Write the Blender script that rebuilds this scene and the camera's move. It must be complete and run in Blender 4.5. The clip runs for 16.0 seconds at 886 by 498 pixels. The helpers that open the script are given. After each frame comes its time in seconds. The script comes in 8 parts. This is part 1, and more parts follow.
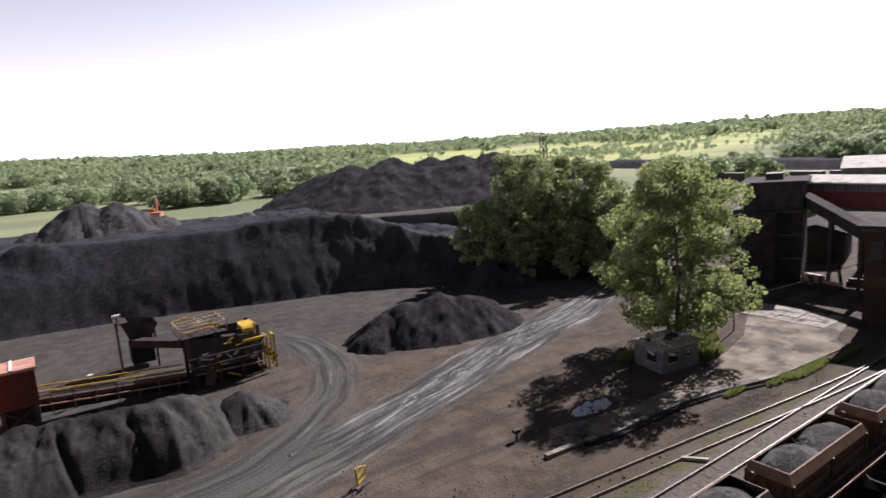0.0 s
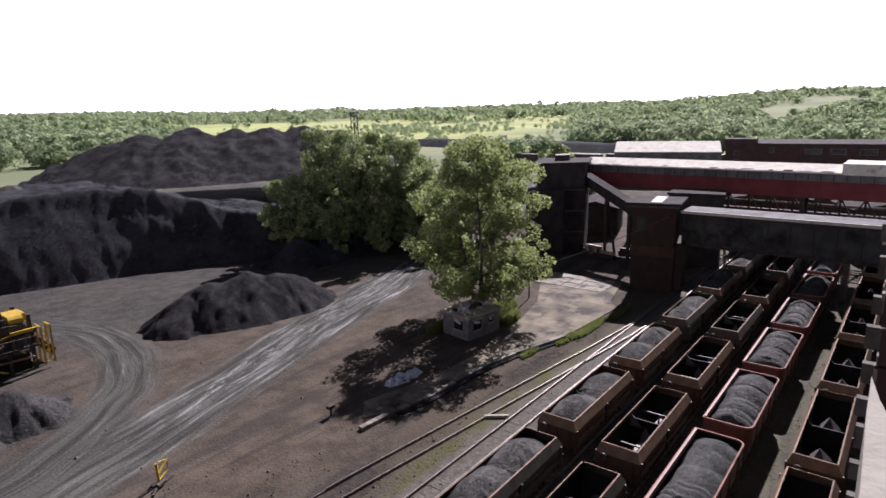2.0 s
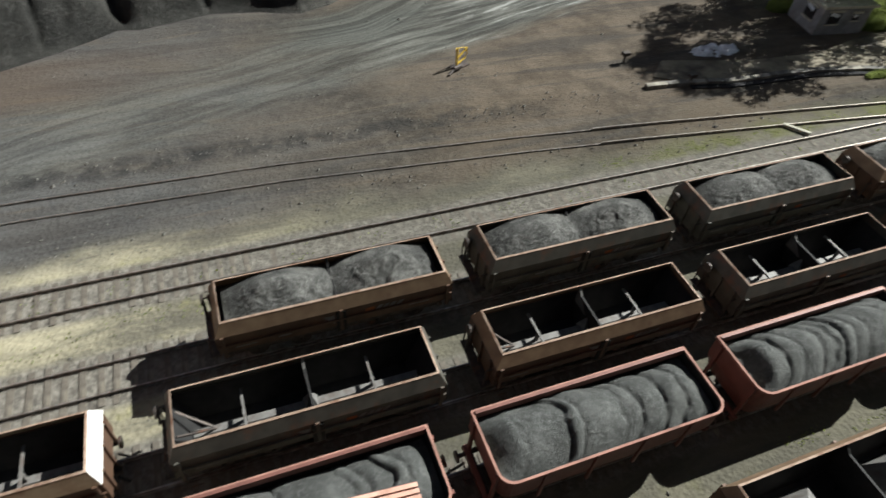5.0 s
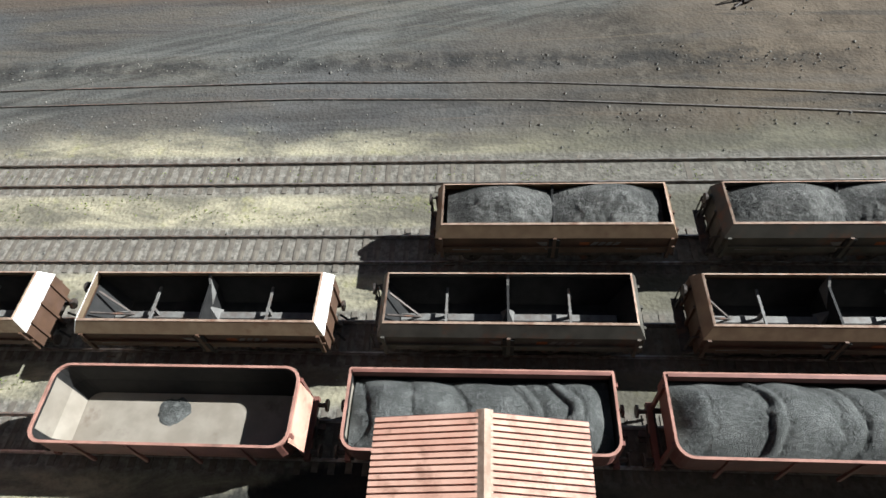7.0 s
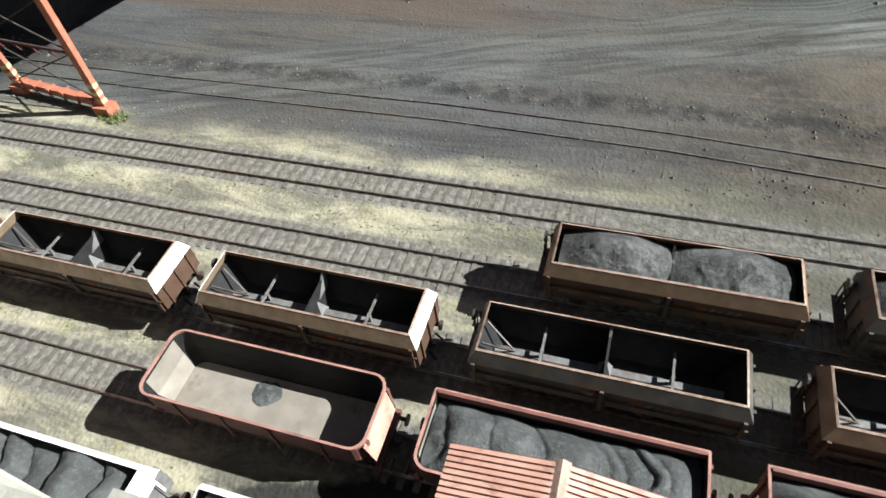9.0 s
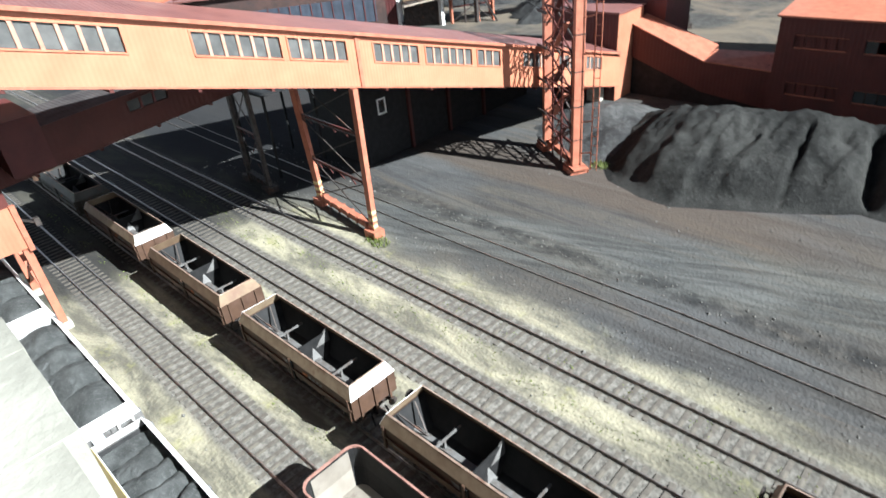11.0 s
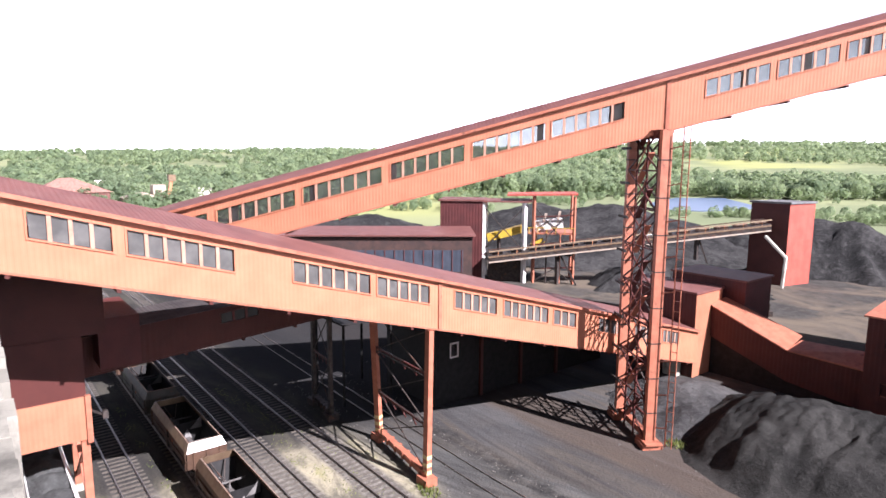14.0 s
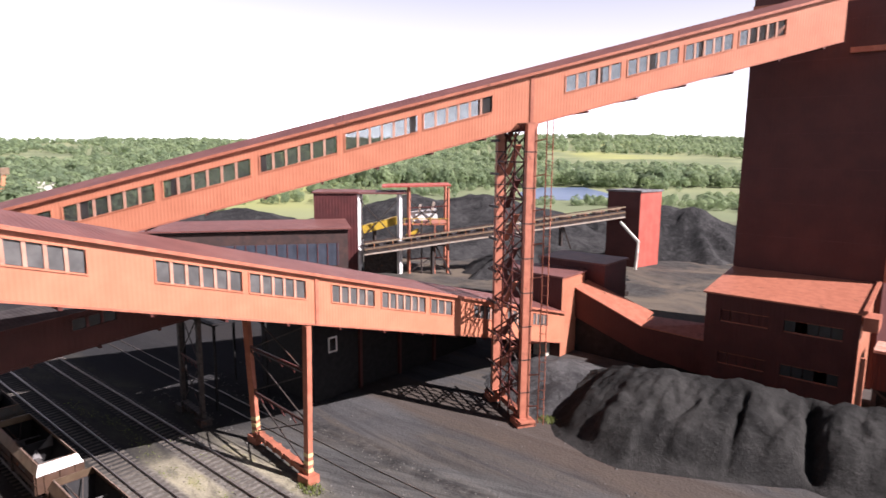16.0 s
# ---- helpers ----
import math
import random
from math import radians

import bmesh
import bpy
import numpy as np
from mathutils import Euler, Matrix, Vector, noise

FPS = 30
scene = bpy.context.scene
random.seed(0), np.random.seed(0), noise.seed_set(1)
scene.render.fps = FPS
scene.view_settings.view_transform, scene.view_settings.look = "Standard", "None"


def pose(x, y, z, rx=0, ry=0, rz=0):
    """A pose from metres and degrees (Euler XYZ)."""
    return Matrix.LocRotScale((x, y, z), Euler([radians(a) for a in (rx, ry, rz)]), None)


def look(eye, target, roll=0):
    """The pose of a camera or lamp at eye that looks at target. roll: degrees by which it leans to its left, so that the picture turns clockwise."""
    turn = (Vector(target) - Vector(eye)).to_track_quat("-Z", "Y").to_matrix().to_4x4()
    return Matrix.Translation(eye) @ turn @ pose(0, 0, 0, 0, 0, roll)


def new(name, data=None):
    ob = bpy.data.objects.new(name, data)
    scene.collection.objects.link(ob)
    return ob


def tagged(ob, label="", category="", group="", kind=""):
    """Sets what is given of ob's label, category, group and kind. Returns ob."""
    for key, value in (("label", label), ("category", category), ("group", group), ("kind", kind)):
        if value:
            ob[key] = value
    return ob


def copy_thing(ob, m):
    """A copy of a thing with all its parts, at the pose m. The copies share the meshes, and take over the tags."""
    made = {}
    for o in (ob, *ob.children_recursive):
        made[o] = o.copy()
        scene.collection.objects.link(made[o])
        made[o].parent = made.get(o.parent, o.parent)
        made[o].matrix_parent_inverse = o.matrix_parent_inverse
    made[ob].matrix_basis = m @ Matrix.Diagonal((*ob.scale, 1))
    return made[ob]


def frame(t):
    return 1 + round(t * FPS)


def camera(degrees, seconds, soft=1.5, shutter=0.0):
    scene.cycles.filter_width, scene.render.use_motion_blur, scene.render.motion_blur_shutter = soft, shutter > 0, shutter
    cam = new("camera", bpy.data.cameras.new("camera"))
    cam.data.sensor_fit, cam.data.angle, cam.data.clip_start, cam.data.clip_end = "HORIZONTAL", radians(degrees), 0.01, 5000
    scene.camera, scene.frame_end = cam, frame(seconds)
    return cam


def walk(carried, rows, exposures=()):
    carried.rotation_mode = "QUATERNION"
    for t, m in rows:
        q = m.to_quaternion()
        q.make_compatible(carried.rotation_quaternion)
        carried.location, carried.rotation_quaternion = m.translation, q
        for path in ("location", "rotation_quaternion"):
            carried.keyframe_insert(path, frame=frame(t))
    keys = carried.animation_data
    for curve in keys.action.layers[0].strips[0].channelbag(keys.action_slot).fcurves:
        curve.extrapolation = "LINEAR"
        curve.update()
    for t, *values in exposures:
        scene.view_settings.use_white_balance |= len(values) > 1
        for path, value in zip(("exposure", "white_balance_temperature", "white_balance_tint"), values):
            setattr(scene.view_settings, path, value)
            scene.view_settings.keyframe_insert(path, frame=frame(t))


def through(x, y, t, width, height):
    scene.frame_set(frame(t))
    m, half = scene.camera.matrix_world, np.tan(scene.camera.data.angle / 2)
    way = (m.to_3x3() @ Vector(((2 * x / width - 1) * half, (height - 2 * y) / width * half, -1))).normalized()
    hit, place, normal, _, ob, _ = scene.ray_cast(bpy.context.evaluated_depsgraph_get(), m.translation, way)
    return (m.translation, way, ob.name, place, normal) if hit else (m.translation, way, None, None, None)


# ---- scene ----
cam = camera(71.6, 16.0, soft=1.5, shutter=0.3)

# time, place, Euler angles
PATH = [
    (0, -0.29, -0.59, 23.36, 80.13, 4.02, -35.11),
    (0.5, -0.28, -0.62, 23.35, 81.68, 3.70, -41.07),
    (1, -0.27, -0.63, 23.33, 80.91, 2.60, -46.19),
    (1.5, -0.25, -0.64, 23.30, 79.02, 1.55, -49.32),
    (2, -0.22, -0.64, 23.27, 77.13, 1.41, -52.27),
    (2.5, -0.21, -0.66, 23.24, 75.52, 0.70, -54.84),
    (3, -0.18, -0.68, 23.25, 73.49, -0.36, -53.89),
    (3.5, -0.13, -0.67, 23.29, 67.83, -1.99, -47.82),
    (4, -0.10, -0.67, 23.28, 62.53, -4.50, -40.21),
    (4.5, -0.13, -0.645, 23.30, 51.83, -5.81, -31.17),
    (5, -0.07, -0.63, 23.25, 43.24, -4.08, -20.16),
    (7.5, 0.04, -0.58, 23.30, 36.21, 4.70, 5.31),
    (8, 0.04, -0.57, 23.26, 36.39, 5.74, 8.06),
    (10.5, 0.16, -0.46, 23.20, 52.81, 4.81, 36.50),
    (11, 0.17, -0.45, 23.18, 58.58, 5.02, 43.37),
    (11.5, 0.15, -0.42, 23.15, 64.17, 2.12, 46.14),
    (12, 0.13, -0.42, 23.15, 69.02, 1.84, 48.62),
    (12.5, 0.14, -0.42, 23.17, 72.32, 1.68, 49.79),
    (13, 0.14, -0.43, 23.19, 75.14, 1.42, 52.15),
    (13.5, 0.15, -0.47, 23.20, 77.94, 0.69, 53.52),
    (14, 0.16, -0.47, 23.21, 81.66, -0.38, 52.03),
    (14.5, 0.18, -0.49, 23.23, 82.75, -0.16, 50.79),
    (15, 0.20, -0.50, 23.23, 82.70, -0.39, 48.58),
    (15.5, 0.21, -0.52, 23.23, 82.29, -0.29, 45.43),
    (16, 0.22, -0.56, 23.24, 80.96, -0.46, 40.38),
]
EXPOSURES = [(0, 0.72, 6190, 25), (2, 0.68, 6040, 26), (3, 0.66, 5960, 22), (3.5, 0.74, 6060, 15), (4, 0.78, 6140, 9), (4.5, 0.9, 6290, 5), (5, 1.1, 6190, 3), (7.5, 1.37, 5900, 4), (8, 1.4, 5900, 3), (10.5, 1.6, 5890, 5),
             (11, 1.7, 5640, 3), (12, 1.85, 5590, 5), (12.5, 1.85, 5640, 8), (13, 1.75, 5790, 14), (14.5, 1.45, 6040, 25), (16, 1.15, 6240, 25)]
walk(cam, [(t, pose(*row)) for t, *row in PATH], EXPOSURES)

# ---- daylight ----
SUN_WAY = Vector((0.755, 0.185, 0.63)).normalized()
world = bpy.data.worlds.new("sky")
scene.world = world
world.use_nodes = True
sky = world.node_tree.nodes.new("ShaderNodeTexSky")
sky.sky_type = "NISHITA"
sky.sun_disc = False
sky.sun_elevation = math.asin(SUN_WAY.z)
sky.sun_rotation = math.atan2(SUN_WAY.x, SUN_WAY.y)
sky.altitude, sky.air_density, sky.dust_density, sky.ozone_density = 200, 0.6, 0.1, 1.0
back = world.node_tree.nodes["Background"]
# thin summer haze takes most of the colour out of the sky
grey = world.node_tree.nodes.new("ShaderNodeRGBToBW")
haze = world.node_tree.nodes.new("ShaderNodeMix")
haze.data_type = "RGBA"
haze.inputs[0].default_value = 0.8
world.node_tree.links.new(sky.outputs[0], grey.inputs[0])
world.node_tree.links.new(sky.outputs[0], haze.inputs[6])
world.node_tree.links.new(grey.outputs[0], haze.inputs[7])
# the haze is thickest, and so brightest, towards the horizon
way_up = world.node_tree.nodes.new("ShaderNodeTexCoord")
height_up = world.node_tree.nodes.new("ShaderNodeSeparateXYZ")
world.node_tree.links.new(way_up.outputs["Generated"], height_up.inputs[0])
thick = world.node_tree.nodes.new("ShaderNodeMapRange")
thick.interpolation_type = "SMOOTHSTEP"
for slot, value in ((1, 0.18), (2, 0.62), (3, 0.17), (4, 0.034)):
    thick.inputs[slot].default_value = value
world.node_tree.links.new(height_up.outputs[2], thick.inputs[0])
pale_low = world.node_tree.nodes.new("ShaderNodeMapRange")
for slot, value in ((1, 0.15), (2, 0.7), (3, 0.93), (4, 0.5)):
    pale_low.inputs[slot].default_value = value
world.node_tree.links.new(height_up.outputs[2], pale_low.inputs[0])
world.node_tree.links.new(pale_low.outputs[0], haze.inputs[0])
world.node_tree.links.new(thick.outputs[0], back.inputs[1])
world.node_tree.links.new(haze.outputs[2], back.inputs[0])
sun_data = bpy.data.lights.new("sun", "SUN")
sun_data.energy, sun_data.angle, sun_data.color = 5.0, radians(0.53), (1.0, 0.955, 0.90)
sun = new("sun", sun_data)
sun.matrix_world = look(SUN_WAY * 200, (0, 0, 0))


# ---- materials ----
class Nodes:
    """A short way to write node trees: sockets or values go in by name."""

    def __init__(self, name):
        self.mat = bpy.data.materials.new(name)
        self.mat.use_nodes = True
        self.tree = self.mat.node_tree
        self.bsdf = self.tree.nodes["Principled BSDF"]
        self.pos = self.n("ShaderNodeTexCoord").outputs["Object"]

    def put(self, socket, value):
        if isinstance(value, bpy.types.NodeSocket):
            self.tree.links.new(value, socket)
        elif isinstance(value, tuple) and len(value) == 3 and socket.type == "RGBA":
            socket.default_value = (*value, 1)
        else:
            socket.default_value = value

    def n(self, kind, **inputs):
        node = self.tree.nodes.new(kind)
        for k, v in inputs.items():
            self.put(node.inputs[k.replace("_", " ")], v)
        return node

    def m(self, op, a, b=0.0, c=0.0):
        node = self.n("ShaderNodeMath")
        node.operation = op
        for i, v in enumerate((a, b, c)):
            self.put(node.inputs[i], v)
        return node.outputs[0]

    def noise(self, scale, detail=4.0, vec=None, rough=0.55, warp=0.0):
        return self.n("ShaderNodeTexNoise", Vector=vec or self.pos, Scale=scale, Detail=detail, Roughness=rough, Distortion=warp).outputs[0]

    def step(self, value, lo, hi):
        node = self.n("ShaderNodeMapRange", Value=value)
        node.interpolation_type = "SMOOTHSTEP"
        node.inputs[1].default_value, node.inputs[2].default_value = lo, hi
        return node.outputs[0]

    def mix(self, fac, a, b):
        node = self.n("ShaderNodeMix")
        node.data_type = "RGBA"
        self.put(node.inputs[0], fac)
        self.put(node.inputs[6], a)
        self.put(node.inputs[7], b)
        return node.outputs[2]

    def xyz(self, vec=None):
        return self.n("ShaderNodeSeparateXYZ", Vector=vec or self.pos).outputs

    def vec(self, x, y, z=0.0):
        node = self.n("ShaderNodeCombineXYZ")
        for i, v in enumerate((x, y, z)):
            self.put(node.inputs[i], v)
        return node.outputs[0]

    def bump(self, height, strength=0.3, depth=0.05):
        return self.n("ShaderNodeBump", Height=height, Strength=strength, Distance=depth).outputs[0]

    def done(self, color, rough=0.8, metal=0.0, normal=None, spec=0.3):
        self.put(self.bsdf.inputs["Base Color"], color)
        self.put(self.bsdf.inputs["Roughness"], rough)
        self.put(self.bsdf.inputs["Metallic"], metal)
        self.put(self.bsdf.inputs["Specular IOR Level"], spec)
        if normal:
            self.put(self.bsdf.inputs["Normal"], normal)
        return self.mat


def surface(name, light, dark, scale=2.0, stain=None, stain_scale=0.4, stain_at=(0.5, 0.7), rough=0.8, metal=0.0, grain=25.0, bump=0.2, depth=0.02, ribs=0.0, rib_axis=0, vary=0.0, spec=0.3):
    """Two tones with grain, a stain of its own shape, and, where ribs is given, folded sheet with ribs that far apart."""
    g = Nodes(name)
    tone = g.step(g.noise(scale, 5.0), 0.3, 0.7)
    color = g.mix(tone, dark, light)
    if vary:
        shift = g.n("ShaderNodeObjectInfo").outputs["Random"]
        color = g.mix(g.m("MULTIPLY", shift, vary), color, dark)
    if stain:
        color = g.mix(g.step(g.noise(stain_scale, 6.0, rough=0.65), *stain_at), color, stain)
    height = g.noise(grain, 4.0)
    if ribs:
        wave = g.m("SINE", g.m("MULTIPLY", g.xyz()[rib_axis], 2 * math.pi / ribs))
        height = g.m("ADD", g.m("MULTIPLY", g.step(wave, -0.5, 0.5), 2.0), g.m("MULTIPLY", height, 0.4))
    return g.done(color, rough, metal, g.bump(height, bump, depth), spec)


def leaf_material(name, light, dark, through=(0.44, 0.51, 0.17), patch=0.35, speck=1.0, lucency=0.35, lo=0.35, hi=0.65, spec=0.3):
    """Leaves: each its own tone, patches of older darker growth, some light through the blade."""
    g = Nodes(name)
    island = g.n("ShaderNodeNewGeometry").outputs["Random Per Island"]
    color = g.mix(g.m("ADD", 0.5 - speck / 2, g.m("MULTIPLY", island, speck)), dark, light)
    color = g.mix(g.m("MULTIPLY", g.step(g.noise(patch, 3.0), lo, hi), 0.8), color, dark)
    g.put(g.bsdf.inputs["Transmission Weight"], 0.0)
    g.done(color, 0.6, spec=spec)
    lucent = g.n("ShaderNodeBsdfTranslucent", Color=g.mix(0.4, color, through))
    both = g.n("ShaderNodeMixShader", Fac=lucency)
    g.tree.links.new(g.bsdf.outputs[0], both.inputs[1])
    g.tree.links.new(lucent.outputs[0], both.inputs[2])
    g.tree.links.new(both.outputs[0], g.tree.nodes["Material Output"].inputs[0])
    return g.mat


def ground_material():
    """Coal dust and brown earth in the yard, ballast and pale gravel along the tracks, meadow far off; gallery shade
    and wet glints painted in.
    """
    g = Nodes("yard_ground")
    x, y, _ = g.xyz()
    fine, broad = g.noise(1.3, 8.0, rough=0.65), g.noise(0.09, 6.0, rough=0.6, warp=0.6)
    earth = g.mix(g.step(broad, 0.38, 0.62), (0.035, 0.0285, 0.0212), (0.080, 0.0640, 0.0465))
    earth = g.mix(g.step(fine, 0.42, 0.72), earth, (0.086, 0.073, 0.057))
    coal = g.step(g.noise(0.22, 6.0, rough=0.7), 0.55, 0.72)
    earth = g.mix(g.m("MULTIPLY", coal, 0.75), earth, (0.015, 0.015, 0.016))
    dry = g.m("MULTIPLY", g.step(g.m("ADD", x, g.m("MULTIPLY", g.m("SUBTRACT", broad, 0.5), 26.0)), 8.0, 22.0), g.step(g.m("ADD", y, g.m("MULTIPLY", g.noise(0.2, 4.0), 4.0)), 28.0, 32.0))
    dry = g.m("MULTIPLY", dry, g.m("SUBTRACT", 1.0, g.step(g.m("ADD", y, g.m("MULTIPLY", g.m("SUBTRACT", broad, 0.5), 20.0)), 60.0, 72.0)))
    dust = g.m("MULTIPLY", g.step(g.m("ADD", y, g.m("MULTIPLY", g.m("SUBTRACT", g.noise(0.12, 5.0, rough=0.65), 0.5), 26.0)), 50.0, 62.0), 0.62)
    earth = g.mix(dust, earth, g.mix(g.step(g.noise(0.5, 7.0, rough=0.7), 0.36, 0.66), (0.042, 0.043, 0.043), (0.086, 0.087, 0.084)))
    earth = g.mix(g.m("MULTIPLY", dry, 0.72), earth, g.mix(g.step(g.noise(0.35, 7.0, rough=0.7), 0.35, 0.65), (0.060, 0.048, 0.037), (0.124, 0.100, 0.076)))
    # wheel-worn ways: one straight, one a bend round the plant
    along = g.m("ADD", g.m("MULTIPLY", g.m("SUBTRACT", x, 11.1), 0.953), g.m("MULTIPLY", g.m("SUBTRACT", y, 40.6), 0.302))
    across = g.m("SUBTRACT", g.m("MULTIPLY", g.m("SUBTRACT", y, 40.6), 0.953), g.m("MULTIPLY", g.m("SUBTRACT", x, 11.1), 0.302))
    across = g.m("ADD", across, g.m("MULTIPLY", g.m("SUBTRACT", g.noise(0.06, 2.0), 0.5), 2.5))
    ruts = g.noise(1.0, 5.0, g.vec(g.m("MULTIPLY", along, 0.12), g.m("MULTIPLY", across, 1.35)), 0.62, 0.5)
    way = g.m("MULTIPLY", g.m("SUBTRACT", 1.0, g.step(g.m("ABSOLUTE", across), 2.4, 4.6)), g.m("ADD", 0.45, g.m("MULTIPLY", g.step(x, 2.0, 16.0), 0.55)))
    dx, dy = g.m("SUBTRACT", x, 3.0), g.m("SUBTRACT", y, 66.3)
    radius = g.m("SQRT", g.m("ADD", g.m("MULTIPLY", dx, dx), g.m("MULTIPLY", dy, dy)))
    off = g.m("ADD", g.m("SUBTRACT", radius, 23.4), g.m("MULTIPLY", g.m("SUBTRACT", g.noise(0.07, 2.0), 0.5), 3.0))
    bend = g.m("MULTIPLY", g.m("SUBTRACT", 1.0, g.step(g.m("ABSOLUTE", off), 1.4, 3.8)), g.step(x, 2.0, 9.0))
    bend_ruts = g.noise(1.0, 5.0, g.vec(g.m("MULTIPLY", off, 1.4), g.m("MULTIPLY", y, 0.12)), 0.62, 0.5)
    # long drag marks in the open yard to the west
    drag = g.noise(1.0, 5.0, g.vec(g.m("MULTIPLY", x, 0.045), g.m("MULTIPLY", y, 0.42)), 0.6, 1.2)
    near_yard = g.m("SUBTRACT", 1.0, g.step(y, 52.0, 66.0))
    earth = g.mix(g.m("MULTIPLY", g.m("MULTIPLY", g.step(drag, 0.45, 0.75), 0.35), near_yard), earth, (0.085, 0.080, 0.074))
    smear = g.noise(1.0, 6.0, g.vec(g.m("MULTIPLY", x, 0.05), g.m("MULTIPLY", y, 0.55), 3.0), 0.66, 0.9)
    west = g.m("MULTIPLY", g.m("SUBTRACT", 1.0, g.step(x, -12.0, 20.0)), near_yard)
    sandy = g.m("MULTIPLY", g.m("MULTIPLY", g.step(y, 68.0, 84.0), g.m("SUBTRACT", 1.0, g.step(x, -20.0, 0.0))), g.step(g.noise(0.07, 6.0, rough=0.65, warp=0.8), 0.40, 0.62))
    earth = g.mix(g.m("MULTIPLY", sandy, 0.85), earth, (0.150, 0.122, 0.090))
    earth = g.mix(g.m("MULTIPLY", west, 0.7), earth, g.mix(g.step(drag, 0.35, 0.7), (0.056, 0.058, 0.061), g.mix(g.step(g.noise(1.0, 5.0, g.vec(g.m("MULTIPLY", x, 0.035), g.m("MULTIPLY", y, 0.11)), 0.6, 1.0), 0.44, 0.58), (0.092, 0.096, 0.099), (0.090, 0.082, 0.070))))
    earth = g.mix(g.m("MULTIPLY", g.m("MULTIPLY", g.step(smear, 0.52, 0.62), 0.55), near_yard), earth, (0.036, 0.034, 0.032))
    earth = g.mix(g.m("MULTIPLY", g.m("MULTIPLY", g.m("SUBTRACT", 1.0, g.step(smear, 0.34, 0.44)), 0.4), near_yard), earth, (0.105, 0.084, 0.062))
    earth = g.mix(g.m("MULTIPLY", way, 0.85), earth, g.mix(g.step(ruts, 0.36, 0.62), (0.034, 0.0355, 0.033), (0.120, 0.123, 0.112)))
    earth = g.mix(g.m("MULTIPLY", bend, 0.8), earth, g.mix(g.step(bend_ruts, 0.36, 0.62), (0.034, 0.036, 0.033), (0.094, 0.096, 0.087)))
    glint_streak = g.m("MAXIMUM", g.m("MULTIPLY", g.m("MULTIPLY", way, g.step(x, 8.0, 22.0)), g.step(ruts, 0.58, 0.66)), g.m("MULTIPLY", bend, g.m("MULTIPLY", g.step(bend_ruts, 0.60, 0.68), 0.5)))
    wash = g.noise(1.0, 6.0, g.vec(g.m("MULTIPLY", along, 0.34), g.m("MULTIPLY", across, 1.7)), 0.66, 0.6)
    lane = g.m("SUBTRACT", 1.0, g.step(g.m("ABSOLUTE", g.m("SUBTRACT", across, 0.6)), 0.5, 2.2))
    puddle = g.m("MULTIPLY", g.m("MULTIPLY", lane, g.step(x, 14.0, 30.0)), g.step(wash, 0.56, 0.62))
    # Pale grey paints the glint on wet ruts and puddles.
    earth = g.mix(g.m("MULTIPLY", g.m("MAXIMUM", glint_streak, puddle), 0.7), earth, (0.27, 0.27, 0.255))
    # along the tracks
    edge = g.m("ADD", y, g.m("MULTIPLY", g.m("SUBTRACT", g.noise(0.15, 4.0), 0.5), 5.0))
    yard = g.step(edge, 22.6, 25.4)
    pale = g.mix(g.step(g.noise(1.0, 9.0, g.vec(g.m("MULTIPLY", x, 0.16), g.m("MULTIPLY", y, 0.42)), 0.72, 0.4), 0.38, 0.64), (0.118, 0.109, 0.086), (0.345, 0.315, 0.222))
    pale = g.mix(g.m("MULTIPLY", g.step(g.noise(3.5, 4.0, rough=0.75), 0.5, 0.75), 0.45), pale, (0.115, 0.108, 0.092))
    pale = g.mix(g.m("MULTIPLY", g.step(g.noise(0.5, 5.0, rough=0.7), 0.54, 0.72), 0.6), pale, (0.26, 0.25, 0.10))
    pale = g.mix(g.m("MULTIPLY", g.step(x, -14.0, 8.0), 0.8), pale, (0.062, 0.059, 0.047))
    moss = g.m("MULTIPLY", g.m("MULTIPLY", g.step(y, 22.2, 23.0), g.step(x, 18.0, 30.0)), g.step(g.noise(0.45, 6.0, rough=0.7), 0.42, 0.6))
    pale = g.mix(g.m("MULTIPLY", moss, 0.8), pale, (0.085, 0.088, 0.030))
    bed = None
    for centre in (21.2, 16.3, 11.65, 7.15, 2.2):
        near = g.m("SUBTRACT", 1.0, g.step(g.m("ABSOLUTE", g.m("SUBTRACT", y, centre)), 1.15, 1.7))
        bed = near if bed is None else g.m("MAXIMUM", bed, near)
    ballast = g.mix(g.step(g.noise(2.2, 6.0, rough=0.7), 0.36, 0.66), (0.100, 0.092, 0.081), (0.215, 0.200, 0.174))
    ballast = g.mix(g.m("MULTIPLY", g.step(g.m("ADD", x, g.m("MULTIPLY", broad, 8.0)), -10.0, 12.0), 0.45), ballast, (0.062, 0.058, 0.048))
    tracks = g.mix(bed, pale, ballast)
    # Near-black patch around x = -2.5, y = 4.3, longest along x.
    dark_patch = g.m("ADD", g.m("ABSOLUTE", g.m("SUBTRACT", x, -2.5)), g.m("MULTIPLY", g.m("ABSOLUTE", g.m("SUBTRACT", y, 4.3)), 3.2))
    dark_patch = g.m("ADD", dark_patch, g.m("MULTIPLY", g.m("SUBTRACT", g.noise(0.5, 5.0, rough=0.65), 0.5), 6.0))
    tracks = g.mix(g.m("SUBTRACT", 0.93, g.m("MULTIPLY", g.step(dark_patch, 9.0, 11.5), 0.93)), tracks, (0.016, 0.016, 0.017))
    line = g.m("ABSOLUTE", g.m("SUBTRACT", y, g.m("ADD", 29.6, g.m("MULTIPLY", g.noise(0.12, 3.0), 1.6))))
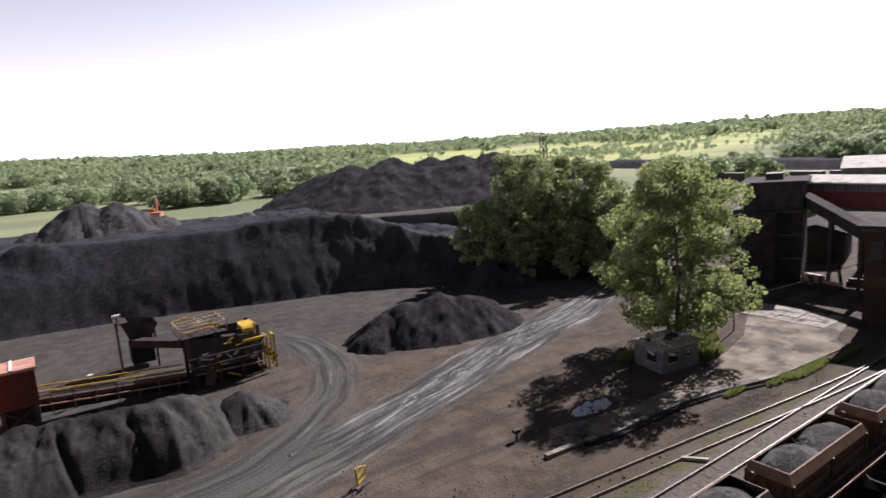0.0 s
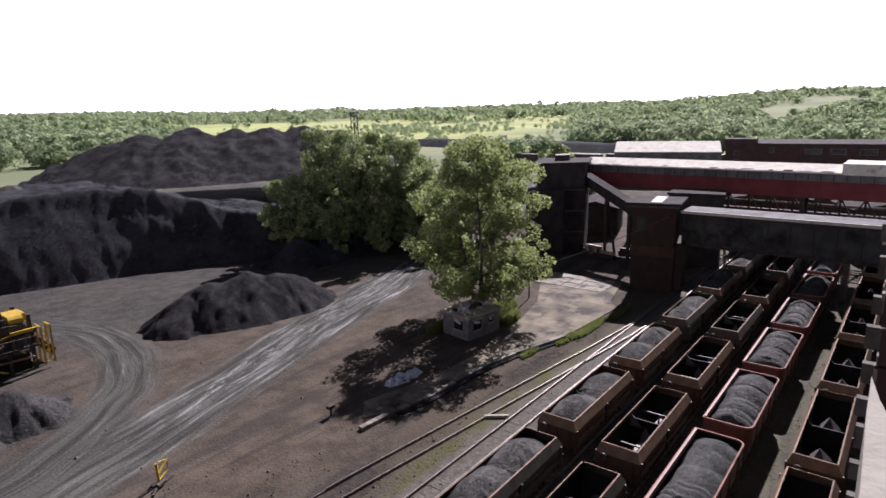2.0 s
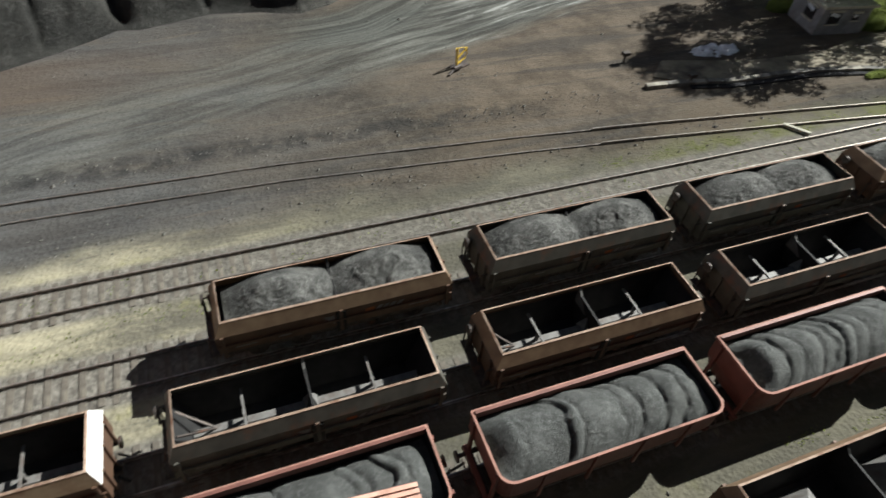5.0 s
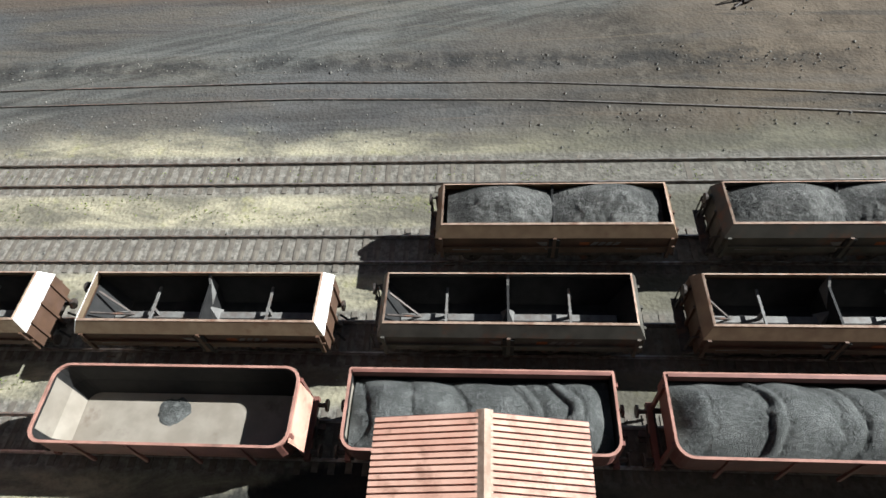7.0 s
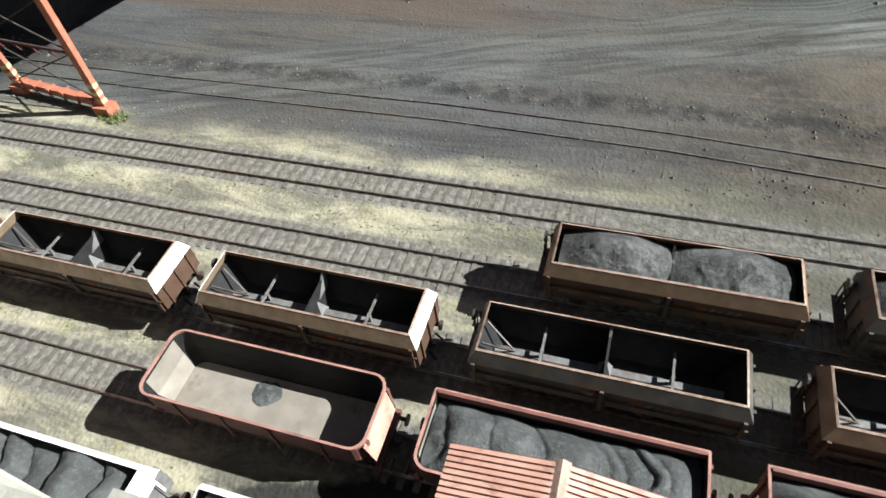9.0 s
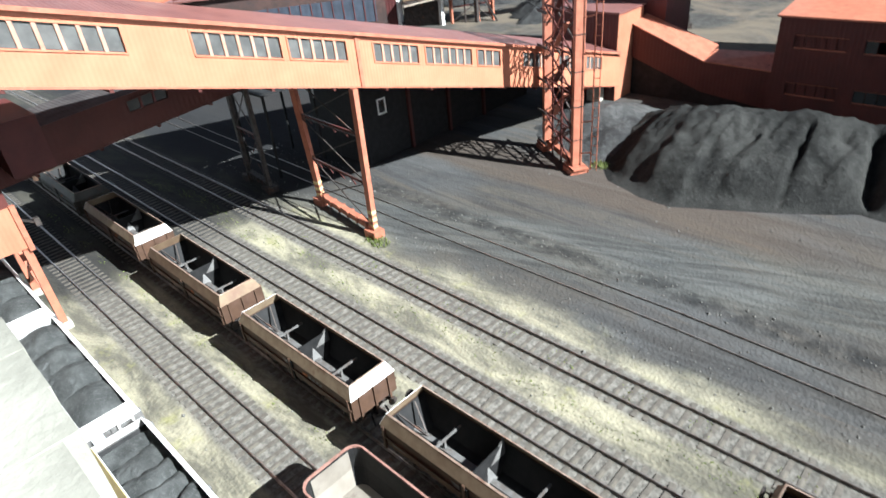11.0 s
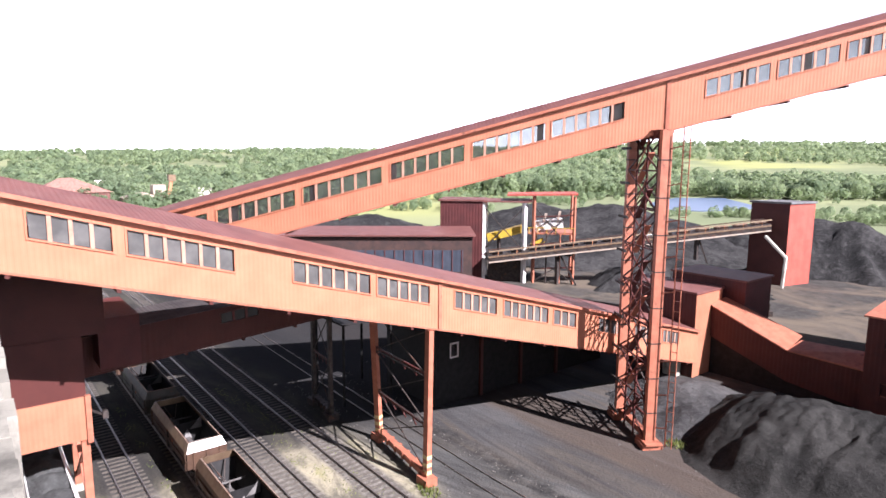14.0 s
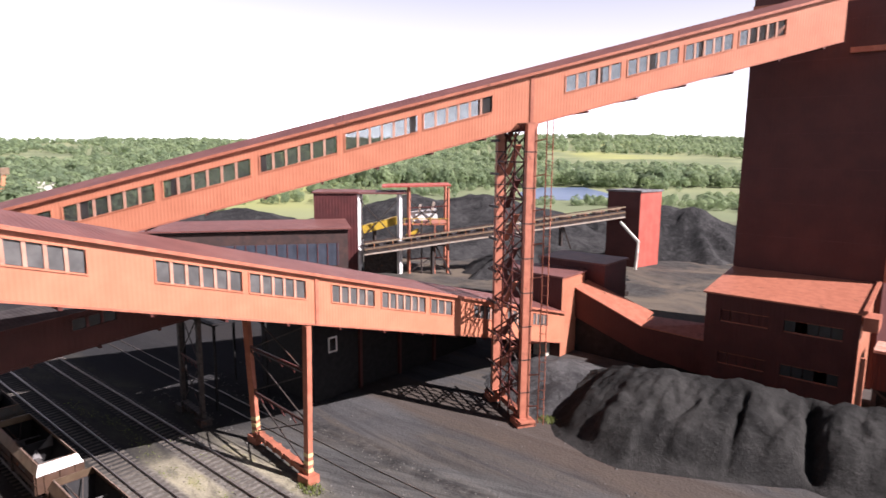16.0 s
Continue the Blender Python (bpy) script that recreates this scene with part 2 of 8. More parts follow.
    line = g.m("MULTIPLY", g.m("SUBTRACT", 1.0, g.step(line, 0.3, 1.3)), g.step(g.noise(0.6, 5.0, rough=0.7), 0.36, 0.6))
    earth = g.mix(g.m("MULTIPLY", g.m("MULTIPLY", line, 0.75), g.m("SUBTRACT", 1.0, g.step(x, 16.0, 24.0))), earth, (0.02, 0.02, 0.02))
    foot = g.m("ADD", y, g.m("MULTIPLY", g.m("SUBTRACT", g.noise(0.2, 4.0), 0.5), 3.0))
    foot = g.m("MULTIPLY", g.m("MULTIPLY", g.step(foot, 36.5, 38.5), g.m("SUBTRACT", 1.0, g.step(foot, 42.0, 45.0))), g.m("SUBTRACT", 1.0, g.step(x, -14.0, 4.0)))
    earth = g.mix(g.m("MULTIPLY", foot, 0.6), earth, (0.082, 0.062, 0.047))
    color = g.mix(yard, tracks, earth)
    # Painted shade: near-black ground under and behind the galleries.
    gallery_shade = g.m("MULTIPLY", g.m("SUBTRACT", 1.0, g.step(g.m("ADD", x, g.m("MULTIPLY", g.noise(0.2, 4.0), 6.0)), -44.0, -38.0)), g.m("SUBTRACT", 1.0, g.step(y, 58.0, 66.0)))
    color = g.mix(g.m("MULTIPLY", gallery_shade, 0.85), color, (0.022, 0.022, 0.023))
    # meadow and brush beyond the works
    ex, ey = g.m("SUBTRACT", x, 10.0), g.m("SUBTRACT", y, 60.0)
    far = g.m("SQRT", g.m("ADD", g.m("MULTIPLY", ex, ex), g.m("MULTIPLY", ey, ey)))
    far = g.m("ADD", far, g.m("MULTIPLY", g.m("SUBTRACT", g.noise(0.02, 4.0), 0.5), 90.0))
    meadow = g.mix(g.step(g.noise(0.006, 4.0), 0.42, 0.58), (0.175, 0.205, 0.115), (0.245, 0.27, 0.145))
    meadow = g.mix(g.step(g.noise(0.0025, 3.0), 0.55, 0.66), meadow, (0.34, 0.355, 0.135))
    crop = g.m("MULTIPLY", g.step(far, 420.0, 480.0), g.m("SUBTRACT", 1.0, g.step(far, 1100.0, 1180.0)))
    crop = g.m("MULTIPLY", g.m("MULTIPLY", crop, g.step(x, 250.0, 420.0)), g.step(y, 260.0, 330.0))
    meadow = g.mix(g.m("MULTIPLY", crop, 0.8), meadow, g.mix(g.step(g.noise(0.012, 2.0), 0.45, 0.5), (0.36, 0.40, 0.17), (0.46, 0.50, 0.19)))
    color = g.mix(g.step(far, 150.0, 210.0), color, meadow)
    wet = g.m("MULTIPLY", g.m("MULTIPLY", way, g.step(x, 16.0, 34.0)), g.step(ruts, 0.54, 0.62))
    wet = g.m("MAXIMUM", wet, puddle)
    rough = g.m("SUBTRACT", 0.92, g.m("MULTIPLY", wet, 0.66))
    stones = g.n("ShaderNodeTexVoronoi", Vector=g.pos, Scale=5.0).outputs[0]
    height = g.m("ADD", g.m("ADD", g.m("MULTIPLY", fine, 0.5), g.m("MULTIPLY", stones, 0.25)), g.m("ADD", g.m("MULTIPLY", g.m("MULTIPLY", ruts, way), 1.2), g.m("MULTIPLY", g.m("MULTIPLY", bend_ruts, bend), 1.0)))
    height = g.m("ADD", height, g.m("MULTIPLY", drag, 0.12))
    return g.done(color, rough, 0.0, g.bump(height, 0.8, 0.16), g.m("ADD", 0.1, g.m("MULTIPLY", wet, 0.4)))


def coal_material(name, dark, light, scale=1.0, spec=0.3, relief=0.7, drift=0.55, dusty_from=None):
    """Broken coal; past dusty_from, along x, a coat of pale road dust lies on it."""
    g = Nodes(name)
    lumps = g.noise(1.9 * scale, 6.0, rough=0.75, warp=0.4)
    fine, broad = g.noise(6.0 * scale, 8.0, rough=0.7), g.noise(0.25 * scale, 5.0, rough=0.6)
    color = g.mix(g.step(broad, 0.35, 0.68), dark, light)
    drifts = g.noise(0.8 * scale, 6.0, rough=0.7, warp=1.2)
    color = g.mix(g.m("MULTIPLY", g.step(drifts, 0.46, 0.58), drift), color, tuple(0.62 * c for c in dark))
    color = g.mix(g.m("MULTIPLY", g.step(lumps, 0.5, 0.68), 0.45), color, tuple(1.5 * c for c in light))
    color = g.mix(g.m("MULTIPLY", g.step(fine, 0.52, 0.75), 0.3), color, tuple(1.7 * c for c in light))
    if dusty_from is not None:
        drifted = g.step(g.m("ADD", g.xyz()[0], g.m("MULTIPLY", g.m("SUBTRACT", drifts, 0.5), 5.0)), dusty_from, dusty_from + 5.0)
        color = g.mix(g.m("MULTIPLY", drifted, 0.7), color, g.mix(g.step(lumps, 0.35, 0.65), (0.040, 0.039, 0.036), (0.086, 0.083, 0.074)))
    height = g.m("ADD", g.m("MULTIPLY", lumps, 1.4), fine)
    return g.done(color, 0.85, 0.0, g.bump(height, min(1.0, relief * 1.3), 0.32), spec)


def glass_material(name, tint, rough=0.12):
    g = Nodes(name)
    color = g.mix(g.step(g.noise(0.8, 3.0), 0.35, 0.7), tint, tuple(0.55 * c for c in tint))
    return g.done(color, g.m("ADD", rough, g.m("MULTIPLY", g.noise(3.0), 0.15)), 0.0, None, 0.6)


GROUND = ground_material()
# Glare and haze are in COAL and BANK: both lifted, BANK bluish.
COAL = coal_material("coal", (0.023, 0.0228, 0.0245), (0.054, 0.0530, 0.0555), 1.0, 0.03, 0.5, 0.4)
BANK = coal_material("coal_bank", (0.030, 0.0308, 0.0350), (0.058, 0.0590, 0.0650), 0.6, 0.03, 0.3, 0.3)
GREY_COAL = coal_material("pale_coal_dust", (0.056, 0.058, 0.056), (0.116, 0.119, 0.115), 2.6, 0.15, 0.42, 0.14)
DUSTY_HEAP = coal_material("dry_grey_coal_heap", (0.046, 0.046, 0.046), (0.096, 0.095, 0.092), 0.6, 0.05, 0.6, 0.4)
MOUND_COAL = coal_material("coarse_grey_coal", (0.056, 0.056, 0.054), (0.140, 0.138, 0.130), 1.1, 0.1, 0.5, 0.5)
WEST_HEAP = coal_material("dusty_coal_heap", (0.0195, 0.0194, 0.0183), (0.043, 0.0421, 0.0390), 0.8, 0.06, 0.4, 0.3, 4.0)
FAR_HEAP = coal_material("grey_coal_heap", (0.026, 0.026, 0.026), (0.066, 0.065, 0.063), 0.4, 0.06)
TUB_RIM = surface("rolled_tub_rim", (0.35, 0.19, 0.15), (0.245, 0.125, 0.098), 1.5, (0.12, 0.07, 0.055), 0.9, (0.5, 0.72), 0.8, 0.05, vary=0.4)
SLATE = surface("bluish_translucent_sheet", (0.058, 0.068, 0.088), (0.038, 0.044, 0.058), 0.6, rough=0.5, bump=0.3, ribs=0.5)
RED = surface("red_painted_sheet", (0.50, 0.196, 0.112), (0.44, 0.164, 0.092), 0.6, (0.24, 0.075, 0.052), 0.5, (0.62, 0.85), 0.5, grain=12, bump=0.2, depth=0.025, ribs=0.26)
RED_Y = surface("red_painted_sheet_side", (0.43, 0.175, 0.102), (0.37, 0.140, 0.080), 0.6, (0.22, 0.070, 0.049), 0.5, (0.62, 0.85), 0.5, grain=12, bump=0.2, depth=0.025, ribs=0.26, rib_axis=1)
RED_FRAME = surface("red_painted_steel", (0.42, 0.158, 0.096), (0.33, 0.115, 0.070), 1.5, (0.15, 0.06, 0.04), 1.2, (0.58, 0.75), 0.5, grain=20)
RED_ROOF = surface("dull_red_roof_sheet", (0.185, 0.078, 0.066), (0.135, 0.055, 0.048), 0.5, (0.22, 0.12, 0.10), 0.3, (0.55, 0.8), 0.55, bump=0.4, depth=0.03, ribs=0.3)
STEEL = surface("dark_steel", (0.085, 0.070, 0.062), (0.040, 0.034, 0.032), 3.0, (0.16, 0.075, 0.045), 1.0, (0.55, 0.75), 0.6, 0.4)
RUST = surface("rusty_wagon_steel", (0.115, 0.060, 0.040), (0.065, 0.037, 0.028), 1.2, (0.055, 0.042, 0.036), 0.9, (0.45, 0.7), 0.7, 0.15, vary=0.7)
# Collars lighter than the bodies below: sun and shade set in the colours.
TAN = surface("tan_wagon_collar", (0.235, 0.165, 0.102), (0.155, 0.103, 0.065), 1.5, (0.15, 0.09, 0.06), 1.2, (0.52, 0.75), 0.6, 0.1, vary=0.35)
BUFF = surface("buff_wagon_collar", (0.34, 0.26, 0.17), (0.235, 0.17, 0.108), 1.5, (0.19, 0.115, 0.072), 1.2, (0.52, 0.75), 0.6, 0.1, vary=0.3)
PALE = surface("pale_wagon_collar", (0.50, 0.43, 0.36), (0.36, 0.28, 0.21), 1.5, (0.26, 0.17, 0.11), 1.0, (0.55, 0.75), 0.6, 0.1, vary=0.25)
# Shaded copy of RED: puts the shade of unlit walls into the colour.
BLOCK_RED = surface("shade_toned_red_sheet", (0.088, 0.026, 0.021), (0.068, 0.020, 0.017), 0.4, (0.060, 0.020, 0.017), 0.35, (0.55, 0.8), 0.55, bump=0.35, depth=0.03, ribs=0.4)
PINK = surface("faded_pink_red_sheet", (0.53, 0.33, 0.255), (0.43, 0.235, 0.175), 1.2, (0.30, 0.165, 0.12), 1.6, (0.48, 0.66), 0.6, vary=0.3)
# Bodies darkened for the shade on their sides.
WAGON_GREY = surface("grey_wagon_paint", (0.102, 0.097, 0.081), (0.055, 0.052, 0.044), 1.2, (0.13, 0.065, 0.04), 0.8, (0.5, 0.72), 0.65, 0.1, vary=0.6)
WAGON_BROWN = surface("brown_wagon_paint", (0.108, 0.060, 0.037), (0.066, 0.038, 0.025), 1.2, (0.10, 0.06, 0.045), 0.9, (0.5, 0.75), 0.6, 0.1, vary=0.5)
# Body darkened for the shaded tub sides; the rim stays lighter.
TUB_RED = surface("faded_red_tub_paint", (0.185, 0.082, 0.066), (0.125, 0.055, 0.044), 1.5, (0.13, 0.07, 0.055), 0.9, (0.52, 0.75), 0.55, 0.1, vary=0.3)
RIM = surface("worn_rim_steel", (0.36, 0.27, 0.21), (0.22, 0.145, 0.105), 2.5, (0.16, 0.085, 0.055), 1.5, (0.5, 0.7), 0.75, 0.1)
# Coal-black lining; also the black put in for deep shade elsewhere.
INSIDE = surface("coal_and_shade_black", (0.018, 0.017, 0.017), (0.009, 0.009, 0.009), 2.0, rough=0.75)
SADDLE = surface("dusty_grey_plate", (0.185, 0.18, 0.172), (0.115, 0.11, 0.105), 2.0, (0.10, 0.08, 0.07), 1.5, (0.5, 0.75), 0.6, 0.1)
TUB_FLOOR = surface("bare_tub_floor", (0.275, 0.245, 0.205), (0.21, 0.183, 0.15), 1.0, (0.12, 0.085, 0.07), 0.7, (0.55, 0.8), 0.6, 0.15)
RAIL = surface("polished_rail", (0.42, 0.385, 0.35), (0.22, 0.185, 0.16), 4.0, rough=0.33, metal=0.8, spec=0.5)
SLEEPER = surface("weathered_sleeper_wood", (0.144, 0.128, 0.107), (0.083, 0.072, 0.060), 3.0, (0.20, 0.18, 0.14), 1.0, (0.55, 0.75), 0.9, vary=0.5)
CONCRETE = surface("weathered_concrete", (0.44, 0.425, 0.35), (0.33, 0.315, 0.255), 1.6, (0.20, 0.185, 0.155), 1.1, (0.55, 0.75), 0.85, bump=0.5, depth=0.02)
PARAPET = surface("mould_streaked_parapet", (0.35, 0.336, 0.285), (0.215, 0.206, 0.172), 2.2, (0.10, 0.096, 0.082), 1.7, (0.48, 0.68), 0.9, bump=0.5, depth=0.012)
HUT_WALL = surface("grey_rendered_wall", (0.25, 0.255, 0.265), (0.165, 0.17, 0.178), 1.3, (0.12, 0.115, 0.11), 0.9, (0.5, 0.72), 0.9, bump=0.4)
PAD_SLAB = surface("worn_yard_slab", (0.36, 0.335, 0.285), (0.22, 0.205, 0.17), 0.8, (0.085, 0.072, 0.058), 0.6, (0.48, 0.62), 0.9, bump=0.5, depth=0.03, vary=0.5)
SCARLET = surface("bright_red_roof_sheet", (0.44, 0.105, 0.075), (0.35, 0.080, 0.058), 0.5, (0.24, 0.075, 0.06), 0.5, (0.58, 0.8), 0.55, bump=0.3, ribs=0.4)
BRIDGE_SHEET = surface("grey_green_bridge_sheet", (0.105, 0.108, 0.102), (0.060, 0.061, 0.058), 0.5, (0.033, 0.032, 0.031), 0.35, (0.48, 0.7), 0.85, bump=0.4, ribs=0.6, rib_axis=1, spec=0.1)
CREAM = surface("cream_yellow_paint", (0.68, 0.55, 0.28), (0.55, 0.43, 0.21), 1.5, (0.36, 0.27, 0.15), 1.0, (0.55, 0.75), 0.6)
MARK_ORANGE = surface("orange_painted_mark", (0.33, 0.10, 0.035), (0.22, 0.075, 0.03), 5.0, rough=0.7)
DARK_CONCRETE = surface("sooty_concrete", (0.16, 0.15, 0.135), (0.085, 0.08, 0.072), 1.2, (0.05, 0.047, 0.043), 0.7, (0.5, 0.75), 0.9, bump=0.5, depth=0.03)
PAVING = surface("dusty_paving", (0.245, 0.213, 0.155), (0.095, 0.081, 0.057), 0.35, (0.055, 0.046, 0.038), 0.28, (0.46, 0.62), 0.9, bump=0.5, depth=0.03)
SOOT_BRICK = surface("sooty_brick", (0.085, 0.048, 0.040), (0.047, 0.033, 0.029), 1.0, (0.035, 0.03, 0.03), 0.5, (0.5, 0.75), 0.9, bump=0.4)
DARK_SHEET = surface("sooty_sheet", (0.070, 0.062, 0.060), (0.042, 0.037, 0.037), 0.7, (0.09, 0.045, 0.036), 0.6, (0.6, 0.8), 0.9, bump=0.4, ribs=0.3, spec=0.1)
DEEP_RED = surface("deep_red_sheet", (0.105, 0.030, 0.028), (0.075, 0.023, 0.022), 0.5, (0.085, 0.03, 0.03), 0.4, (0.55, 0.8), 0.6, bump=0.4, depth=0.03, ribs=0.4)
MULLION = surface("faded_red_white_mullion", (0.50, 0.30, 0.22), (0.42, 0.22, 0.15), 1.5, (0.30, 0.15, 0.10), 1.0, (0.55, 0.75), 0.6, 0.1, vary=0.25)
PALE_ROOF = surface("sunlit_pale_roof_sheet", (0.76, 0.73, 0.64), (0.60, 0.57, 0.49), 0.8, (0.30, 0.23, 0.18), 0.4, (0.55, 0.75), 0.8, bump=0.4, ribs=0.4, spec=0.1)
GREY_SHEET = surface("grey_sheet", (0.20, 0.20, 0.20), (0.13, 0.13, 0.13), 0.6, (0.09, 0.085, 0.08), 0.4, (0.5, 0.75), 0.8, bump=0.4, ribs=0.3, spec=0.1)
YELLOW = surface("yellow_machine_paint", (0.62, 0.42, 0.05), (0.46, 0.30, 0.04), 2.0, (0.18, 0.13, 0.06), 1.5, (0.55, 0.75), 0.5)
WHITE_PAINT = surface("white_paint", (0.80, 0.79, 0.76), (0.66, 0.64, 0.60), 2.0, (0.42, 0.38, 0.33), 1.5, (0.6, 0.8), 0.5)
PLASTIC = surface("white_plastic_sheet", (0.72, 0.75, 0.80), (0.50, 0.54, 0.60), 3.0, rough=0.4, spec=0.5)
ORANGE = surface("orange_machine_paint", (0.52, 0.24, 0.12), (0.38, 0.17, 0.085), 2.0, rough=0.5)
def pane_material(name, dust):
    """Dusty window glass that one sees through."""
    g = Nodes(name)
    g.done(g.mix(g.step(g.noise(0.9, 4.0), 0.35, 0.7), (0.095, 0.094, 0.09), (0.155, 0.152, 0.144)), 0.3, 0.0, None, 0.4)
    clear = g.n("ShaderNodeBsdfTransparent", Color=(0.86, 0.88, 0.88))
    both = g.n("ShaderNodeMixShader", Fac=g.m("ADD", dust, g.m("MULTIPLY", g.noise(1.7, 4.0), 0.2)))
    g.tree.links.new(clear.outputs[0], both.inputs[1])
    g.tree.links.new(g.bsdf.outputs[0], both.inputs[2])
    g.tree.links.new(both.outputs[0], g.tree.nodes["Material Output"].inputs[0])
    return g.mat


GLASS = pane_material("dusty_window_glass", 0.10)
DUSTY_GLASS = pane_material("dirty_window_glass", 0.72)
# Red of sheets that lie in shade, set in the base colour.
CRIMSON = surface("shaded_crimson_sheet", (0.21, 0.045, 0.045), (0.15, 0.033, 0.034), 0.5, (0.11, 0.035, 0.033), 0.4, (0.55, 0.8), 0.7, bump=0.3, ribs=0.4)
DARK_GLASS = glass_material("dark_window_glass", (0.03, 0.033, 0.036))
WATER = surface("pond_water", (0.15, 0.20, 0.29), (0.12, 0.165, 0.25), 0.02, rough=0.35, grain=0.5, bump=0.05, spec=0.25)
BARK = surface("bark", (0.16, 0.14, 0.12), (0.08, 0.07, 0.06), 6.0, rough=0.9, bump=0.6)
LEAF = leaf_material("poplar_leaf", (0.47, 0.52, 0.25), (0.12, 0.165, 0.07), (0.52, 0.60, 0.20), 0.6, lucency=0.5)
BUSH_LEAF = leaf_material("bush_leaf", (0.58, 0.66, 0.31), (0.12, 0.17, 0.085), (0.52, 0.60, 0.20), 0.35, lucency=0.3)
# Pale leaf tones carry the haze over the far woods.
WOODS = leaf_material("hazed_woods_leaf", (0.43, 0.51, 0.29), (0.155, 0.215, 0.135), (0.56, 0.64, 0.36), 0.05, 0.24, 0.58, 0.40, 0.60, 0.03)
GRASS = leaf_material("grass_blade", (0.25, 0.29, 0.085), (0.11, 0.14, 0.04))
ROCK = surface("loose_stone", (0.30, 0.285, 0.25), (0.09, 0.085, 0.078), 2.0, rough=0.9, vary=0.6)


# ---- mesh building ----
class Shape:
    """Points and faces gathered for one mesh."""

    def __init__(self):
        self.v, self.f = [], []

    def add(self, points, faces):
        n = len(self.v)
        self.v += [tuple(p) for p in points]
        self.f += [tuple(i + n for i in f) for f in faces]
        return self

    def box(self, x0, x1, y0, y1, z0, z1, lean=0.0):
        """lean: rise in z for each metre of x."""
        p = [(x, y, z + lean * x) for z in (z0, z1) for y in (y0, y1) for x in (x0, x1)]
        return self.add(p, [(0, 2, 3, 1), (4, 5, 7, 6), (0, 1, 5, 4), (2, 6, 7, 3), (0, 4, 6, 2), (1, 3, 7, 5)])

    def beam(self, a, b, w, h=None):
        a, b, h = Vector(a), Vector(b), h or w
        way = (b - a).normalized()
        side = way.cross(Vector((0, 0, 1)))
        side = Vector((1, 0, 0)) if side.length < 0.01 else side.normalized()
        up = side.cross(way)
        p = [e + side * sx * w / 2 + up * sz * h / 2 for e in (a, b) for sx, sz in ((-1, -1), (1, -1), (1, 1), (-1, 1))]
        return self.add(p, [(0, 3, 2, 1), (4, 5, 6, 7), (0, 1, 5, 4), (1, 2, 6, 5), (2, 3, 7, 6), (3, 0, 4, 7)])

    def tube(self, a, b, r0, r1=None, n=8):
        a, b, r1 = Vector(a), Vector(b), r0 if r1 is None else r1
        way = (b - a).normalized()
        side = way.orthogonal().normalized()
        up = way.cross(side)
        ring = [(side * math.cos(2 * math.pi * i / n), up * math.sin(2 * math.pi * i / n)) for i in range(n)]
        p = [a + (c + s) * r0 for c, s in ring] + [b + (c + s) * r1 for c, s in ring]
        faces = [(i, (i + 1) % n, n + (i + 1) % n, n + i) for i in range(n)]
        return self.add(p, faces + [tuple(reversed(range(n))), tuple(range(n, 2 * n))])

    def slab(self, outline, z0, z1):
        """A plate with any outline (x, y)."""
        n = len(outline)
        p = [(x, y, z0) for x, y in outline] + [(x, y, z1) for x, y in outline]
        return self.add(p, [(i, (i + 1) % n, n + (i + 1) % n, n + i) for i in range(n)] + [tuple(reversed(range(n))), tuple(range(n, 2 * n))])

    def profile(self, outline, x0, x1, lean=0.0):
        """An outline (y, z) drawn along x."""
        n = len(outline)
        p = [(x, y, z + lean * x) for x in (x0, x1) for y, z in outline]
        return self.add(p, [(i, (i + 1) % n, n + (i + 1) % n, n + i) for i in range(n)] + [tuple(reversed(range(n))), tuple(range(n, 2 * n))])

    def mesh(self, name, material, smooth=False):
        m = bpy.data.meshes.new(name)
        m.from_pydata(self.v, [], self.f)
        m.materials.append(material)
        if smooth:
            m.shade_smooth()
        m.update()
        return m


def part(name, shape, material, parent, label="", smooth=False):
    ob = new(name, shape.mesh(name, material, smooth))
    ob.parent = parent
    return tagged(ob, label)


def thing(name, m, label, category, group="", kind="", data=None):
    """A top-level thing: an Empty at its base (or a mesh of its own), at the pose m."""
    ob = new(name, data)
    ob.matrix_world = m
    return tagged(ob, label, category, group, kind)


def value_noise(x, y, seed=0):
    """Smooth noise from 0 to 1 on arrays."""
    def cell(i, j):
        h = np.sin(i * 127.1 + j * 311.7 + seed * 74.7) * 43758.5453
        return h - np.floor(h)
    i, j = np.floor(x), np.floor(y)
    u, v = x - i, y - j
    u, v = u * u * (3 - 2 * u), v * v * (3 - 2 * v)
    return (cell(i, j) * (1 - u) + cell(i + 1, j) * u) * (1 - v) + (cell(i, j + 1) * (1 - u) + cell(i + 1, j + 1) * u) * v


def rough_noise(x, y, seed=0, octaves=4):
    total, size = 0.0, 0.0
    for k in range(octaves):
        total = total + value_noise(x * 2 ** k + 17 * k, y * 2 ** k - 9 * k, seed + k) * 0.55 ** k
        size += 0.55 ** k
    return total / size


def ease(x, lo, hi):
    u = np.clip((x - lo) / (hi - lo), 0, 1)
    return u * u * (3 - 2 * u)


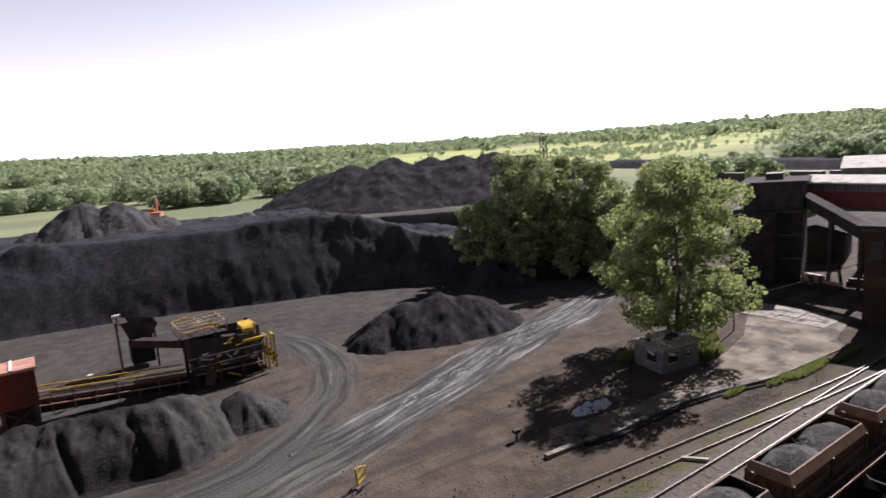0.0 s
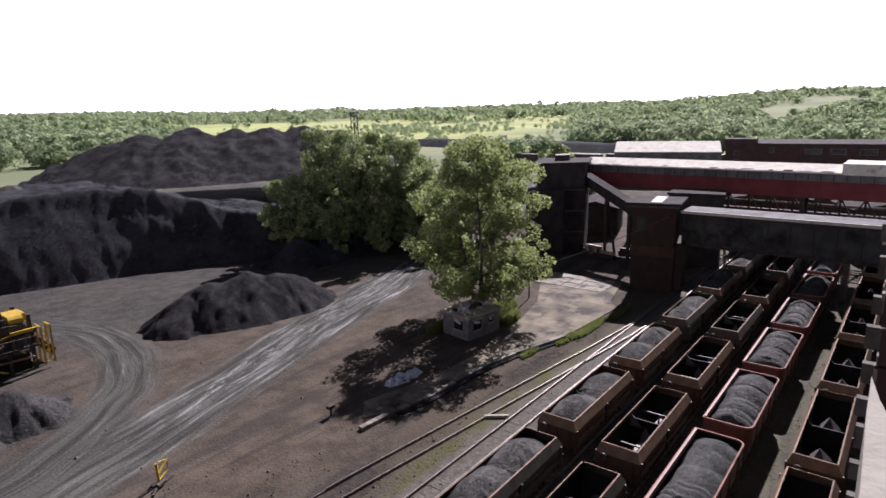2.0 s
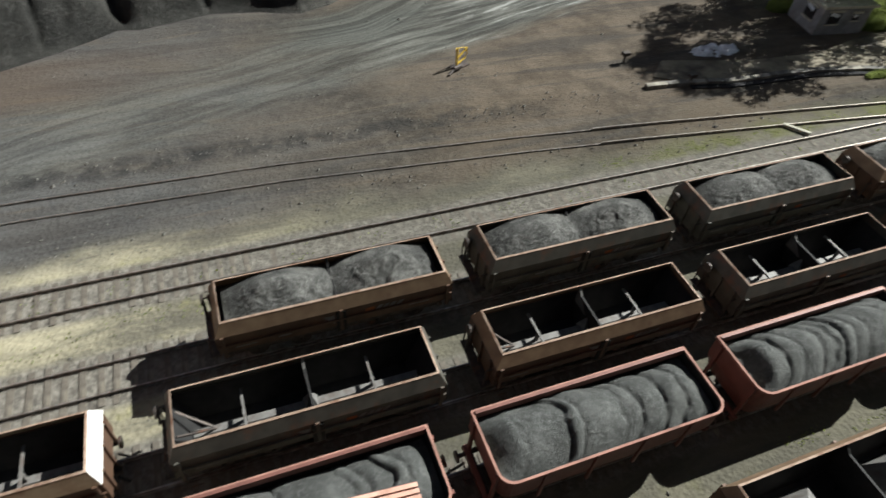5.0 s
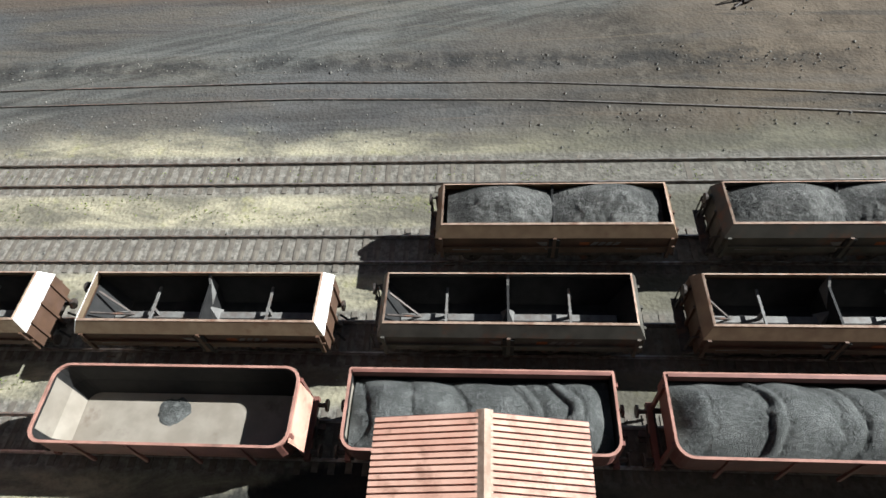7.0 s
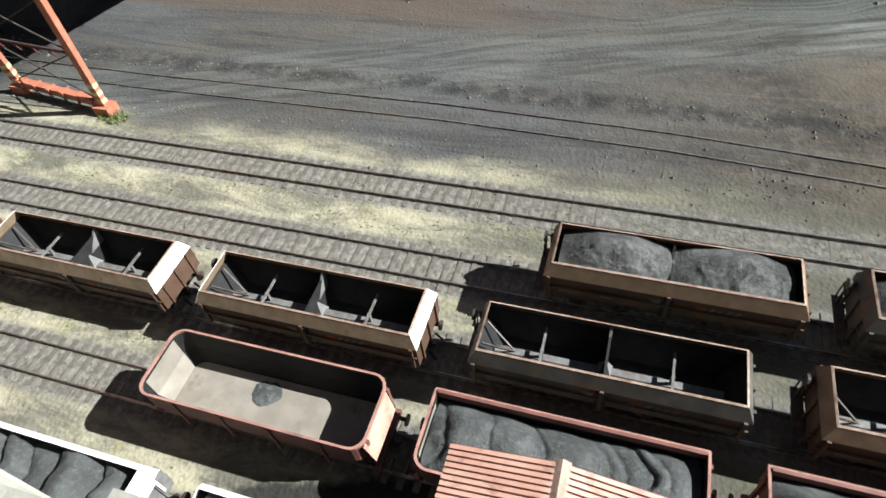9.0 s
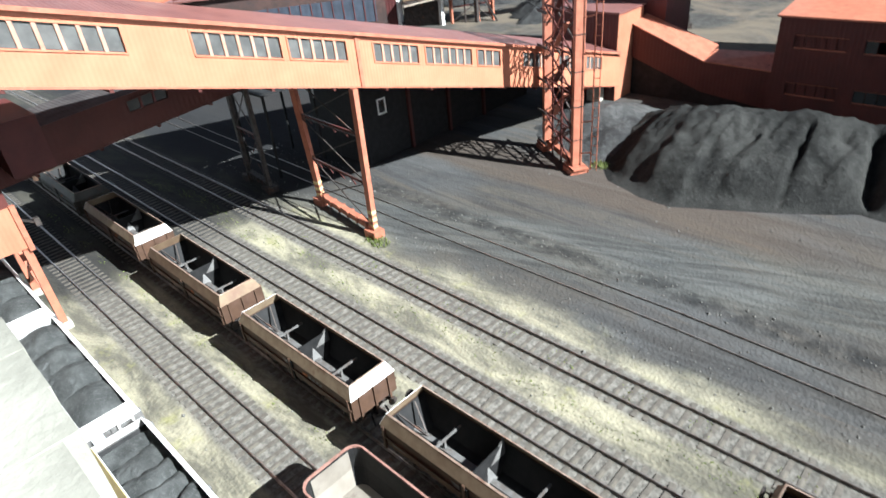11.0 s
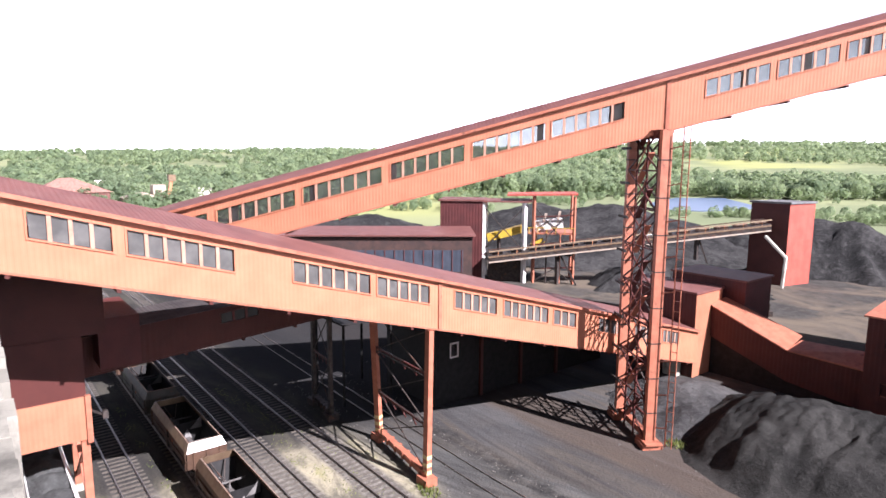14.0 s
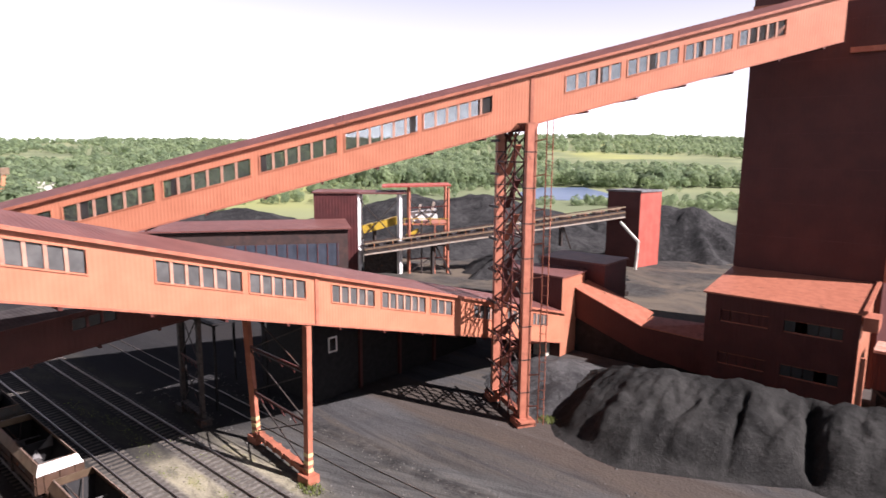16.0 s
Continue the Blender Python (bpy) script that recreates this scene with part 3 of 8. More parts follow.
def field(x0, x1, y0, y1, step, height, floor=-0.3):
    """A sheet over a stretch of ground, raised by height(x, y); what falls below floor is left out."""
    xs, ys = np.arange(x0, x1 + step, step), np.arange(y0, y1 + step, step)
    gx, gy = np.meshgrid(xs, ys)
    z = height(gx, gy)
    w = len(xs)
    keep = z > floor
    s = Shape()
    s.v = [tuple(map(float, p)) for p in zip(gx.ravel(), gy.ravel(), np.maximum(z, floor).ravel())]
    cell = keep[:-1, :-1] | keep[1:, :-1] | keep[:-1, 1:] | keep[1:, 1:]
    for j, i in zip(*np.nonzero(cell)):
        a = int(j * w + i)
        s.f.append((a, a + 1, a + w + 1, a + w))
    used = sorted({i for f in s.f for i in f})
    where = {old: k for k, old in enumerate(used)}
    s.v, s.f = [s.v[i] for i in used], [tuple(where[i] for i in f) for f in s.f]
    return s


# ---- ground ----
HILL_AZ = [-180, -120, -90, -75, -50, -28, -18, 0, 15, 25, 49, 70, 82, 100, 180]
HILL_TOP = [20, 20, 24, 36, 55, 72, 64, 44, 26, 22, 12, 14, 30, 40, 20]


def land(x, y):
    """Height of the open land: level round the works, hills far off."""
    r, az = np.hypot(x, y), np.degrees(np.arctan2(x, y))
    top = np.interp(az, HILL_AZ, HILL_TOP)
    reach = np.interp(az, [-180, 40, 58, 100, 180], [2400, 2400, 1400, 1400, 2400])
    far = ease(r, 450, reach) * (top + 26 * (rough_noise(x / 380, y / 380, 5) - 0.5) * ease(r, 700, reach))
    return far - 1.5 * ease(r, 170, 260) * (1 - ease(r, 500, 800))


def grid_lines(lo, hi, reach, step):
    inner = list(np.arange(lo, hi + step / 2, step))
    up, down, d = [hi], [lo], step
    while up[-1] < reach:
        d *= 1.12
        up.append(up[-1] + d)
        down.append(down[-1] - d)
    return np.array(sorted(down[1:]) + inner + up[1:])


def build_ground():
    xs, ys = grid_lines(-80, 100, 4300, 1.5), grid_lines(-20, 110, 4300, 1.5)
    gx, gy = np.meshgrid(xs, ys)
    bumps = 0.16 * (rough_noise(gx / 5, gy / 5, 2) - 0.5) * ease(gy, 24, 30) + 0.05 * (rough_noise(gx / 2, gy / 2, 3) - 0.5)
    z = land(gx, gy) + bumps * (1 - ease(np.hypot(gx, gy), 150, 300))
    s, w = Shape(), len(xs)
    s.v = [tuple(map(float, p)) for p in zip(gx.ravel(), gy.ravel(), z.ravel())]
    s.f = [(j * w + i, j * w + i + 1, (j + 1) * w + i + 1, (j + 1) * w + i) for j in range(len(ys) - 1) for i in range(w - 1)]
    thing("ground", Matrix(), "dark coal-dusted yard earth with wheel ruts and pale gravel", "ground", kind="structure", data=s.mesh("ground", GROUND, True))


build_ground()


# ---- coal banks and heaps ----
def bank_height(x, y):
    foot = np.interp(x, [-30, -12, 0, 10, 20, 28, 36, 43, 50, 57, 64, 75, 90], [109, 106.2, 104.0, 101.6, 98.4, 95.3, 92.4, 90.4, 86.8, 82.3, 76, 70, 66])
    wx, wy = x + 2.2 * (rough_noise(x / 6, y / 6, 19, 3) - 0.5), y + 2.2 * (rough_noise(x / 6, y / 6, 20, 3) - 0.5)
    gully = 0.7 * np.abs(rough_noise(wx / 7.5, wy / 34, 11, 3) - 0.5) * 2 + 0.75 * np.abs(rough_noise(wx / 2.1, wy / 16, 16, 4) - 0.5) * 2
    front = (y - foot) - (0.3 + 0.3 * ease(x, 30, 46)) * gully + 0.2
    top = 11.6 + 0.8 * (rough_noise(x / 9, y / 9, 12) - 0.5) - 5.2 * ease(x, 47, 66)
    h = np.minimum(top, 1.35 * np.maximum(front, -0.5) * (1 - 0.02 * np.maximum(front, 0)))
    h = np.where(front > 5, np.minimum(h, top), h)
    rubble = ease(x, 34, 46) * ease(front, 0.5, 3)
    h = h + 1.9 * (rough_noise(x / 3.2, y / 3.2, 13, 5) - 0.5) * rubble + (0.4 + 0.5 * ease(x, 30, 44)) * (rough_noise(x / 3.4, y / 1.6, 18, 5) - 0.5) * ease(front, 0, 2) + 0.4 * (rough_noise(x / 0.9, y / 0.9, 22, 3) - 0.5) * ease(front, 0, 1)
    h = h * (1 - ease(y, 158, 185)) * (1 - ease(x, 72, 92)) * ease(x, -25, -15)
    h = h + 1.1 * np.exp(-(((y - foot - 10.5) / 1.8) ** 2)) * ease(rough_noise(x / 12, y / 40, 15, 2), 0.45, 0.6) * (1 - ease(x, 40, 55))
    return h - 0.35


thing("coal_bank", Matrix(), "tall gullied bank of dark coal with a flat top", "coal bank", data=field(-26, 92, 62, 186, 0.5, bank_height).mesh("coal_bank", BANK, True))


def heap_height(peaks, slope=0.72, seed=1, crumble=0.5, gullies=0.5):
    """Cones that run together: peaks are (x, y, height, stretch in x, stretch in y)."""
    def height(x, y):
        best = np.full_like(x, -5.0)
        wobble = (rough_noise(x / 3.0, y / 3.0, seed, 4) - 0.5)
        for px, py, h, sx, sy in peaks:
            dx, dy = (x - px) / sx, (y - py) / sy
            r = np.hypot(dx, dy)
            ang = np.arctan2(dy, dx)
            flute = value_noise(ang * 5 + px, r * 0.08, seed + 3) + 0.5 * value_noise(ang * 11, r * 0.1, seed + 4) - 0.75
            cone = h - slope * np.sqrt(r * r + 1.2) + gullies * flute * np.minimum(r / 4, 1)
            best = np.maximum(best, cone)
        return np.minimum(best + crumble * wobble * 2, best + 1.0) + crumble * 0.6 * (rough_noise(x / 0.9, y / 0.9, seed + 7, 3) - 0.5)
    return height


def heap(name, label, area, step, peaks, material, base=0.0, **kw):
    h = heap_height(peaks, **kw)
    s = field(*area, step, lambda x, y: h(x, y), -0.25)
    thing(name, pose(0, 0, base), label, "coal heap", data=s.mesh(name, material, True))


heap("coal_mound", "dark heap of loose coal beside the yard road", (24, 58, 48, 76), 0.3,
     [(37.5, 63.5, 5.0, 1.05, 0.9), (41, 62.2, 5.6, 1.15, 0.9), (44.6, 60.4, 5.0, 1.15, 0.8), (34.5, 63.5, 4.0, 1, 0.9)], COAL, seed=4, crumble=0.6, gullies=0.45)
FOOT_X = [-32, -30, -28, -26, -23.6, -20, -17.3, -13.6, -9.9, -6.2, -4.6, -2.5, 0.5, 4, 7, 9.5, 11.5, 13, 14]
FOOT_Y = [58, 52.8, 48.6, 45.0, 42.0, 40.6, 40.4, 42.3, 44.2, 46.6, 46.4, 46.9, 47.7, 47.2, 46.3, 47.3, 48.8, 52, 57]
CLEFTS = [(-5.6, -7.6, 1.2, 0.75), (-10.9, -11.5, 0.55, 0.4), (0.2, -0.6, 0.65, 0.42), (5.3, 4.0, 0.4, 0.4), (9.0, 7.6, 0.3, 0.6), (-15.2, -14.4, 0.25, 0.6)]


def tipped_bank(x, y):
    """A long bank of tipped coal: steep front, rounded crest, spurs and rain-cut clefts, falling away behind."""
    front = np.interp(x, FOOT_X, FOOT_Y)
    turn = (np.interp(x + 0.5, FOOT_X, FOOT_Y) - np.interp(x - 0.5, FOOT_X, FOOT_Y))
    d = (y - front) / np.sqrt(1 + turn * turn)
    sway = x - 0.28 * (y - front) + 1.6 * (rough_noise(x / 7, y / 7, 51, 2) - 0.5)
    spur = np.abs(((sway + 3.1) / 6.6) % 1.0 - 0.38)
    d = d + 1.4 * (0.34 - spur) * ease(d, 0.3, 4.0) * ease(x, -23, -18) + 0.7 * (rough_noise(x / 2.6, y / 9, 52, 3) - 0.5) * ease(d, 0.2, 2.0)
    run = np.interp(x, [-22, -12, -4, 4, 12], [8.6, 8.2, 6.6, 5.6, 5.0])
    top = np.interp(x, [-32, -29, -26, -23, -20, -17, -11, -8, -6.5, -5, 0, 6, 9, 12, 14], [0.3, 1.1, 2.2, 3.5, 4.3, 4.6, 4.5, 4.4, 3.9, 4.3, 4.2, 4.0, 3.9, 3.0, 1.6])
    q = np.clip(d / run, 0, 1)
    z = top * (1 - (1 - q) ** 1.6) * (0.35 + 0.65 * ease(q, 0.0, 0.28)) + np.minimum(d, 0) * 0.45
    # scoops near the crest
    z = z - 0.3 * ease(rough_noise(x / 1.1, y / 2.8, 53, 4), 0.5, 0.7) * ease(q, 0.45, 0.7) * (1 - ease(q, 0.8, 1.0))
    for foot_x, top_x, depth, wide in CLEFTS:
        mid = foot_x + (top_x - foot_x) * q + 0.35 * (rough_noise(x / 1.3, y / 1.3, 54, 2) - 0.5)
        z = z - depth * np.maximum(0, 1 - np.abs(x - mid) / wide) * ease(q, 0.02, 0.25) * (1 - ease(q, 0.75, 1.0))
    behind = np.interp(x, [-32, -27, -20, -12, -4, 4, 10, 14], [58, 57, 57, 59, 60, 59, 58, 57])
    z = np.minimum(z, 0.72 * (behind - y) + 0.6 * (rough_noise(x / 3, y / 3, 56, 3) - 0.5))
    z = z + 0.6 * (rough_noise(x / 2.2 + 0.35 * y, y / 4.0, 57, 4) - 0.5) * ease(q, 0.05, 0.35)
    crest = 0.35 - np.abs(rough_noise(x / 1.5, y / 3.2, 58, 4) - 0.5) * 1.4
    return z + 0.6 * crest * ease(q, 0.1, 0.4) + 0.3 * (rough_noise(x / 0.8, y / 0.8, 55, 4) - 0.5) * ease(q, 0.0, 0.2)


thing("coal_mound", Matrix(), "long bank of dusty dark coal with rain-cut clefts", "coal heap", data=field(-34, 16, 38, 68, 0.2, tipped_bank, -0.25).mesh("coal_mound", WEST_HEAP, True))
heap("coal_mound", "low grey apron of coal dust behind the lattice tower", (-38, -20, 44, 62), 0.3, [(-30.0, 53.0, 2.3, 1.1, 1.2), (-27.2, 49.2, 1.9, 0.8, 1.0)], DUSTY_HEAP, seed=17, slope=0.36, crumble=0.3, gullies=0.3)
heap("coal_mound", "small dusty coal mound at the end of the spoil ridge", (7, 22, 46, 60), 0.25, [(13.6, 53.3, 3.4, 1.0, 0.8), (11.2, 53.8, 2.6, 0.9, 0.7)], DUSTY_HEAP, seed=13, crumble=0.55, gullies=0.9)
heap("coal_mound", "big uneven black coal heap on the bank", (35, 165, 118, 205), 0.9,
     [(75, 172, 9.5, 1.5, 1.3), (84, 168, 12.5, 1.5, 1.3), (95, 163, 13.5, 1.7, 1.4), (105, 157, 13, 1.6, 1.4), (113, 152, 13.3, 1.5, 1.4), (121, 146, 13.5, 1.4, 1.4), (127, 141, 11.5, 1.3, 1.3), (90, 163, 11, 1.6, 1.5)],
     COAL, base=6.8, seed=21, slope=0.66, crumble=0.9, gullies=0.6)
for i, (x, y, h, base) in enumerate(((9.4, 129, 7.2, 10.8), (15.0, 128.4, 7.0, 10.8), (1.5, 128, 3.4, 10.6), (21, 127, 3.6, 10.6), (37, 124, 2.6, 10.4), (31, 126, 2.2, 10.4), (44, 121, 1.8, 10.2))):
    heap("coal_mound", "pointed coal heap standing on the bank", (x - 13, x + 13, y - 13, y + 13), 0.6, [(x, y, h, 1.0, 1.0), (x + 2, y + 3, h * 0.8, 1, 1), (x - 4, y - 1, h * 0.45, 1.3, 1)], DUSTY_HEAP, base=base, seed=30 + i, slope=0.78, crumble=0.8, gullies=1.2)
heap("coal_mound", "dark coal cone at the foot of the bank", (50, 75, 66, 84), 0.4, [(60, 75.2, 4.6, 0.95, 0.85), (65, 74.5, 3.6, 0.9, 0.9)], BANK, seed=41)


def far_embankment(x, y):
    mid = 322 + 0.13 * (y - 130) + 6 * (rough_noise(y / 30, y / 50, 71, 2) - 0.5)
    return np.minimum(4.2, 0.5 * (15 - np.abs(x - mid))) * (1 - ease(y, 280, 310)) * ease(y, 70, 90) - 1.3 + 0.6 * (rough_noise(x / 6, y / 6, 72, 3) - 0.5)


thing("coal_bank", Matrix(), "long low dark embankment beyond the eastern works", "coal bank", data=field(290, 370, 60, 312, 2.0, far_embankment, -2.2).mesh("coal_bank", BANK, True))


# ---- railway ----
RAIL_OUTLINE = [(-0.07, 0.0), (0.07, 0.0), (0.07, 0.02), (0.012, 0.03), (0.012, 0.11), (0.036, 0.115), (0.036, 0.15), (-0.036, 0.15), (-0.036, 0.115), (-0.012, 0.11), (-0.012, 0.03), (-0.07, 0.02)]


def rail_along(points):
    """A rail swept along (x, y) points."""
    s, n = Shape(), len(RAIL_OUTLINE)
    for k, (x, y) in enumerate(points):
        x0, y0 = points[max(k - 1, 0)]
        x1, y1 = points[min(k + 1, len(points) - 1)]
        d = math.hypot(x1 - x0, y1 - y0)
        nx, ny = -(y1 - y0) / d, (x1 - x0) / d
        s.v += [(x + nx * u, y + ny * u, z) for u, z in RAIL_OUTLINE]
    for k in range(len(points) - 1):
        s.f += [(k * n + i, k * n + (i + 1) % n, (k + 1) * n + (i + 1) % n, (k + 1) * n + i) for i in range(n)]
    s.f += [tuple(reversed(range(n))), tuple(range((len(points) - 1) * n, len(points) * n))]
    return s


SLEEPERS = []


def track(label, line, lift=0.04):
    """line: a list of (x, y) along the middle of the track."""
    base = thing("railway_track", Matrix(), label, "railway track", "tracks of the yard", "structure")
    for side in (-0.755, 0.755):
        pts = []
        for k, (x, y) in enumerate(line):
            x0, y0 = line[max(k - 1, 0)]
            x1, y1 = line[min(k + 1, len(line) - 1)]
            d = math.hypot(x1 - x0, y1 - y0)
            pts.append((x - (y1 - y0) / d * side, y + (x1 - x0) / d * side))
        ob = part("rail", rail_along(pts), RAIL, base)
        ob.location.z = lift
    carried, at = 0.0, 0.0
    for (x0, y0), (x1, y1) in zip(line, line[1:]):
        d = math.hypot(x1 - x0, y1 - y0)
        while at < carried + d:
            u = (at - carried) / d
            SLEEPERS.append((base, x0 + (x1 - x0) * u, y0 + (y1 - y0) * u, math.degrees(math.atan2(y1 - y0, x1 - x0))))
            at += 0.66
        carried += d


track("straight siding with shiny rails and weathered sleepers", [(-130, 21.2), (140, 21.2)])
track("track under the loaded hopper wagons", [(-130, 16.3), (140, 16.3)])
track("track under the empty hopper wagons", [(-130, 11.65), (140, 11.65)])
track("track under the red tub wagons", [(-130, 7.2), (140, 7.2)])
track("track beside the bunker building", [(-130, 2.2), (140, 2.2)])
BURIED = len(SLEEPERS)
track("half-buried siding in the coal dust", [(-120, 29.2), (-60, 28.2), (-33, 27.7), (-11, 27.95), (2.3, 27.55), (16.7, 26.4), (22, 25.87)], -0.06)
track("bright siding that curves into a set of points", [(22, 25.87), (24, 25.7), (31, 24.9), (38, 24.1), (45, 23.25), (52, 22.4), (58, 21.75), (63, 21.35), (68, 21.2)])


# ---- wagons ----
def wheel_parts(wagon, length):
    """Axles, wheels, sole bars, buffers and a coupling under a wagon."""
    frame_shape = Shape()
    for y in (-0.95, 0.95):
        frame_shape.box(-length / 2, length / 2, y - 0.06, y + 0.06, 0.85, 1.1)
    for x in (-length / 2 + 0.1, 0, length / 2 - 0.1):
        frame_shape.box(x - 0.1, x + 0.1, -1.1, 1.1, 0.85, 1.08)
    part("underframe", frame_shape, STEEL, wagon)
    for x in (-length / 2 + 1.2, -length / 2 + 3.0, length / 2 - 3.0, length / 2 - 1.2):
        axle = part("axle", Shape().tube((x, -1.0, 0.62), (x, 1.0, 0.62), 0.08), STEEL, wagon)
        for y in (-0.755, 0.755):
            part("wheel", Shape().tube((x, y - 0.06, 0.62), (x, y + 0.06, 0.62), 0.44, n=16), STEEL, axle)
    for end in (-1, 1):
        x = end * length / 2
        for y in (-0.88, 0.88):
            b = part("buffer", Shape().tube((x, y, 1.05), (x + end * 0.4, y, 1.05), 0.09).tube((x + end * 0.4, y, 1.05), (x + end * 0.48, y, 1.05), 0.24, n=12), STEEL, wagon)
        hook = Shape().beam((x, 0, 1.0), (x + end * 0.5, 0, 1.0), 0.12, 0.16).box(x + end * 0.3 - 0.15, x + end * 0.3 + 0.15, -0.2, 0.2, 0.82, 0.95).beam((x + end * 0.2, -0.35, 0.95), (x + end * 0.2, 0.35, 1.25), 0.06)
        part("coupling", hook, STEEL, wagon)


def collar_ring(l0, w0, z0, l1, w1, z1, t=0.05):
    """A sloping plate all round: from a rectangle l0 x w0 at z0 in to l1 x w1 at z1."""
    p = []
    for ll, ww, z in ((l0, w0, z0), (l1, w1, z1), (l1 - 2 * t, w1 - 2 * t, z1), (l0 - 2 * t, w0 - 2 * t, z0)):
        p += [(-ll / 2, -ww / 2, z), (ll / 2, -ww / 2, z), (ll / 2, ww / 2, z), (-ll / 2, ww / 2, z)]
    f = []
    for k in range(4):
        a, b = k * 4, ((k + 1) % 4) * 4
        f += [(a + i, a + (i + 1) % 4, b + (i + 1) % 4, b + i) for i in range(4)]
    return Shape().add(p, f)


def plate_side(parent, side, paint, length):
    """The outer side wall of a hopper wagon with its ribs and lower flaps."""
    wall = Shape().box(-length / 2, length / 2, side * 1.33 - 0.03, side * 1.33 + 0.03, 1.55, 2.62)
    wall.add([(-length / 2, side * 1.33, 1.55), (length / 2, side * 1.33, 1.55), (length / 2 - 0.4, side * 0.95, 1.0), (-length / 2 + 0.4, side * 0.95, 1.0)], [(0, 1, 2, 3) if side < 0 else (3, 2, 1, 0)])
    ob = part("side_wall", wall, paint, parent)
    rib = Shape()
    for x in (-length / 2 + 0.2, 0, length / 2 - 0.2):
        rib.box(x - 0.07, x + 0.07, side * 1.41 - 0.05, side * 1.41 + 0.05, 1.3, 2.62)
    rib.box(-length / 2, length / 2, side * 1.41 - 0.04, side * 1.41 + 0.04, 1.98, 2.06)
    part("side_rib", rib, paint, ob)
    y = side * 1.372
    # Proud black box paints the shade between the side plates.
    part("centre_gap", Shape().box(-0.22, 0.22, min(y, y + side * 0.06), max(y, y + side * 0.06), 1.25, 2.5), INSIDE, ob, "black box for the shade in the side gap")
    part("painted_mark", Shape().add([(-0.75, y, 2.32), (-0.28, y, 2.32), (-0.28, y, 1.78), (-0.75, y + side * 0.012, 2.32), (-0.28, y + side * 0.012, 2.32), (-0.28, y + side * 0.012, 1.78)], [(0, 1, 2), (5, 4, 3), (0, 3, 4, 1), (1, 4, 5, 2), (2, 5, 3, 0)]), SADDLE, ob, "pale painted triangle")
    part("painted_mark", Shape().box(1.05, 1.45, min(y, y + side * 0.01), max(y, y + side * 0.01), 2.12, 2.3), MARK_ORANGE, ob, "faded orange painted bar")
    for k in range(4):
        x = 1.5 + 0.3 * k
        part("painted_mark", Shape().add([(x, y, 2.1), (x + 0.2, y, 2.1), (x + 0.34, y, 2.32), (x + 0.14, y, 2.32), (x, y + side * 0.01, 2.1), (x + 0.2, y + side * 0.01, 2.1), (x + 0.34, y + side * 0.01, 2.32), (x + 0.14, y + side * 0.01, 2.32)],
                                         [(0, 1, 2, 3), (7, 6, 5, 4), (0, 4, 5, 1), (2, 6, 7, 3)]), SADDLE, ob, "pale painted lettering bar")
    for x0, x1, z in ((-4.3, -3.5, 1.75), (-2.6, -2.1, 1.78), (3.0, 3.9, 1.8)):
        part("painted_mark", Shape().box(x0, x1, side * 1.366 - 0.005, side * 1.366 + 0.005, z, z + 0.06), SADDLE, ob, "pale painted lettering bar")


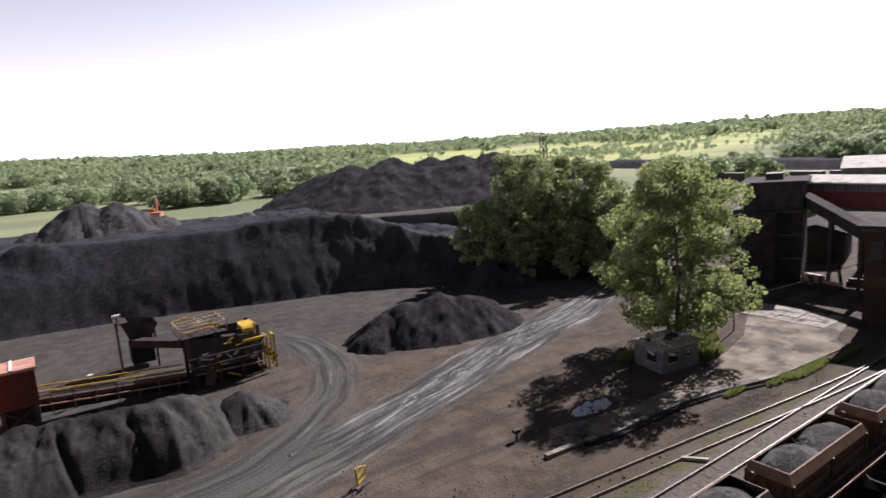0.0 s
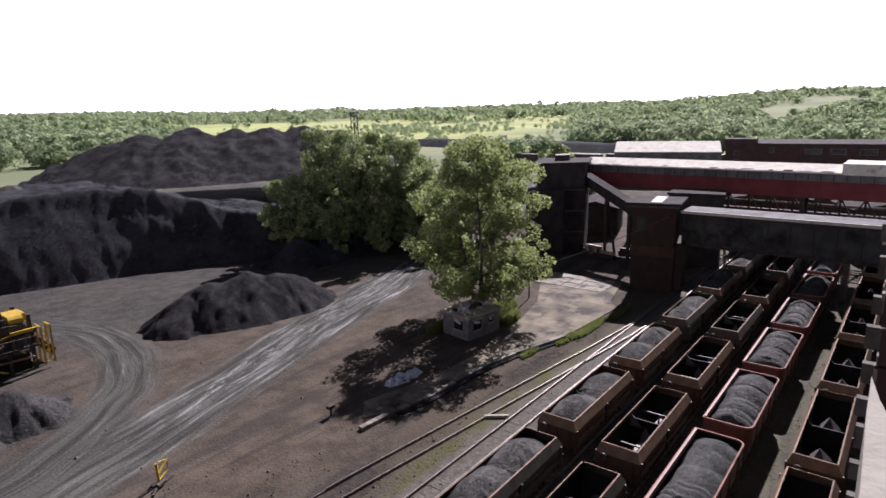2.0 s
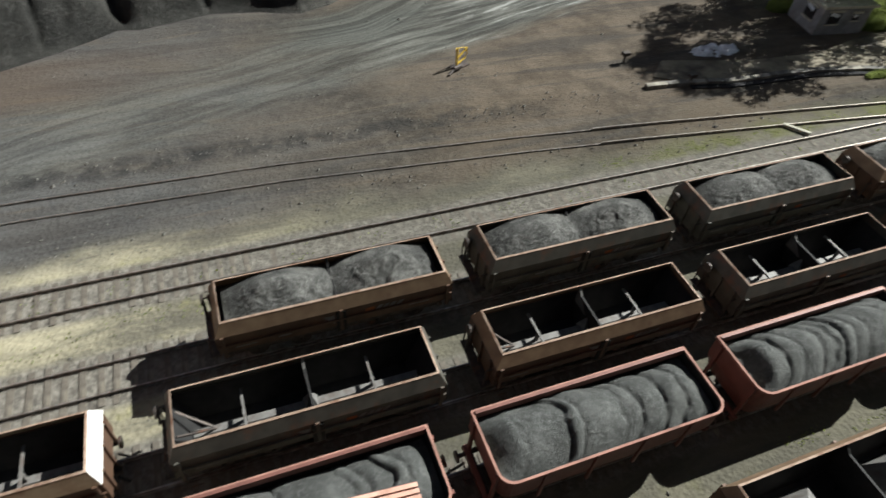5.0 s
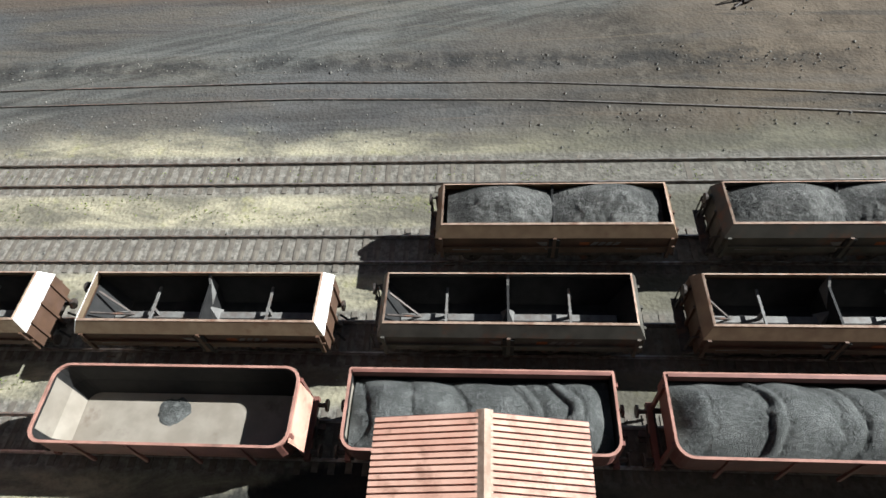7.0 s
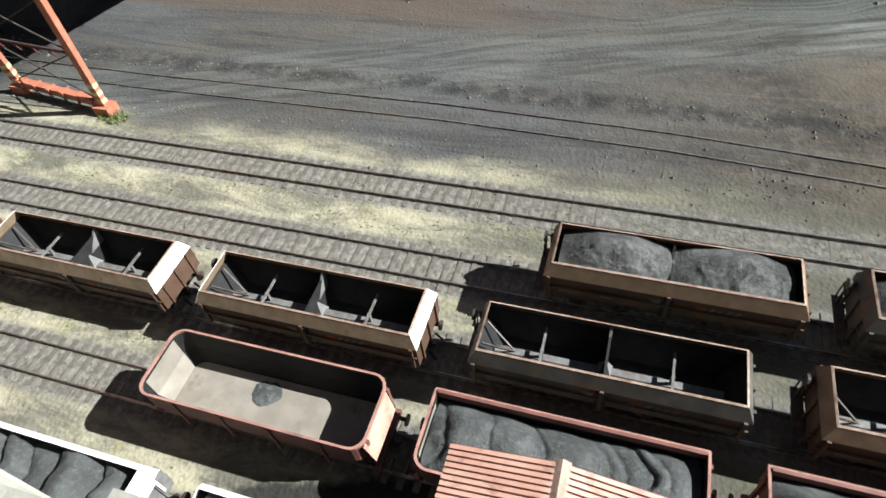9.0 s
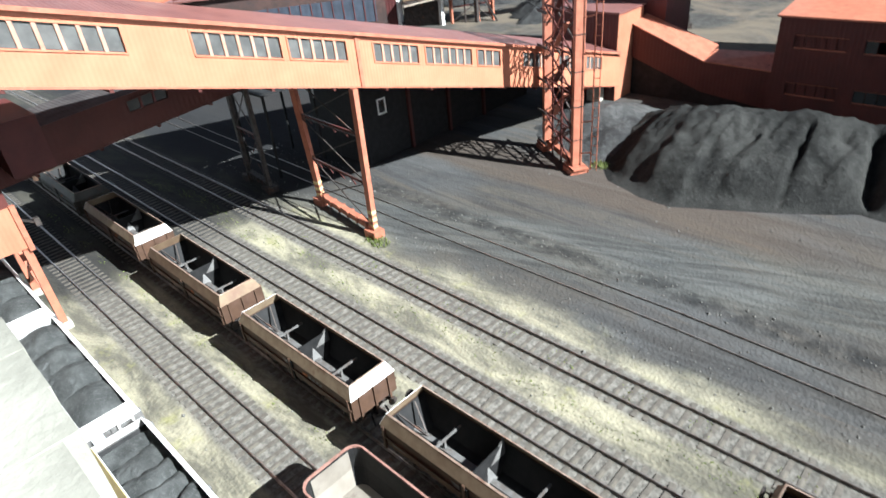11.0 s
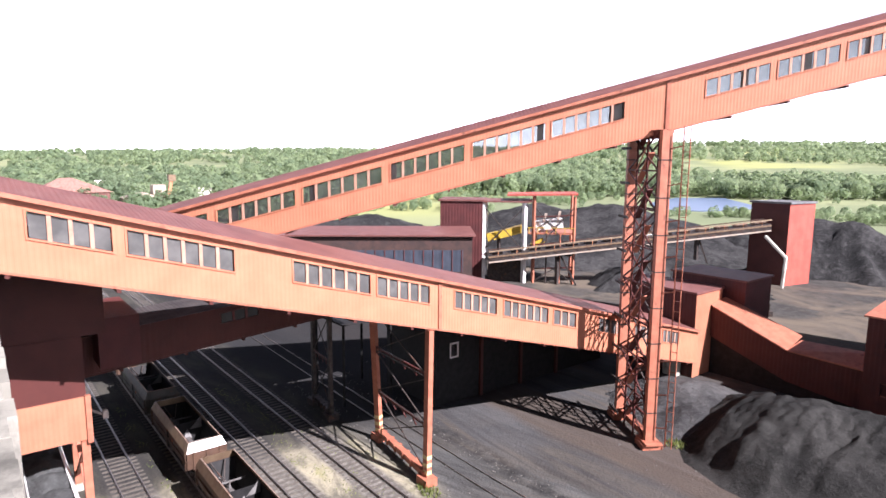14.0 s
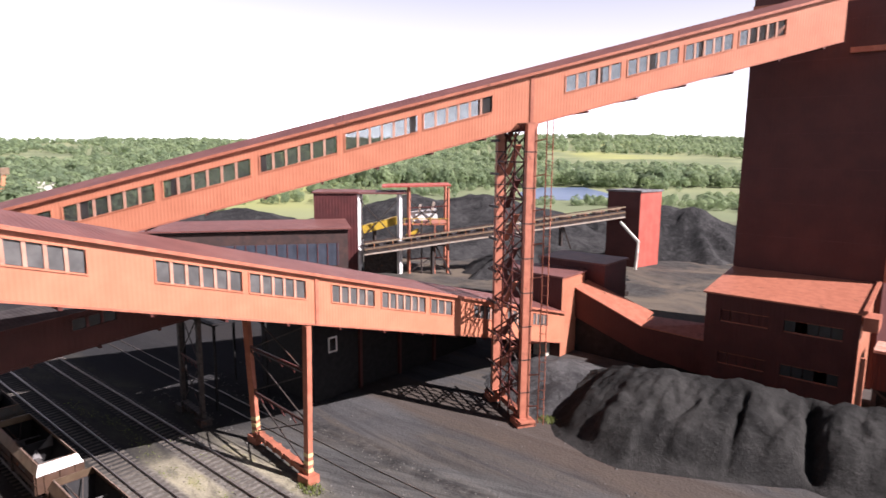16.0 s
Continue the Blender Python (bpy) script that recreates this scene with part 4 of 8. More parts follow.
def hopper(paint, rim, label, group, saddles=True, length=9.9, pyramids=False, collar=None, ends=None):
    """An open hopper wagon: sloping collar, ribbed sides, inner ridge and cross-braces."""
    w = thing("hopper_wagon", Matrix(), label, "wagon", group)
    wheel_parts(w, length - 0.5)
    for side in (-1, 1):
        plate_side(w, side, paint, length)
    for end in (-1, 1):
        e = Shape().box(end * length / 2 - 0.03, end * length / 2 + 0.03, -1.36, 1.36, 1.4, 2.62)
        for y in (-0.9, 0, 0.9):
            e.box(end * (length / 2 + 0.07) - 0.05, end * (length / 2 + 0.07) + 0.05, y - 0.06, y + 0.06, 1.1, 2.62)
        part("end_wall", e, paint, w)
    part("collar", collar_ring(length + 0.06, 2.78, 2.6, length - 0.5, 2.26, 3.2), collar or paint, w, "weathered sloping collar plates")
    # White colour carries the sun on what are pale grey plates.
    if ends:
        for end in (-1, 1):
            a, b = end * (length / 2 + 0.036), end * (length / 2 - 0.244)
            e = Shape().add([(a, -1.39, 2.6), (a, 1.39, 2.6), (b, 1.13, 3.205), (b, -1.13, 3.205), (a + 0.02 * end, -1.39, 2.6), (a + 0.02 * end, 1.39, 2.6), (b + 0.02 * end, 1.13, 3.215), (b + 0.02 * end, -1.13, 3.215)],
                            [(0, 1, 2, 3), (7, 6, 5, 4), (0, 4, 5, 1), (2, 6, 7, 3), (1, 5, 6, 2), (3, 7, 4, 0)])
            part("end_collar", e, ends, w, "pale end plate whitened for the sun on it")
    part("rim", collar_ring(length - 0.48, 2.28, 3.2, length - 0.62, 2.14, 3.23, 0.01), rim, w, "worn bare top edge")
    inner = Shape().add([(-length / 2 + 0.1, -1.27, 2.6), (length / 2 - 0.1, -1.27, 2.6), (length / 2 - 0.1, 1.27, 2.6), (-length / 2 + 0.1, 1.27, 2.6),
                         (-length / 2 + 0.9, -0.9, 1.2), (length / 2 - 0.9, -0.9, 1.2), (length / 2 - 0.9, 0.9, 1.2), (-length / 2 + 0.9, 0.9, 1.2)],
                        [(4, 5, 6, 7), (0, 4, 7, 3), (1, 2, 6, 5), (0, 1, 5, 4), (3, 7, 6, 2)])
    part("hopper_lining", inner, INSIDE, w, "coal-black inside plates")
    part("partition", Shape().box(-0.03, 0.03, -1.2, 1.2, 1.2, 2.7).beam((0, -1.1, 2.75), (0, 1.1, 2.75), 0.09), INSIDE, w)
    part("divider_edge", Shape().add([(-0.05, 0.2, 2.2), (-0.05, 1.12, 3.1), (-0.05, 1.12, 2.2), (0.05, 0.2, 2.2), (0.05, 1.12, 3.1), (0.05, 1.12, 2.2)], [(0, 1, 2), (5, 4, 3), (0, 3, 4, 1), (1, 4, 5, 2), (2, 5, 3, 0)]), SADDLE if saddles else INSIDE, w, "pale worn divider plate")
    if saddles:
        for x0, x1 in ((-length / 2 + 0.7, -0.1), (0.1, length / 2 - 0.7)):
            r = Shape().profile([(-0.42, 1.2), (0.42, 1.2), (0.14, 1.72), (-0.14, 1.72)], x0, x1)
            part("inner_ridge", r, SADDLE, w, "dusty grey ridge plate")
        for x in (-2.4, 2.4):
            part("cross_brace", Shape().beam((x, -1.05, 2.2), (x, 1.05, 2.2), 0.09).beam((x - 0.02, 0, 1.6), (x, 0, 2.25), 0.12), SADDLE, w, "pale grey cross-brace")
        part("hub_plate", Shape().add([(-0.28, -0.32, 1.6), (0.28, -0.32, 1.6), (0.28, 0.32, 1.6), (-0.28, 0.32, 1.6), (0, 0.05, 2.35)], [(0, 1, 4), (1, 2, 4), (2, 3, 4), (3, 0, 4), (3, 2, 1, 0)]), SADDLE, w, "pale grey pointed plate")
        part("end_strut", Shape().beam((-length / 2 + 0.3, -0.5, 2.7), (-length / 2 + 1.5, 0, 1.7), 0.07).beam((-length / 2 + 0.3, 0.5, 2.7), (-length / 2 + 1.5, 0, 1.7), 0.07), STEEL, w)
    if pyramids:
        for x in (-2.3, 2.3):
            p = Shape().add([(x - 1.2, -0.7, 1.25), (x + 1.2, -0.7, 1.25), (x + 1.2, 0.7, 1.25), (x - 1.2, 0.7, 1.25), (x - 0.4, 0, 2.75)], [(0, 1, 4), (1, 2, 4), (2, 3, 4), (3, 0, 4), (3, 2, 1, 0)])
            part("deflector", p, SADDLE, w, "pale pyramid-shaped deflector plate")
    # brake stand and end platform
    x = -length / 2 - 0.32
    part("end_platform", Shape().box(x - 0.12, x + 0.3, -1.2, 1.2, 1.22, 1.27), STEEL, w)
    stand = part("brake_stand", Shape().beam((x, 0.75, 1.27), (x, 0.75, 2.75), 0.08).beam((x, 0.45, 2.2), (x, 1.05, 2.2), 0.06), STEEL, w)
    part("handwheel", Shape().tube((x - 0.05, 0.75, 2.6), (x + 0.05, 0.75, 2.6), 0.24, n=10), STEEL, stand)
    for y in (-1.1, 1.1):
        part("end_rail", Shape().beam((x, y, 1.27), (x, y, 2.3), 0.05).beam((x, y, 2.3), (x + 0.3, y, 2.3), 0.05), STEEL, w)
        part("brake_hose", Shape().beam((length / 2 + 0.1, y * 0.4, 1.05), (length / 2 + 0.35, y * 0.45, 0.55), 0.07), INSIDE, w)
    for z in (0.7, 1.1):
        part("step_iron", Shape().beam((-length / 2 + 0.3, -1.45, z), (-length / 2 + 0.7, -1.45, z), 0.04), STEEL, w)
    return w


def rounded(length, width, near_r, n=5, far_r=None):
    """A round-cornered outline; far_r: another radius on the +y side."""
    pts, fr = [], far_r or near_r
    for cx, cy, a0, r in ((length / 2 - fr, width / 2 - fr, 0, fr), (-length / 2 + fr, width / 2 - fr, 90, fr), (-length / 2 + near_r, -width / 2 + near_r, 180, near_r), (length / 2 - near_r, -width / 2 + near_r, 270, near_r)):
        pts += [(cx + r * math.cos(radians(a0 + 90 * i / n)), cy + r * math.sin(radians(a0 + 90 * i / n))) for i in range(n + 1)]
    return pts


def loop_wall(rings):
    """A closed skin through rings (outline, z)."""
    s, n = Shape(), len(rings[0][0])
    for outline, z in rings:
        s.v += [(x, y, z) for x, y in outline]
    for k in range(len(rings) - 1):
        s.f += [(k * n + i, k * n + (i + 1) % n, (k + 1) * n + (i + 1) % n, (k + 1) * n + i) for i in range(n)]
    return s


def tub(label, group, length=9.2, fr=None):
    """A round-cornered tub wagon."""
    w = thing("tub_wagon", Matrix(), label, "wagon", group)
    wheel_parts(w, length + 0.3)
    out, inn, low = rounded(length, 2.9, 0.55, far_r=fr), rounded(length - 0.16, 2.74, 0.5, far_r=fr), rounded(length - 0.7, 2.3, 0.5, far_r=fr)
    part("tub_body", loop_wall([(rounded(length - 0.5, 2.4, 0.5, far_r=fr), 1.15), (out, 2.1), (out, 3.1)]), TUB_RED, w)
    # Shaded walls black, the sunlit end pale: the light is in the colours.
    part("tub_lining", loop_wall([(inn, 3.12), (inn, 2.0), (low, 1.25)]), INSIDE, w, "inside plates, black with coal and painted shade")
    a, b = -(length - 0.16) / 2 + 0.03, -(length - 0.7) / 2 + 0.03
    part("end_lining", Shape().add([(a, -0.95, 3.05), (a, 0.95, 3.05), (a, 0.95, 2.0), (a, -0.95, 2.0), (b, 0.8, 1.27), (b, -0.8, 1.27)], [(0, 1, 2, 3), (3, 2, 4, 5)]), TUB_FLOOR, w, "end plate in the sunlit floor tone")
    part("tub_floor", Shape().slab(low, 1.2, 1.25), TUB_FLOOR, w)
    part("tub_rim", loop_wall([(rounded(length + 0.06, 2.96, 0.57, far_r=fr), 3.08), (rounded(length + 0.06, 2.96, 0.57, far_r=fr), 3.19), (rounded(length - 0.12, 2.78, 0.51, far_r=fr), 3.19), (rounded(length - 0.12, 2.78, 0.51, far_r=fr), 3.08)]), TUB_RIM, w, "rolled faded red top edge")
    for end in (-1, 1):
        for y in (-1.0, 1.0):
            part("corner_post", Shape().box(end * (length / 2 + 0.05) - 0.06, end * (length / 2 + 0.05) + 0.06, y - 0.07, y + 0.07, 1.1, 3.1), TUB_RED, w)
        part("end_beam", Shape().box(end * (length / 2 + 0.15) - 0.1, end * (length / 2 + 0.15) + 0.1, -1.2, 1.2, 0.9, 1.15), TUB_RED, w)
    if fr:
        part("top_plate", Shape().box(-length / 2 + 0.1, length / 2 - 0.1, 1.28, 1.40, 2.9, 3.24), TUB_RED, w, "straight upper side plate")
    else:
        e = length / 2 + 0.02
        # Paler than the tub body for the sun on this end.
        part("end_plate", Shape().add([(e, -1.25, 3.08), (e, 0.9, 3.08), (e + 0.22, 0.8, 1.9), (e + 0.22, -1.2, 1.9), (e + 0.04, -1.25, 3.08), (e + 0.04, 0.9, 3.08), (e + 0.26, 0.8, 1.9), (e + 0.26, -1.2, 1.9)],
                                      [(3, 2, 1, 0), (4, 5, 6, 7), (0, 1, 5, 4), (1, 2, 6, 5), (2, 3, 7, 6), (3, 0, 4, 7)]), PINK, w, "sloping end plate in a sunlit pink")
    for x in (-3, -1, 1, 3):
        for side in (-1, 1):
            part("side_rib", Shape().box(x - 0.06, x + 0.06, side * 1.46 - 0.05, side * 1.46 + 0.05, 1.3, 3.06), TUB_RED, w)
    return w


def coal_load(name, label, length, width, humps, seed, material, group, level=2.35):
    """Coal in a wagon: humps are (x, height, run in x)."""
    def height(x, y):
        z = np.full_like(x, level)
        for hx, h, run in humps:
            lean = 0.25 * (rough_noise(x / 1.6, y / 1.6, seed + 8, 2) - 0.5)
            z = np.maximum(z, level + h - 0.66 * np.sqrt(((x - hx) / run) ** 2 + (y * 0.95 - 0.15) ** 2 + 0.12) + lean)
        chunk = ease(rough_noise(x / 1.3 + 0.5 * y, y / 0.9, seed + 5, 2), 0.50, 0.58) * ease(-y, -0.5, 0.3)
        return z + (0.05 + 0.28 * chunk) * (rough_noise(x / 0.42, y / 0.42, seed, 3) - 0.5)
    s = field(-length / 2, length / 2, -width / 2, width / 2, 0.07, height, -9)
    return thing(name, Matrix(), label, "coal", group, data=s.mesh(name, material, True))


def layered_load(label, length, width, seed, material, group, level=2.5, crown=0.8, near=0.6, far=1.7, deep=0.21):
    """Coal dropped in from above while the wagon rolled: overlapping bowed layers under a rounded back."""
    r = random.Random(seed)
    cuts = [-length / 2 - 1.0]
    while cuts[-1] < length / 2 + 1.0:
        cuts.append(cuts[-1] + r.choice([near, near * 1.3, far * 0.7, far]) * r.uniform(0.8, 1.2))
    rise = [r.uniform(0.35, 1.0) * deep for _ in cuts]
    swell = [r.uniform(-0.28, 0.2) for _ in range(6)]

    def height(x, y):
        v = np.clip(np.abs(2 * y / width), 0, 1)
        bow = x - 0.55 * (1 - v * v) + 0.7 * (rough_noise(x / 1.3, y / 0.8, seed, 3) - 0.5)
        k = np.clip(np.searchsorted(np.array(cuts), bow) - 1, 0, len(cuts) - 2)
        a, b = np.array(cuts)[k], np.array(cuts)[k + 1]
        f = np.clip((bow - a) / (b - a), 0, 1)
        layer = np.array(rise)[k] * (1 - np.abs(2 * f - 0.8) ** 1.8 / 1.3)
        ends = 1 - ease(np.abs(x), length / 2 - 1.1, length / 2 + 0.25)
        back = crown * (1 - v ** 2.2) * (0.55 + 0.45 * ends) + np.interp(x, np.linspace(-length / 2, length / 2, 6), swell)
        return level + back * ends ** 0.5 + layer + 0.05 * (rough_noise(x / 0.35, y / 0.35, seed + 9, 3) - 0.5)
    s = field(-length / 2, length / 2, -width / 2, width / 2, 0.07, height, -9)
    return thing("coal_load", Matrix(), label, "coal", group, data=s.mesh("coal_load", material, True))


grey_hopper = hopper(WAGON_GREY, RIM, "grey-brown open hopper wagon on the rails", "hopper wagons of the loaded row", saddles=False, collar=WAGON_GREY)
brown_hopper = hopper(WAGON_BROWN, RIM, "rusty brown open hopper wagon on the rails", "hopper wagons of the loaded row", saddles=False, collar=TAN)
mounds = [coal_load("coal_load", "two dark mounds of coal in a hopper wagon", 9.0, 2.2, [(-2.2 + 0.2 * k, 2.02, 1.6), (2.3 - 0.15 * k, 2.06, 1.6)], 60 + k, MOUND_COAL, "coal in the hopper wagons", 1.7) for k in range(3)]
for k in range(9):
    x = 2.68 + 11.75 * k
    kind = brown_hopper if k in (0, 3, 4, 6) else grey_hopper
    if k == 0:
        brown_hopper.matrix_basis = pose(x, 16.3, 0.19)
    elif k == 1:
        grey_hopper.matrix_basis = pose(x, 16.3, 0.19)
    else:
        copy_thing(kind, pose(x, 16.3, 0.19))
    if k < 3:
        mounds[k].matrix_basis = pose(x, 16.3, 0.25)
    else:
        copy_thing(mounds[k % 3], pose(x, 16.3, 0.25, 0, 0, 180 * (k % 2)))

empty_grey = hopper(WAGON_GREY, RIM, "empty grey hopper wagon with inner ridge and braces", "empty hopper wagons", collar=WAGON_GREY)
empty_brown = hopper(WAGON_BROWN, RIM, "empty rusty brown hopper wagon with inner braces", "empty hopper wagons", collar=TAN)
empty_pale = hopper(WAGON_BROWN, RIM, "empty hopper wagon with pale end plates, whitened for the sun", "empty hopper wagons", collar=BUFF, ends=WHITE_PAINT)
for k in range(-6, 9):
    x = 0.7 + 12.0 * k
    if k == 0:
        empty_grey.matrix_basis = pose(x, 11.65, 0.19)
    elif k == 1:
        empty_brown.matrix_basis = pose(x, 11.65, 0.19)
    elif k == -1:
        empty_pale.matrix_basis = pose(x, 11.65, 0.19)
    elif k in (-2, -4, -6):
        copy_thing(empty_pale, pose(x, 11.65, 0.19))
    else:
        copy_thing(empty_brown if k in (-3, 3, 4, 6) else empty_grey, pose(x, 11.65, 0.19))

tub_wagon = tub("empty faded red tub wagon with bare floor", "tub wagons")
loaded_tub = tub("faded red tub wagon filled with grey coal", "tub wagons", fr=0.06)
ripples = [layered_load("layered grey coal heaped in a red tub wagon", 8.85, 2.66, 80 + k, GREY_COAL, "coal in the tub wagons") for k in range(3)]
for k in range(-1, 9):
    x = -0.35 + 10.9 * k
    if k == -1:
        tub_wagon.matrix_basis = pose(x - 0.1, 7.25, 0.19)
        continue
    if k:
        copy_thing(loaded_tub, pose(x, 7.25, 0.19))
    else:
        loaded_tub.matrix_basis = pose(x, 7.25, 0.19)
    if k < 3:
        ripples[k].matrix_basis = pose(x, 7.25, 0.2)
    else:
        copy_thing(ripples[k % 3], pose(x, 7.25, 0.2, 0, 0, 180 * (k // 3 % 2)))

near_hopper = hopper(WAGON_BROWN, RIM, "open brown hopper wagon with pyramid deflectors", "hopper wagons beside the bunker", saddles=False, pyramids=True, length=10.6, collar=TAN)
near_hopper.matrix_basis = pose(42.2, 2.2, 0.19)
for k in range(1, 6):
    copy_thing(near_hopper, pose(42.2 + 11.8 * k, 2.2, 0.19))
copy_thing(near_hopper, pose(30.4, 2.2, 0.19))
copy_thing(near_hopper, pose(18.6, 2.2, 0.19))
pale_hopper = hopper(SADDLE, WHITE_PAINT, "pale dusty hopper wagon filled with coal", "coal-filled wagons beside the bunker", saddles=False, length=11.3, collar=WHITE_PAINT)
part("end_box", Shape().box(5.75, 6.1, -0.9, -0.4, 2.1, 2.6), PLASTIC, pale_hopper, "small pale blue brake box")
part("end_hoop", Shape().beam((5.8, 0.3, 1.9), (5.8, 0.3, 2.7), 0.1).beam((5.8, 0.3, 2.7), (5.8, 0.95, 2.7), 0.1).beam((5.8, 0.95, 2.7), (5.8, 0.95, 1.9), 0.1), WHITE_PAINT, pale_hopper, "white painted hoop")
flat_load = coal_load("coal_load", "flat grey coal filling a pale hopper wagon", 10.3, 2.3, [(-3.6, 0.9, 1.6), (-1.2, 0.9, 1.5), (1.2, 0.9, 1.5), (3.6, 0.9, 1.6)], 95, GREY_COAL, "coal in the pale wagons", 2.75)
cushions = layered_load("rounded cushions of grey coal in a pale wagon", 10.2, 2.25, 97, GREY_COAL, "coal in the pale wagons", 2.45, 0.35, 1.3, 1.7, 0.5)
pale_hopper.matrix_basis = pose(-31.6, 2.2, 0.19)
flat_load.matrix_basis = pose(-31.6, 2.2, 0.25)
for x in (-43.8, -19.3, -6.2, -56.0):
    twin = copy_thing(pale_hopper, pose(x, 2.2, 0.19))
    if x == -19.3:
        part("near_edge", Shape().add([(-5.3, -1.40, 2.66), (5.3, -1.40, 2.66), (5.3, -1.10, 3.25), (-5.3, -1.10, 3.25), (-5.3, -1.44, 2.68), (5.3, -1.44, 2.68), (5.3, -1.14, 3.27), (-5.3, -1.14, 3.27)], [(3, 2, 1, 0), (4, 5, 6, 7), (0, 1, 5, 4), (2, 3, 7, 6), (1, 2, 6, 5), (3, 0, 4, 7)]), CREAM, twin, "cream-yellow painted collar plate")
        cushions.matrix_basis = pose(x, 2.2, 0.25)
    else:
        copy_thing(flat_load, pose(x, 2.2, 0.25))


def coal_patch():
    """A little coal left on the floor of the empty tub."""
    def height(x, y):
        return 0.10 * (1 - (x / 0.62) ** 2 - (y / 0.5) ** 2) + 0.10 * (rough_noise(x / 0.25, y / 0.25, 91, 3) - 0.5)
    thing("coal_residue", pose(-12.0, 7.7, 1.455), "small dark patch of coal on the tub floor", "coal", data=field(-0.9, 0.9, -0.8, 0.8, 0.05, height, -0.08).mesh("coal_residue", GREY_COAL, True))


coal_patch()


# ---- conveyor galleries and red buildings to the west ----
def gallery(label, m, length, width, base, lean, height, windows, skin, roof, sill=1.8, head=3.0, joints=(), purlins=True, glass=None, trim=None, bars=None, rise=0.75):
    """A closed conveyor gallery in its own frame: x along it, y outward through the front wall at y = 0, z up, rising by lean."""
    g = thing("conveyor_gallery", m, label, "conveyor gallery", "conveyor galleries")
    trim, bars = trim or RED_FRAME, bars or MULLION
    at = 0.0
    for x0, x1, panes in windows:
        part("wall_panel", Shape().box(at, x0, -0.12, 0, base, base + height, lean), skin, g)
        part("sill_panel", Shape().box(x0, x1, -0.12, 0, base, base + sill, lean), skin, g)
        part("head_panel", Shape().box(x0, x1, -0.12, 0, base + head, base + height, lean), skin, g)
        at = x1
    part("wall_panel", Shape().box(at, length, -0.12, 0, base, base + height, lean), skin, g)
    at = 0.0
    for x0, x1, panes in windows:
        part("rear_wall", Shape().box(at, x0, -width, -width + 0.12, base, base + height, lean), skin, g)
        part("rear_sill", Shape().box(x0, x1, -width, -width + 0.12, base, base + sill, lean), skin, g)
        part("rear_head", Shape().box(x0, x1, -width, -width + 0.12, base + head, base + height, lean), skin, g)
        part("rear_pane", Shape().box(x0 + 0.02, x1 - 0.02, -width + 0.04, -width + 0.06, base + sill + 0.02, base + head - 0.02, lean), GLASS, g)
        at = x1
    part("rear_wall", Shape().box(at, length, -width, -width + 0.12, base, base + height, lean), skin, g)
    part("belt_deck", Shape().box(0.5, length - 0.5, -width * 0.62, -width * 0.38, base + 0.9, base + 1.1, lean), STEEL, g)
    part("gallery_floor", Shape().box(0, length, -width + 0.12, -0.12, base - 0.02, base + 0.2, lean), STEEL, g)
    for x in (0, length - 0.12):
        part("end_wall", Shape().box(x, x + 0.12, -width + 0.12, -0.12, base + 0.2, base + height, lean), skin, g)
    top = base + height
    part("roof", Shape().profile([(0.25, top - 0.02), (0.25, top + 0.1), (-width / 2, top + rise), (-width - 0.25, top + 0.1), (-width - 0.25, top - 0.02), (-width / 2, top + rise - 0.13)], -0.1, length + 0.1, lean), roof, g, "dull red sheet roof")
    part("eave_trim", Shape().box(0, length, 0.25, 0.31, top - 0.1, top + 0.12, lean), trim, g)
    part("bottom_trim", Shape().box(0, length, 0.003, 0.05, base - 0.08, base + 0.05, lean), trim, g)
    for x0, x1, panes in windows:
        w = part("window", Shape().box(x0, x1, 0.003, 0.06, base + sill - 0.09, base + sill, lean).box(x0, x1, 0.003, 0.06, base + head, base + head + 0.09, lean)
                 .box(x0 - 0.09, x0, 0.003, 0.06, base + sill - 0.09, base + head + 0.09, lean).box(x1, x1 + 0.09, 0.003, 0.06, base + sill - 0.09, base + head + 0.09, lean), skin, g)
        step = (x1 - x0) / panes
        for k in range(panes):
            a, b = x0 + k * step, x0 + (k + 1) * step
            part("pane", Shape().box(a + 0.06, b - 0.06, -0.09, -0.07, base + sill + 0.02, base + head - 0.02, lean), glass or GLASS, w)
            if k:
                part("mullion", Shape().box(a - 0.09, a + 0.09, -0.1, 0.02, base + sill, base + head, lean), bars, w, "faded cream-red mullion")
    for x in joints:
        part("joint_cover", Shape().box(x - 0.14, x + 0.14, 0.003, 0.09, base, top, lean), trim, g)
    if purlins:
        x = 2.0
        while x < length - 1:
            part("floor_beam", Shape().box(x - 0.1, x + 0.1, -width - 0.1, 0.1, base - 0.26, base - 0.1, lean), BLOCK_RED, g)
            x += 4.4
    return g


# the long gallery that falls away from the bunker house
gal_windows = [(1.69 + 6, 5.08 + 6, 4), (5.73 + 6, 10.95 + 6, 6), (14.39 + 6, 19.57 + 6, 6), (20.11 + 6, 24.3 + 6, 5), (26.56 + 6, 30.63 + 6, 5), (31.4 + 6, 36.38 + 6, 6), (37.07 + 6, 39.9 + 6, 3), (43 + 6, 47.5 + 6, 5), (48.5 + 6, 52.2 + 6, 4), (53.27 + 6, 56.23 + 6, 4)]
LENGTH = 66.0


def mirror_windows(windows, length):
    return [(length - b, length - a, n) for a, b, n in reversed(windows)]


